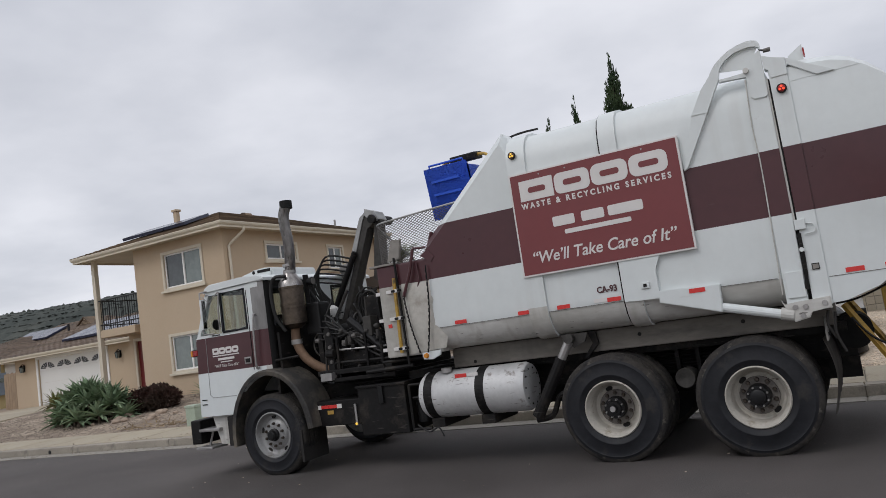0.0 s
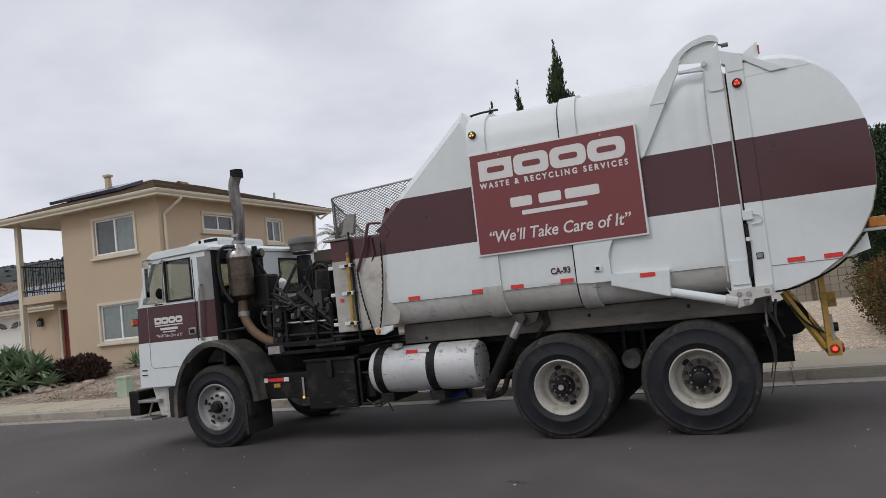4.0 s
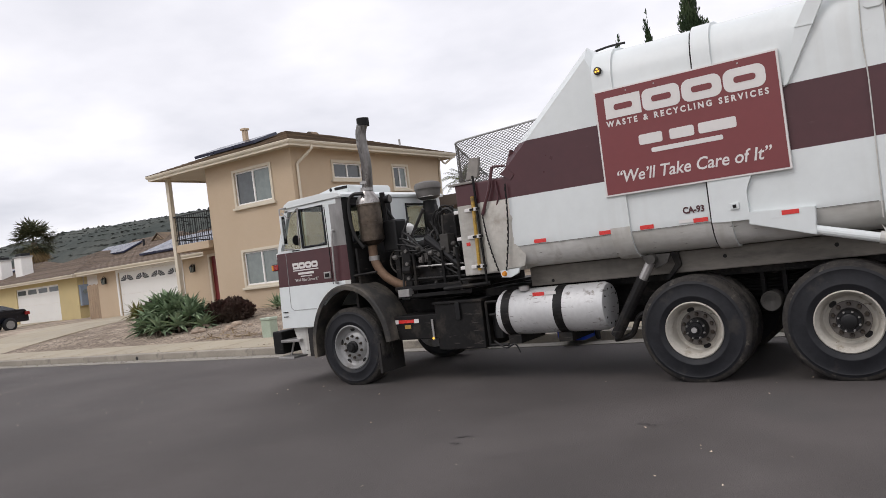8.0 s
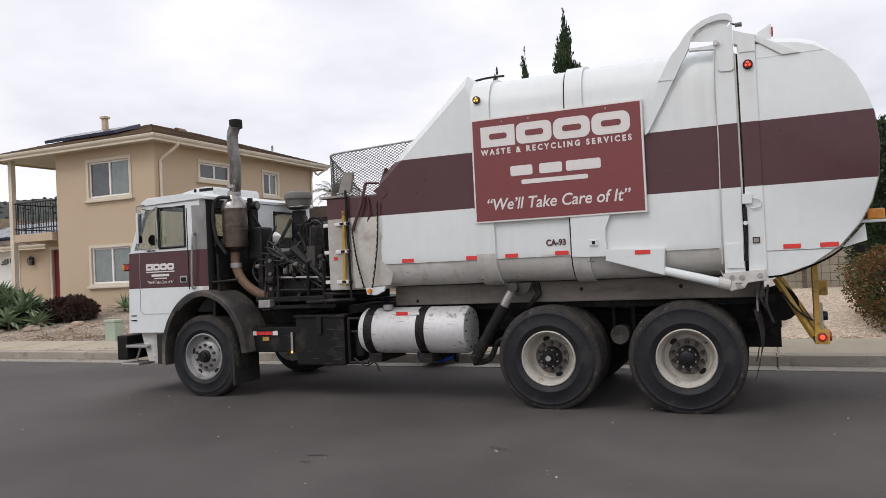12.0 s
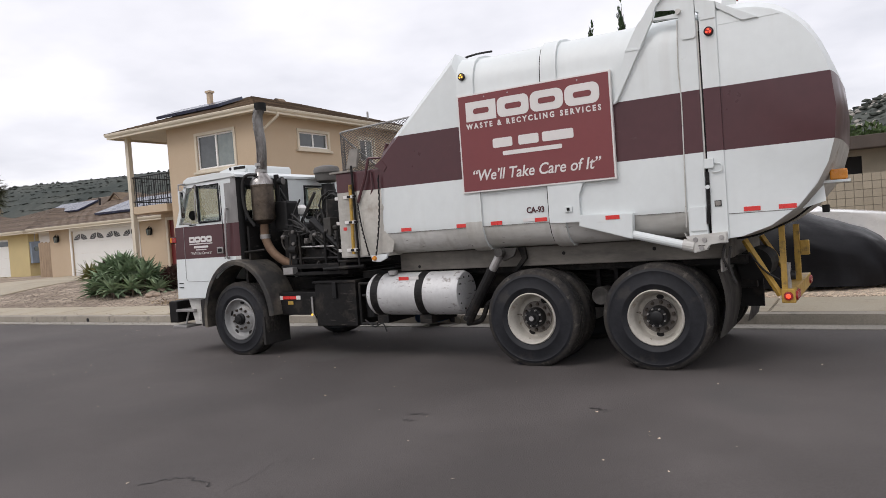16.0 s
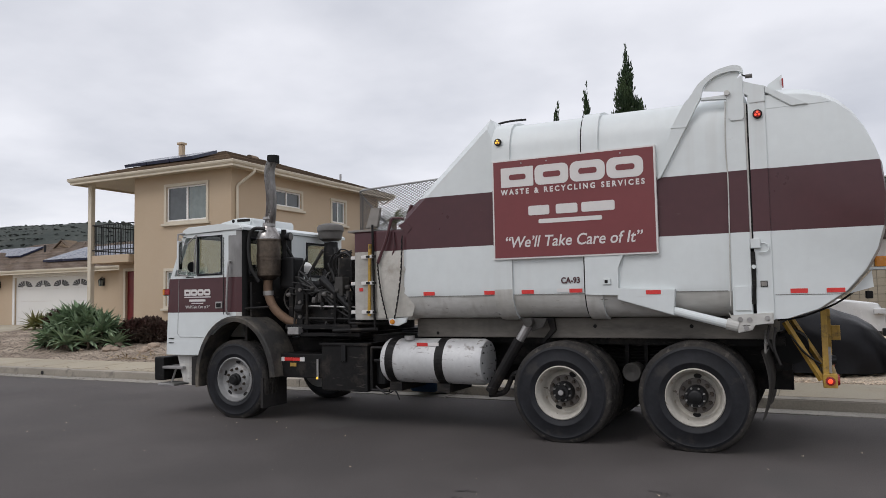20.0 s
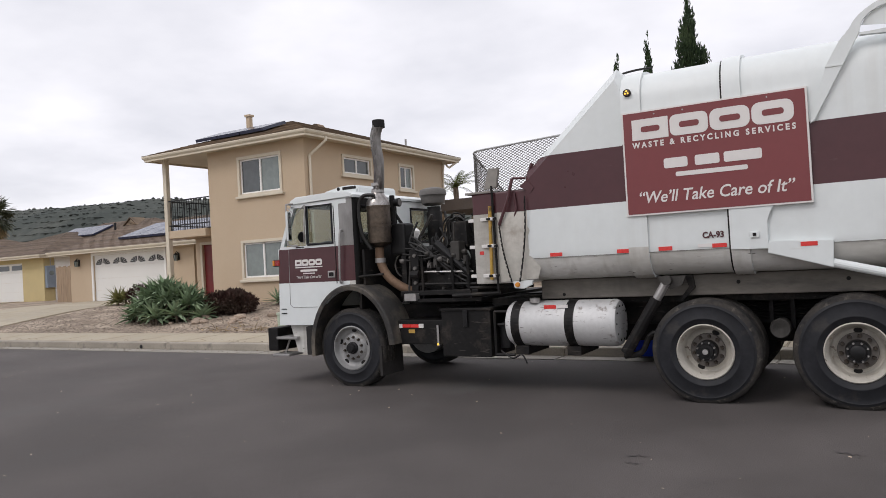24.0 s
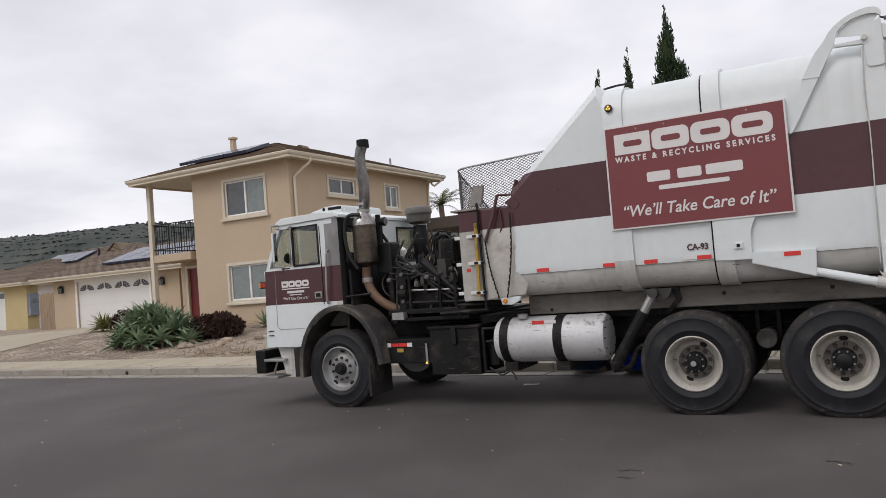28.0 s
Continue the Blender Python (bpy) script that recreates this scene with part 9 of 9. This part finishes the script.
# ---- wheeled bins ----
def wheelie_bin(label, material, lid=None, at=(0, 0, 0), turn=0, open_lid=False, mark=True):
    """A two-wheeled cart; its front faces -y, its wheels and handle are at +y."""
    ob = thing("wheelie_bin", label, "bin", at, turn)
    bm = B()
    rings = []
    for z, w, d, oy in ((0.06, 0.40, 0.42, 0.0), (0.10, 0.44, 0.46, 0.0), (0.90, 0.56, 0.62, -0.02), (0.92, 0.61, 0.68, -0.02), (0.97, 0.61, 0.68, -0.02)):
        r = 0.05
        row = []
        for cx, cy, a0 in ((w / 2 - r, d / 2 - r, 0), (-w / 2 + r, d / 2 - r, 90), (-w / 2 + r, -d / 2 + r, 180), (w / 2 - r, -d / 2 + r, 270)):
            for k in range(4):
                a = radians(a0 + 30 * k)
                row.append(bm.verts.new((cx + r * math.cos(a), cy + r * math.sin(a) + oy, z)))
        rings.append(row)
    n = 16
    for a, b in zip(rings, rings[1:]):
        for k in range(n):
            bm.faces.new((a[k], a[(k + 1) % n], b[(k + 1) % n], b[k]))
    bm.faces.new(rings[0][::-1])
    bmesh.ops.solidify(bm, geom=bm.faces[:], thickness=0.012)
    part("tub", bm, material, ob, "", True)
    ld = new("lid"); ld.parent = ob
    ld.matrix_basis = pose(0, 0.30, 0.98, -100 if open_lid else 0, 0, 0)
    lb = B()
    g = [[lb.verts.new((-0.315 + 0.63 * i / 6, -0.66 + 0.68 * j / 6, 0.012 + 0.055 * math.sin(math.pi * i / 6) ** 0.5 * math.sin(math.pi * (j + 0.3) / 6.6) ** 0.5)) for j in range(7)] for i in range(7)]
    for i in range(6):
        for j in range(6):
            lb.faces.new((g[i][j], g[i + 1][j], g[i + 1][j + 1], g[i][j + 1]))
    bmesh.ops.solidify(lb, geom=lb.faces[:], thickness=0.012)
    part("lid_shell", lb, lid or material, ld, "", True)
    part("lid_rib", box(boxb(-0.2, 0.2, -0.35, -0.32, 0.06, 0.085), -0.2, 0.2, -0.18, -0.15, 0.06, 0.085), lid or material, ld)
    part("handle", tube(B(), [(-0.25, 0.30, 0.93), (-0.25, 0.355, 0.945), (0.25, 0.355, 0.945), (0.25, 0.30, 0.93)], 0.014, 8), material, ob)
    for x in (-0.25, 0.25):
        wh = part("bin_wheel", lathe(B(), [(-0.025, 0), (-0.025, 0.09), (-0.015, 0.11), (0.015, 0.11), (0.025, 0.09), (0.025, 0)], "x", (x, 0.22, 0.11), 18), "rubber", ob)
    part("axle", tube(B(), [(-0.25, 0.22, 0.11), (0.25, 0.22, 0.11)], 0.012, 6), "hub", ob)
    part("front_bar", tube(B(), [(-0.24, -0.335, 0.70), (0.24, -0.335, 0.70)], 0.012, 6), material, ob)
    if mark:
        part("pale_mark", boxb(-0.09, 0.09, -0.316, -0.30, 0.58, 0.64), "decal", ob)
    return ob


bin_one = wheelie_bin("bright blue wheeled recycling bin", "bin_blue", at=(-3.2, 2.95, 0.02), mark=False)
bin_two = wheelie_bin("dark blue wheeled bin with grey-blue lid", "bin_navy", "bin_grey", at=(-5.3, 2.95, 0.02), mark=False)
wheelie_bin("dark grey wheeled bin at the far kerb", "bin_grey", at=(-24.35, 2.93, 0.02), turn=4)
wheelie_bin("blue wheeled bin at the far kerb", "bin_blue", at=(-23.62, 2.97, 0.02), turn=172)
wheelie_bin("dark green wheeled bin at the far kerb", "bin_green", at=(-22.75, 2.93, 0.02), turn=5)
wheelie_bin("dark green wheeled bin in the gutter", "bin_green", at=(-43.6, 2.95, 0.02))
wheelie_bin("blue wheeled bin in the gutter", "bin_blue", at=(-42.2, 2.95, 0.02))
wheelie_bin("dark blue wheeled bin in the near gutter", "bin_navy", at=(-14.95, -6.08, 0.02), turn=186)
wheelie_bin("second dark blue wheeled bin in the near gutter", "bin_navy", "bin_grey", at=(-16.6, -6.12, 0.02), turn=182)
wheelie_bin("dark green wheeled bin on the near pavement", "bin_green", at=(-22.6, -6.72, 0.16), turn=190)
wheelie_bin("dark green wheeled bin on the near pavement", "bin_green", at=(-25.6, -7.0, 0.16), turn=178)
wheelie_bin("blue wheeled bin on the near pavement", "bin_blue", at=(-27.2, -7.5, 0.16), turn=178)

# ---- street furniture ----
ub = thing("utility_box", "small pale green utility box beside the pavement", "utility box", (-11.9, 4.95, 0.15))
part("cabinet", boxb(-0.15, 0.15, -0.12, 0.12, 0, 0.42, 0.015), mat("pale_green_paint", (0.36, 0.42, 0.33), 0.6), ub)
part("lid", boxb(-0.165, 0.165, -0.135, 0.135, 0.42, 0.48, 0.015), mat("pale_green_lid", (0.40, 0.46, 0.37), 0.6), ub)
mb = thing("mailbox", "white house-shaped mailbox on a brick-brown post", "mailbox", (-32.2, 4.85, 0.15))
part("post", boxb(-0.1, 0.1, -0.1, 0.1, 0, 0.85, 0.01), "brick_red", mb)
part("box", boxb(-0.22, 0.22, -0.3, 0.3, 0.85, 1.15, 0.01), "white", mb)
part("little_roof", plate(B(), [(-0.28, 1.15), (0.28, 1.15), (0.0, 1.36)], "y", -0.34, 0.34), "white", mb)
part("base", boxb(-0.25, 0.25, -0.25, 0.25, -0.05, 0.08, 0.02), "concrete", mb)
mb2 = thing("mailbox", "black metal mailbox on a thin post", "mailbox", (-31.2, 4.85, 0.15))
part("post", boxb(-0.04, 0.04, -0.04, 0.04, 0, 0.9), "iron", mb2)
part("box", plate(B(), [(-0.12 + 0.24 * k / 8 if k else -0.12, 0.9 + 0.18 + 0.12 * math.sin(math.pi * k / 8)) for k in range(9)] + [(0.12, 0.9), (-0.12, 0.9)], "y", -0.28, 0.28), "iron", mb2)
ppr = thing("paper_scrap", "crumpled white paper scrap on the asphalt", "litter", (0, 0, 0))
pb = B()
gp = [[pb.verts.new((-0.11 + 0.22 * i / 4, -0.05 + 0.1 * j / 3, 0.006 + 0.012 * abs(noise.noise((i * 0.9, j * 1.1, 3))))) for j in range(4)] for i in range(5)]
for i in range(4):
    for j in range(3):
        pb.faces.new((gp[i][j], gp[i + 1][j], gp[i + 1][j + 1], gp[i][j + 1]))
bmesh.ops.solidify(pb, geom=pb.faces[:], thickness=0.002)
part("sheet", pb, "white", ppr)

# road wear: cracks and small litter
def crack(pts, w, seed):
    rg = random.Random(seed)
    V, F = [], []
    P_ = bent([(x, y, 0) for x, y in pts], 9)
    for i, p in enumerate(P_):
        q = P_[min(i + 1, len(P_) - 1)] - P_[max(i - 1, 0)]
        s = Vector((-q.y, q.x, 0)).normalized()
        c = p + s * rg.gauss(0, 0.02)
        k = w * rg.uniform(0.3, 1.2)
        z = 0.003 + 0.02 * (1 - ((c.y + 1.5) / 4.4) ** 2) + 0.003
        V += [(c.x - s.x * k, c.y - s.y * k, z), (c.x + s.x * k, c.y + s.y * k, z)]
        if i:
            F.append((2 * i - 2, 2 * i - 1, 2 * i + 1, 2 * i))
    return V, F


M["tar"] = mat("crack_dark", (0.040, 0.037, 0.036), 0.9)
V, F = [], []
for k, (pts, w) in enumerate((([(-2.27, -4.1), (-2.31, -3.46), (-2.34, -3.25)], 0.002), ([(-2.13, -2.13), (-2.05, -2.1), (-1.97, -2.1)], 0.014), ([(-0.76, -1.54), (-0.68, -1.58), (-0.57, -1.62)], 0.012), ([(-2.09, -2.3), (-2.03, -2.28), (-1.98, -2.3)], 0.010), ([(-2.92, -4.17), (-2.82, -4.0), (-2.67, -3.94), (-2.42, -4.0)], 0.008))):
    v, f = crack(pts, w, k)
    F += [tuple(i + len(V) for i in q) for q in f]
    V += v
tagged(mesh_part("road_cracks", V, F, "tar"), "fine dark cracks in the asphalt", "cracks", "", "stuff")
V, F = [], []
rl = random.Random(12)
for i in range(240):
    x, y = rl.uniform(-16, 5), rl.uniform(-5.7, 2.6)
    s = rl.uniform(0.006, 0.018)
    a = rl.uniform(0, 6.28)
    z = 0.004 + 0.02 * (1 - ((y + 1.5) / 4.4) ** 2)
    j = len(V)
    V += [(x + s * math.cos(a + k * 2.1), y + s * math.sin(a + k * 2.1), z + (0.008 if k == 1 else 0.002)) for k in range(3)]
    F.append((j, j + 1, j + 2))
tagged(mesh_part("road_grit", V, F, "pebble"), "scattered pale grit and leaf bits on the street", "grit", "", "stuff")


V, F = [], []
for i in range(700):
    x, y = rl.uniform(-22, -8), rl.choice([rl.uniform(3.35, 4.7), rl.gauss(4.65, 0.12), rl.uniform(2.6, 3.1)])
    s, a = rl.uniform(0.015, 0.045), rl.uniform(0, 6.28)
    z = 0.155 if y > 3.3 else 0.02
    j = len(V)
    V += [(x + s * math.cos(a), y + s * math.sin(a), z), (x + s * 0.4 * math.cos(a + 1.6), y + s * 0.4 * math.sin(a + 1.6), z + 0.008), (x - s * math.cos(a), y - s * math.sin(a), z + 0.003), (x - s * 0.4 * math.cos(a + 1.6), y - s * 0.4 * math.sin(a + 1.6), z + 0.006)]
    F.append((j, j + 1, j + 2, j + 3))
tagged(mesh_part("leaf_litter", V, F, "dry_leaf"), "dry brown leaf litter on pavement and gutter", "leaf litter", "", "stuff")

# ---- cars ----
def car(name, label, cat, at, turn, paint, kind="sedan", L=4.7, W=1.8, H=1.42):
    ob = thing(name, label, cat, at, turn)
    if kind == "sedan":
        low = [(-0.5, 0.28), (-0.495, 0.52), (-0.47, 0.64), (-0.30, 0.71), (-0.22, 0.74), (0.30, 0.76), (0.46, 0.73), (0.495, 0.6), (0.5, 0.30)]
        cabp = [(-0.23, 0.73), (-0.09, 0.97), (0.0, 1.0), (0.14, 0.985), (0.25, 0.92), (0.37, 0.75)]
    elif kind == "suv":
        low = [(-0.5, 0.28), (-0.495, 0.52), (-0.47, 0.62), (-0.30, 0.66), (-0.24, 0.68), (0.46, 0.68), (0.495, 0.6), (0.5, 0.28)]
        cabp = [(-0.25, 0.67), (-0.13, 0.93), (-0.05, 0.985), (0.2, 1.0), (0.40, 0.96), (0.475, 0.67)]
    elif kind == "pickup":
        low = [(-0.5, 0.30), (-0.495, 0.52), (-0.47, 0.62), (-0.28, 0.65), (0.49, 0.64), (0.5, 0.30)]
        cabp = [(-0.24, 0.64), (-0.13, 0.95), (-0.05, 1.0), (0.08, 0.98), (0.12, 0.64)]
    else:
        low = [(-0.5, 0.16), (-0.5, 0.36), (-0.47, 0.48), (-0.39, 0.52), (0.5, 0.52), (0.5, 0.16)]
        cabp = [(-0.40, 0.51), (-0.30, 0.93), (-0.24, 0.99), (0.3, 1.0), (0.49, 0.98), (0.5, 0.51)]
    def loft(pts, w0, w1, zmin, zmax):
        bm = B()
        rows = []
        for s in (-1, -0.975, -0.9, 0.9, 0.975, 1):
            row = []
            for u, v in pts:
                t = (v * H - zmin) / max(zmax - zmin, 0.01)
                w = (w0 + (w1 - w0) * max(0, t)) * (1 - 0.24 * abs(u * 2) ** 6)
                k = {1: 0.955, 0.975: 0.985, 0.9: 1.0}[abs(s)]
                row.append(bm.verts.new((u * L * (1 - (1 - k) * 0.6), s * w / 2, (v * H - zmin) * k + zmin)))
            rows.append(row)
        m = len(pts)
        for a, b in zip(rows, rows[1:]):
            for k in range(m):
                bm.faces.new((a[k], a[(k + 1) % m], b[(k + 1) % m], b[k]))
        bm.faces.new(rows[0][::-1]); bm.faces.new(rows[-1])
        return bm
    part("body", loft(low, W, W * 0.97, 0.25 * H, 0.75 * H), paint, ob, "", True)
    zc = cabp[0][1] * H
    part("roof", loft(cabp, W * 0.95, W * 0.74, zc, H), paint, ob, "", True)
    # windows sit on the cabin's sides
    cx = [u for u, v in cabp]
    u0, u1 = cx[1], cx[-2]
    mid = (u0 + u1) / 2
    zt, zb = H * 0.93, zc + 0.05
    for s in (-1, 1):
        for a, b, a2, b2 in ((cx[0] + 0.06, mid - 0.008, u0 + 0.012, mid - 0.008), (mid + 0.008, cx[-1] - 0.07, mid + 0.008, u1 - 0.02)):
            def yy(z):
                t = (z - zc) / (H - zc)
                return s * ((W * 0.95 + (W * 0.74 - W * 0.95) * t) / 2 + 0.006)
            V = [(a * L, yy(zb), zb), (b * L, yy(zb), zb), (b2 * L, yy(zt), zt), (a2 * L, yy(zt), zt)]
            V += [(x, y - s * 0.03, z) for x, y, z in V]
            mesh_part("side_window", V, [(0, 1, 2, 3), (4, 7, 6, 5), (0, 4, 5, 1), (1, 5, 6, 2), (2, 6, 7, 3), (3, 7, 4, 0)], "car_glass", ob)
    for (p, q, nm, sg) in ((cabp[0], cabp[1], "windscreen", -1), (cabp[-1], cabp[-2], "rear_window", 1)):
        x0, z0, x1, z1 = p[0] * L, p[1] * H, q[0] * L, q[1] * H
        a, b = 0.12, 0.94
        off = Vector((z1 - z0, 0, -(x1 - x0))).normalized() * 0.012 * (-1 if sg < 0 else 1)
        off = Vector((sg * abs(off.x), 0, abs(off.z)))
        V = []
        for t, w in ((a, W * 0.42), (b, W * 0.35)):
            V += [tuple(Vector((x0 + (x1 - x0) * t, -w, z0 + (z1 - z0) * t)) + off), tuple(Vector((x0 + (x1 - x0) * t, w, z0 + (z1 - z0) * t)) + off)]
        mesh_part(nm, V + [(x - sg * 0.03, y, z - 0.02) for x, y, z in V], [(0, 1, 3, 2), (4, 6, 7, 5), (0, 4, 5, 1), (2, 3, 7, 6), (0, 2, 6, 4), (1, 5, 7, 3)], "car_glass", ob)
    R = 0.33 if kind in ("sedan",) else 0.38
    for x in (-0.31 * L, 0.29 * L):
        for s in (-1, 1):
            wh = new("wheel"); wh.parent = ob; wh.location = (x, s * (W / 2 - 0.10), R)
            part("tyre", lathe(B(), [(-0.1, 0), (-0.1, R * 0.9), (-0.07, R), (0.07, R), (0.1, R * 0.9), (0.1, 0)], "y", (0, 0, 0), 24), "rubber", wh)
            part("rim", lathe(B(), [(-0.108, 0), (-0.108, R * 0.62), (0.108, R * 0.62), (0.108, 0)], "y", (0, 0, 0), 18), "rim_grey", wh)
    for s in (-1, 1):
        part("headlight", boxb(-L * 0.497, -L * 0.45, s * W * 0.36 - 0.16, s * W * 0.36 + 0.16, H * 0.50, H * 0.575, 0.02), "alu", ob)
        part("tail_light", boxb(L * 0.455, L * 0.497, s * W * 0.38 - 0.12, s * W * 0.38 + 0.12, H * 0.52, H * 0.64, 0.02), "red_lens", ob)
        part("wing_mirror", boxb(cx[0] * L + 0.35, cx[0] * L + 0.5, s * (W / 2 + 0.05) - 0.06, s * (W / 2 + 0.05) + 0.06, zc - 0.02, zc + 0.12, 0.02), paint, ob)
    part("bumper", boxb(-L * 0.502, -L * 0.48, -W * 0.42, W * 0.42, H * 0.22, H * 0.32, 0.02), "hub", ob)
    part("plate_bar", boxb(L * 0.498, L * 0.502, -0.15, 0.15, H * 0.42, H * 0.49), "decal", ob)
    return ob


car("parked_car", "black sedan parked on the neighbour's driveway", "car", (-37.6, 9.6, 0.55), 88, "car_dark", "sedan", 4.9, 1.85, 1.42)
car("parked_car", "white car parked on gravel behind the covered one", "car", (-0.50, 8.95, 0.36), 180, "car_white", "sedan", 4.4, 1.78, 1.42)
car("parked_car", "white sport utility vehicle on a far driveway", "car", (-76, 9.6, 0.75), 70, "car_white", "suv", 4.7, 1.9, 1.72)
car("pickup_truck", "dark pickup truck stopped at the far kerb", "pickup truck", (-72, 1.9, 0.02), 14, "car_dark", "pickup", 5.6, 2.0, 1.9)
car("parked_car", "silver sedan at the street's end", "car", (-88, -1.6, 0.02), 28, "car_silver", "sedan", 5.0, 1.8, 1.5)
car("parked_car", "dark red car at the street's end", "car", (-91, -4.0, 0.02), 8, "car_red", "sedan", 5.0, 1.8, 1.6)
car("van", "white high-roofed delivery van beside the near pavement", "van", (-63.0, -6.44, 0.02), 180, "car_white", "van", 5.9, 2.05, 2.6)
# the covered car: a cloth shell over a car shape, with folds
cc = thing("covered_car", "car under a wrinkled black cloth cover on the gravel", "car", (0, 0, 0))
prof = [(-3.0, 0.55), (-2.9, 0.85), (-2.4, 1.0), (-1.8, 1.16), (-1.3, 1.32), (-0.7, 1.38), (-0.2, 1.33), (0.3, 1.14), (0.8, 0.95), (1.1, 0.84), (1.32, 0.70), (1.48, 0.52), (1.59, 0.34)]
cb = B()
rows = []
for i in range(65):
    x = -3.05 + 4.665 * i / 64
    h = float(np.interp(x, [p[0] for p in prof], [p[1] for p in prof]))
    row = []
    for j in range(25):
        t = j / 24
        a = math.pi * t
        u = min(1.0, abs(x + 0.72) / 2.335)
        half = 0.90 * (1 - u ** 6) ** 0.5 + 0.03
        tuck = 0.02
        y = -math.copysign(abs(math.cos(a)) ** 0.7, math.cos(a)) * half
        z = tuck + (h - tuck) * abs(math.sin(a)) ** 0.5 if 0 < j < 24 else tuck
        fold = 0.065 * noise.noise((x * 1.6 + z * 2.4, y * 1.5, z * 2.0)) + 0.034 * noise.noise((x * 5 + z * 9, y * 4, z * 5))
        drape = 0.032 * math.sin(x * 9 + 6 * z + 2 * noise.noise((x, z, 4))) * max(0.0, 1 - z / h)
        wr = fold + drape
        row.append(cb.verts.new((x, 6.2 + y * (1 + wr * 1.5), 0.24 + z * (1 + 0.4 * wr) + wr * 0.3)))
    rows.append(row)
for a, b in zip(rows, rows[1:]):
    for k in range(24):
        cb.faces.new((a[k], a[k + 1], b[k + 1], b[k]))
cb.faces.new(rows[0]); cb.faces.new(rows[-1][::-1])
part("cover", cb, "cover", cc, "", True)
for x in (-2.1, 0.75):
    part("tyre", lathe(B(), [(-0.1, 0), (-0.1, 0.3), (0.1, 0.3), (0.1, 0)], "y", (x, 5.62, 0.53), 20), "rubber", cc)


def motions():
    # the truck stands, rolls forward to the next house, and stands again
    roll = [(0, 0.0), (13.2, 0.0), (13.5, -0.03), (14, -0.318), (14.5, -0.682), (15, -1.039), (15.5, -1.255), (15.8, -1.26), (28, -1.26)]
    walk(truck, [(t, pose(d, 0, 0)) for t, d in roll])
    for w, (x, y, z) in wheels:
        walk(w, [(t, pose(x, y, z, 0, math.degrees(d / z), 0)) for t, d in roll])
    # the lifting arm rises to tip a bin, and sinks again behind the cab
    up, low = pose(-4.50, 1.2, 1.93, 0, 22, 0), pose(-4.15, 1.9, 0.72, 0, 8, 0)
    mid = pose(-4.45, 1.5, 1.4, 0, 14, 0)
    walk(arm, [(0, up), (0.5, up), (0.8, mid), (1.2, low), (20.1, low), (20.4, mid), (20.65, up), (23.2, up), (23.6, mid), (24.0, low), (28, low)])
    # the blue bin comes down from the hopper and is set on the street
    one = [(0, -2.74, 2.28, 3.47, 100), (0.3, -2.80, 2.3, 3.40, 96), (0.5, -2.9, 2.45, 2.7, 66), (0.7, -2.9, 2.75, 1.7, 30), (1.1, -3.1, 2.93, 0.5, 6), (1.5, -3.2, 2.95, 0.02, 0), (28, -3.2, 2.95, 0.02, 0)]
    walk(bin_one, [(t, pose(x, y, z, a)) for t, x, y, z, a in one])
    # the dark blue bin is lifted, tipped and shaken, and put back
    two = [(0, -5.0, 2.95, 0.02, 0), (20.0, -5.0, 2.95, 0.02, 0), (20.35, -4.7, 2.93, 0.6, 6), (20.6, -4.3, 2.75, 1.7, 30), (20.8, -4.05, 2.45, 2.9, 66), (21.0, -3.98, 2.28, 3.41, 95), (21.2, -3.97, 2.0, 3.62, 128), (21.4, -4.05, 1.75, 3.74, 152), (21.8, -4.05, 1.75, 3.66, 158), (22.1, -4.05, 1.75, 3.72, 150), (22.4, -4.02, 1.75, 3.52, 158), (22.7, -3.95, 1.85, 3.6, 138), (23.0, -4.0, 2.28, 3.50, 95), (23.25, -4.05, 2.45, 2.8, 60), (23.6, -4.05, 2.75, 1.75, 28), (24.4, -4.0, 2.93, 1.1, 8), (25.2, -4.0, 2.95, 0.6, 0), (25.5, -4.0, 2.95, 0.25, 0), (25.8, -4.0, 2.95, 0.12, 0), (26.2, -4.0, 2.95, 0.02, 0), (28, -4.0, 2.95, 0.02, 0)]
    walk(bin_two, [(t, pose(x, y, z, a)) for t, x, y, z, a in two])
    def rolled(t):
        return float(np.interp(t, [r[0] for r in roll], [r[1] for r in roll]))
    held = [(t, x, y, z, a) for t, x, y, z, a in one[:5]] + [(1.5, -3.2, 2.72, 0.3, 0), (2.2, -4.2, 2.35, 0.3, 0), (13.2, -4.2, 2.35, 0.3, 0), (14.0, -4.52, 2.35, 0.3, 0), (15.0, -5.24, 2.35, 0.3, 0), (15.6, -5.46, 2.35, 0.3, 0), (19.6, -5.4, 2.35, 0.3, 0)] + [r for r in two[1:-2]] + [(26.2, -4.0, 2.75, 0.3, 0), (27.2, -5.2, 2.35, 0.3, 0), (28, -5.2, 2.35, 0.3, 0)]
    walk(grip, [(t, pose(x - rolled(t), y, z, a)) for t, x, y, z, a in held])
    # a scrap of paper drops from the hopper
    walk(ppr, [(0, pose(-4.6, 1.5, 2.42)), (23.0, pose(-4.6, 1.5, 2.42)), (25.3, pose(-4.6, 1.4, 2.3, 20, 0, 0)), (25.7, pose(-4.5, 1.5, 0.9, 60, 30, 20)), (26.0, pose(-4.42, 1.6, 0.14, 50, 10, 15)), (26.2, pose(-4.44, 1.81, 0.02, 0, 0, 15)), (28, pose(-4.44, 1.81, 0.02, 0, 0, 15))])


motions()
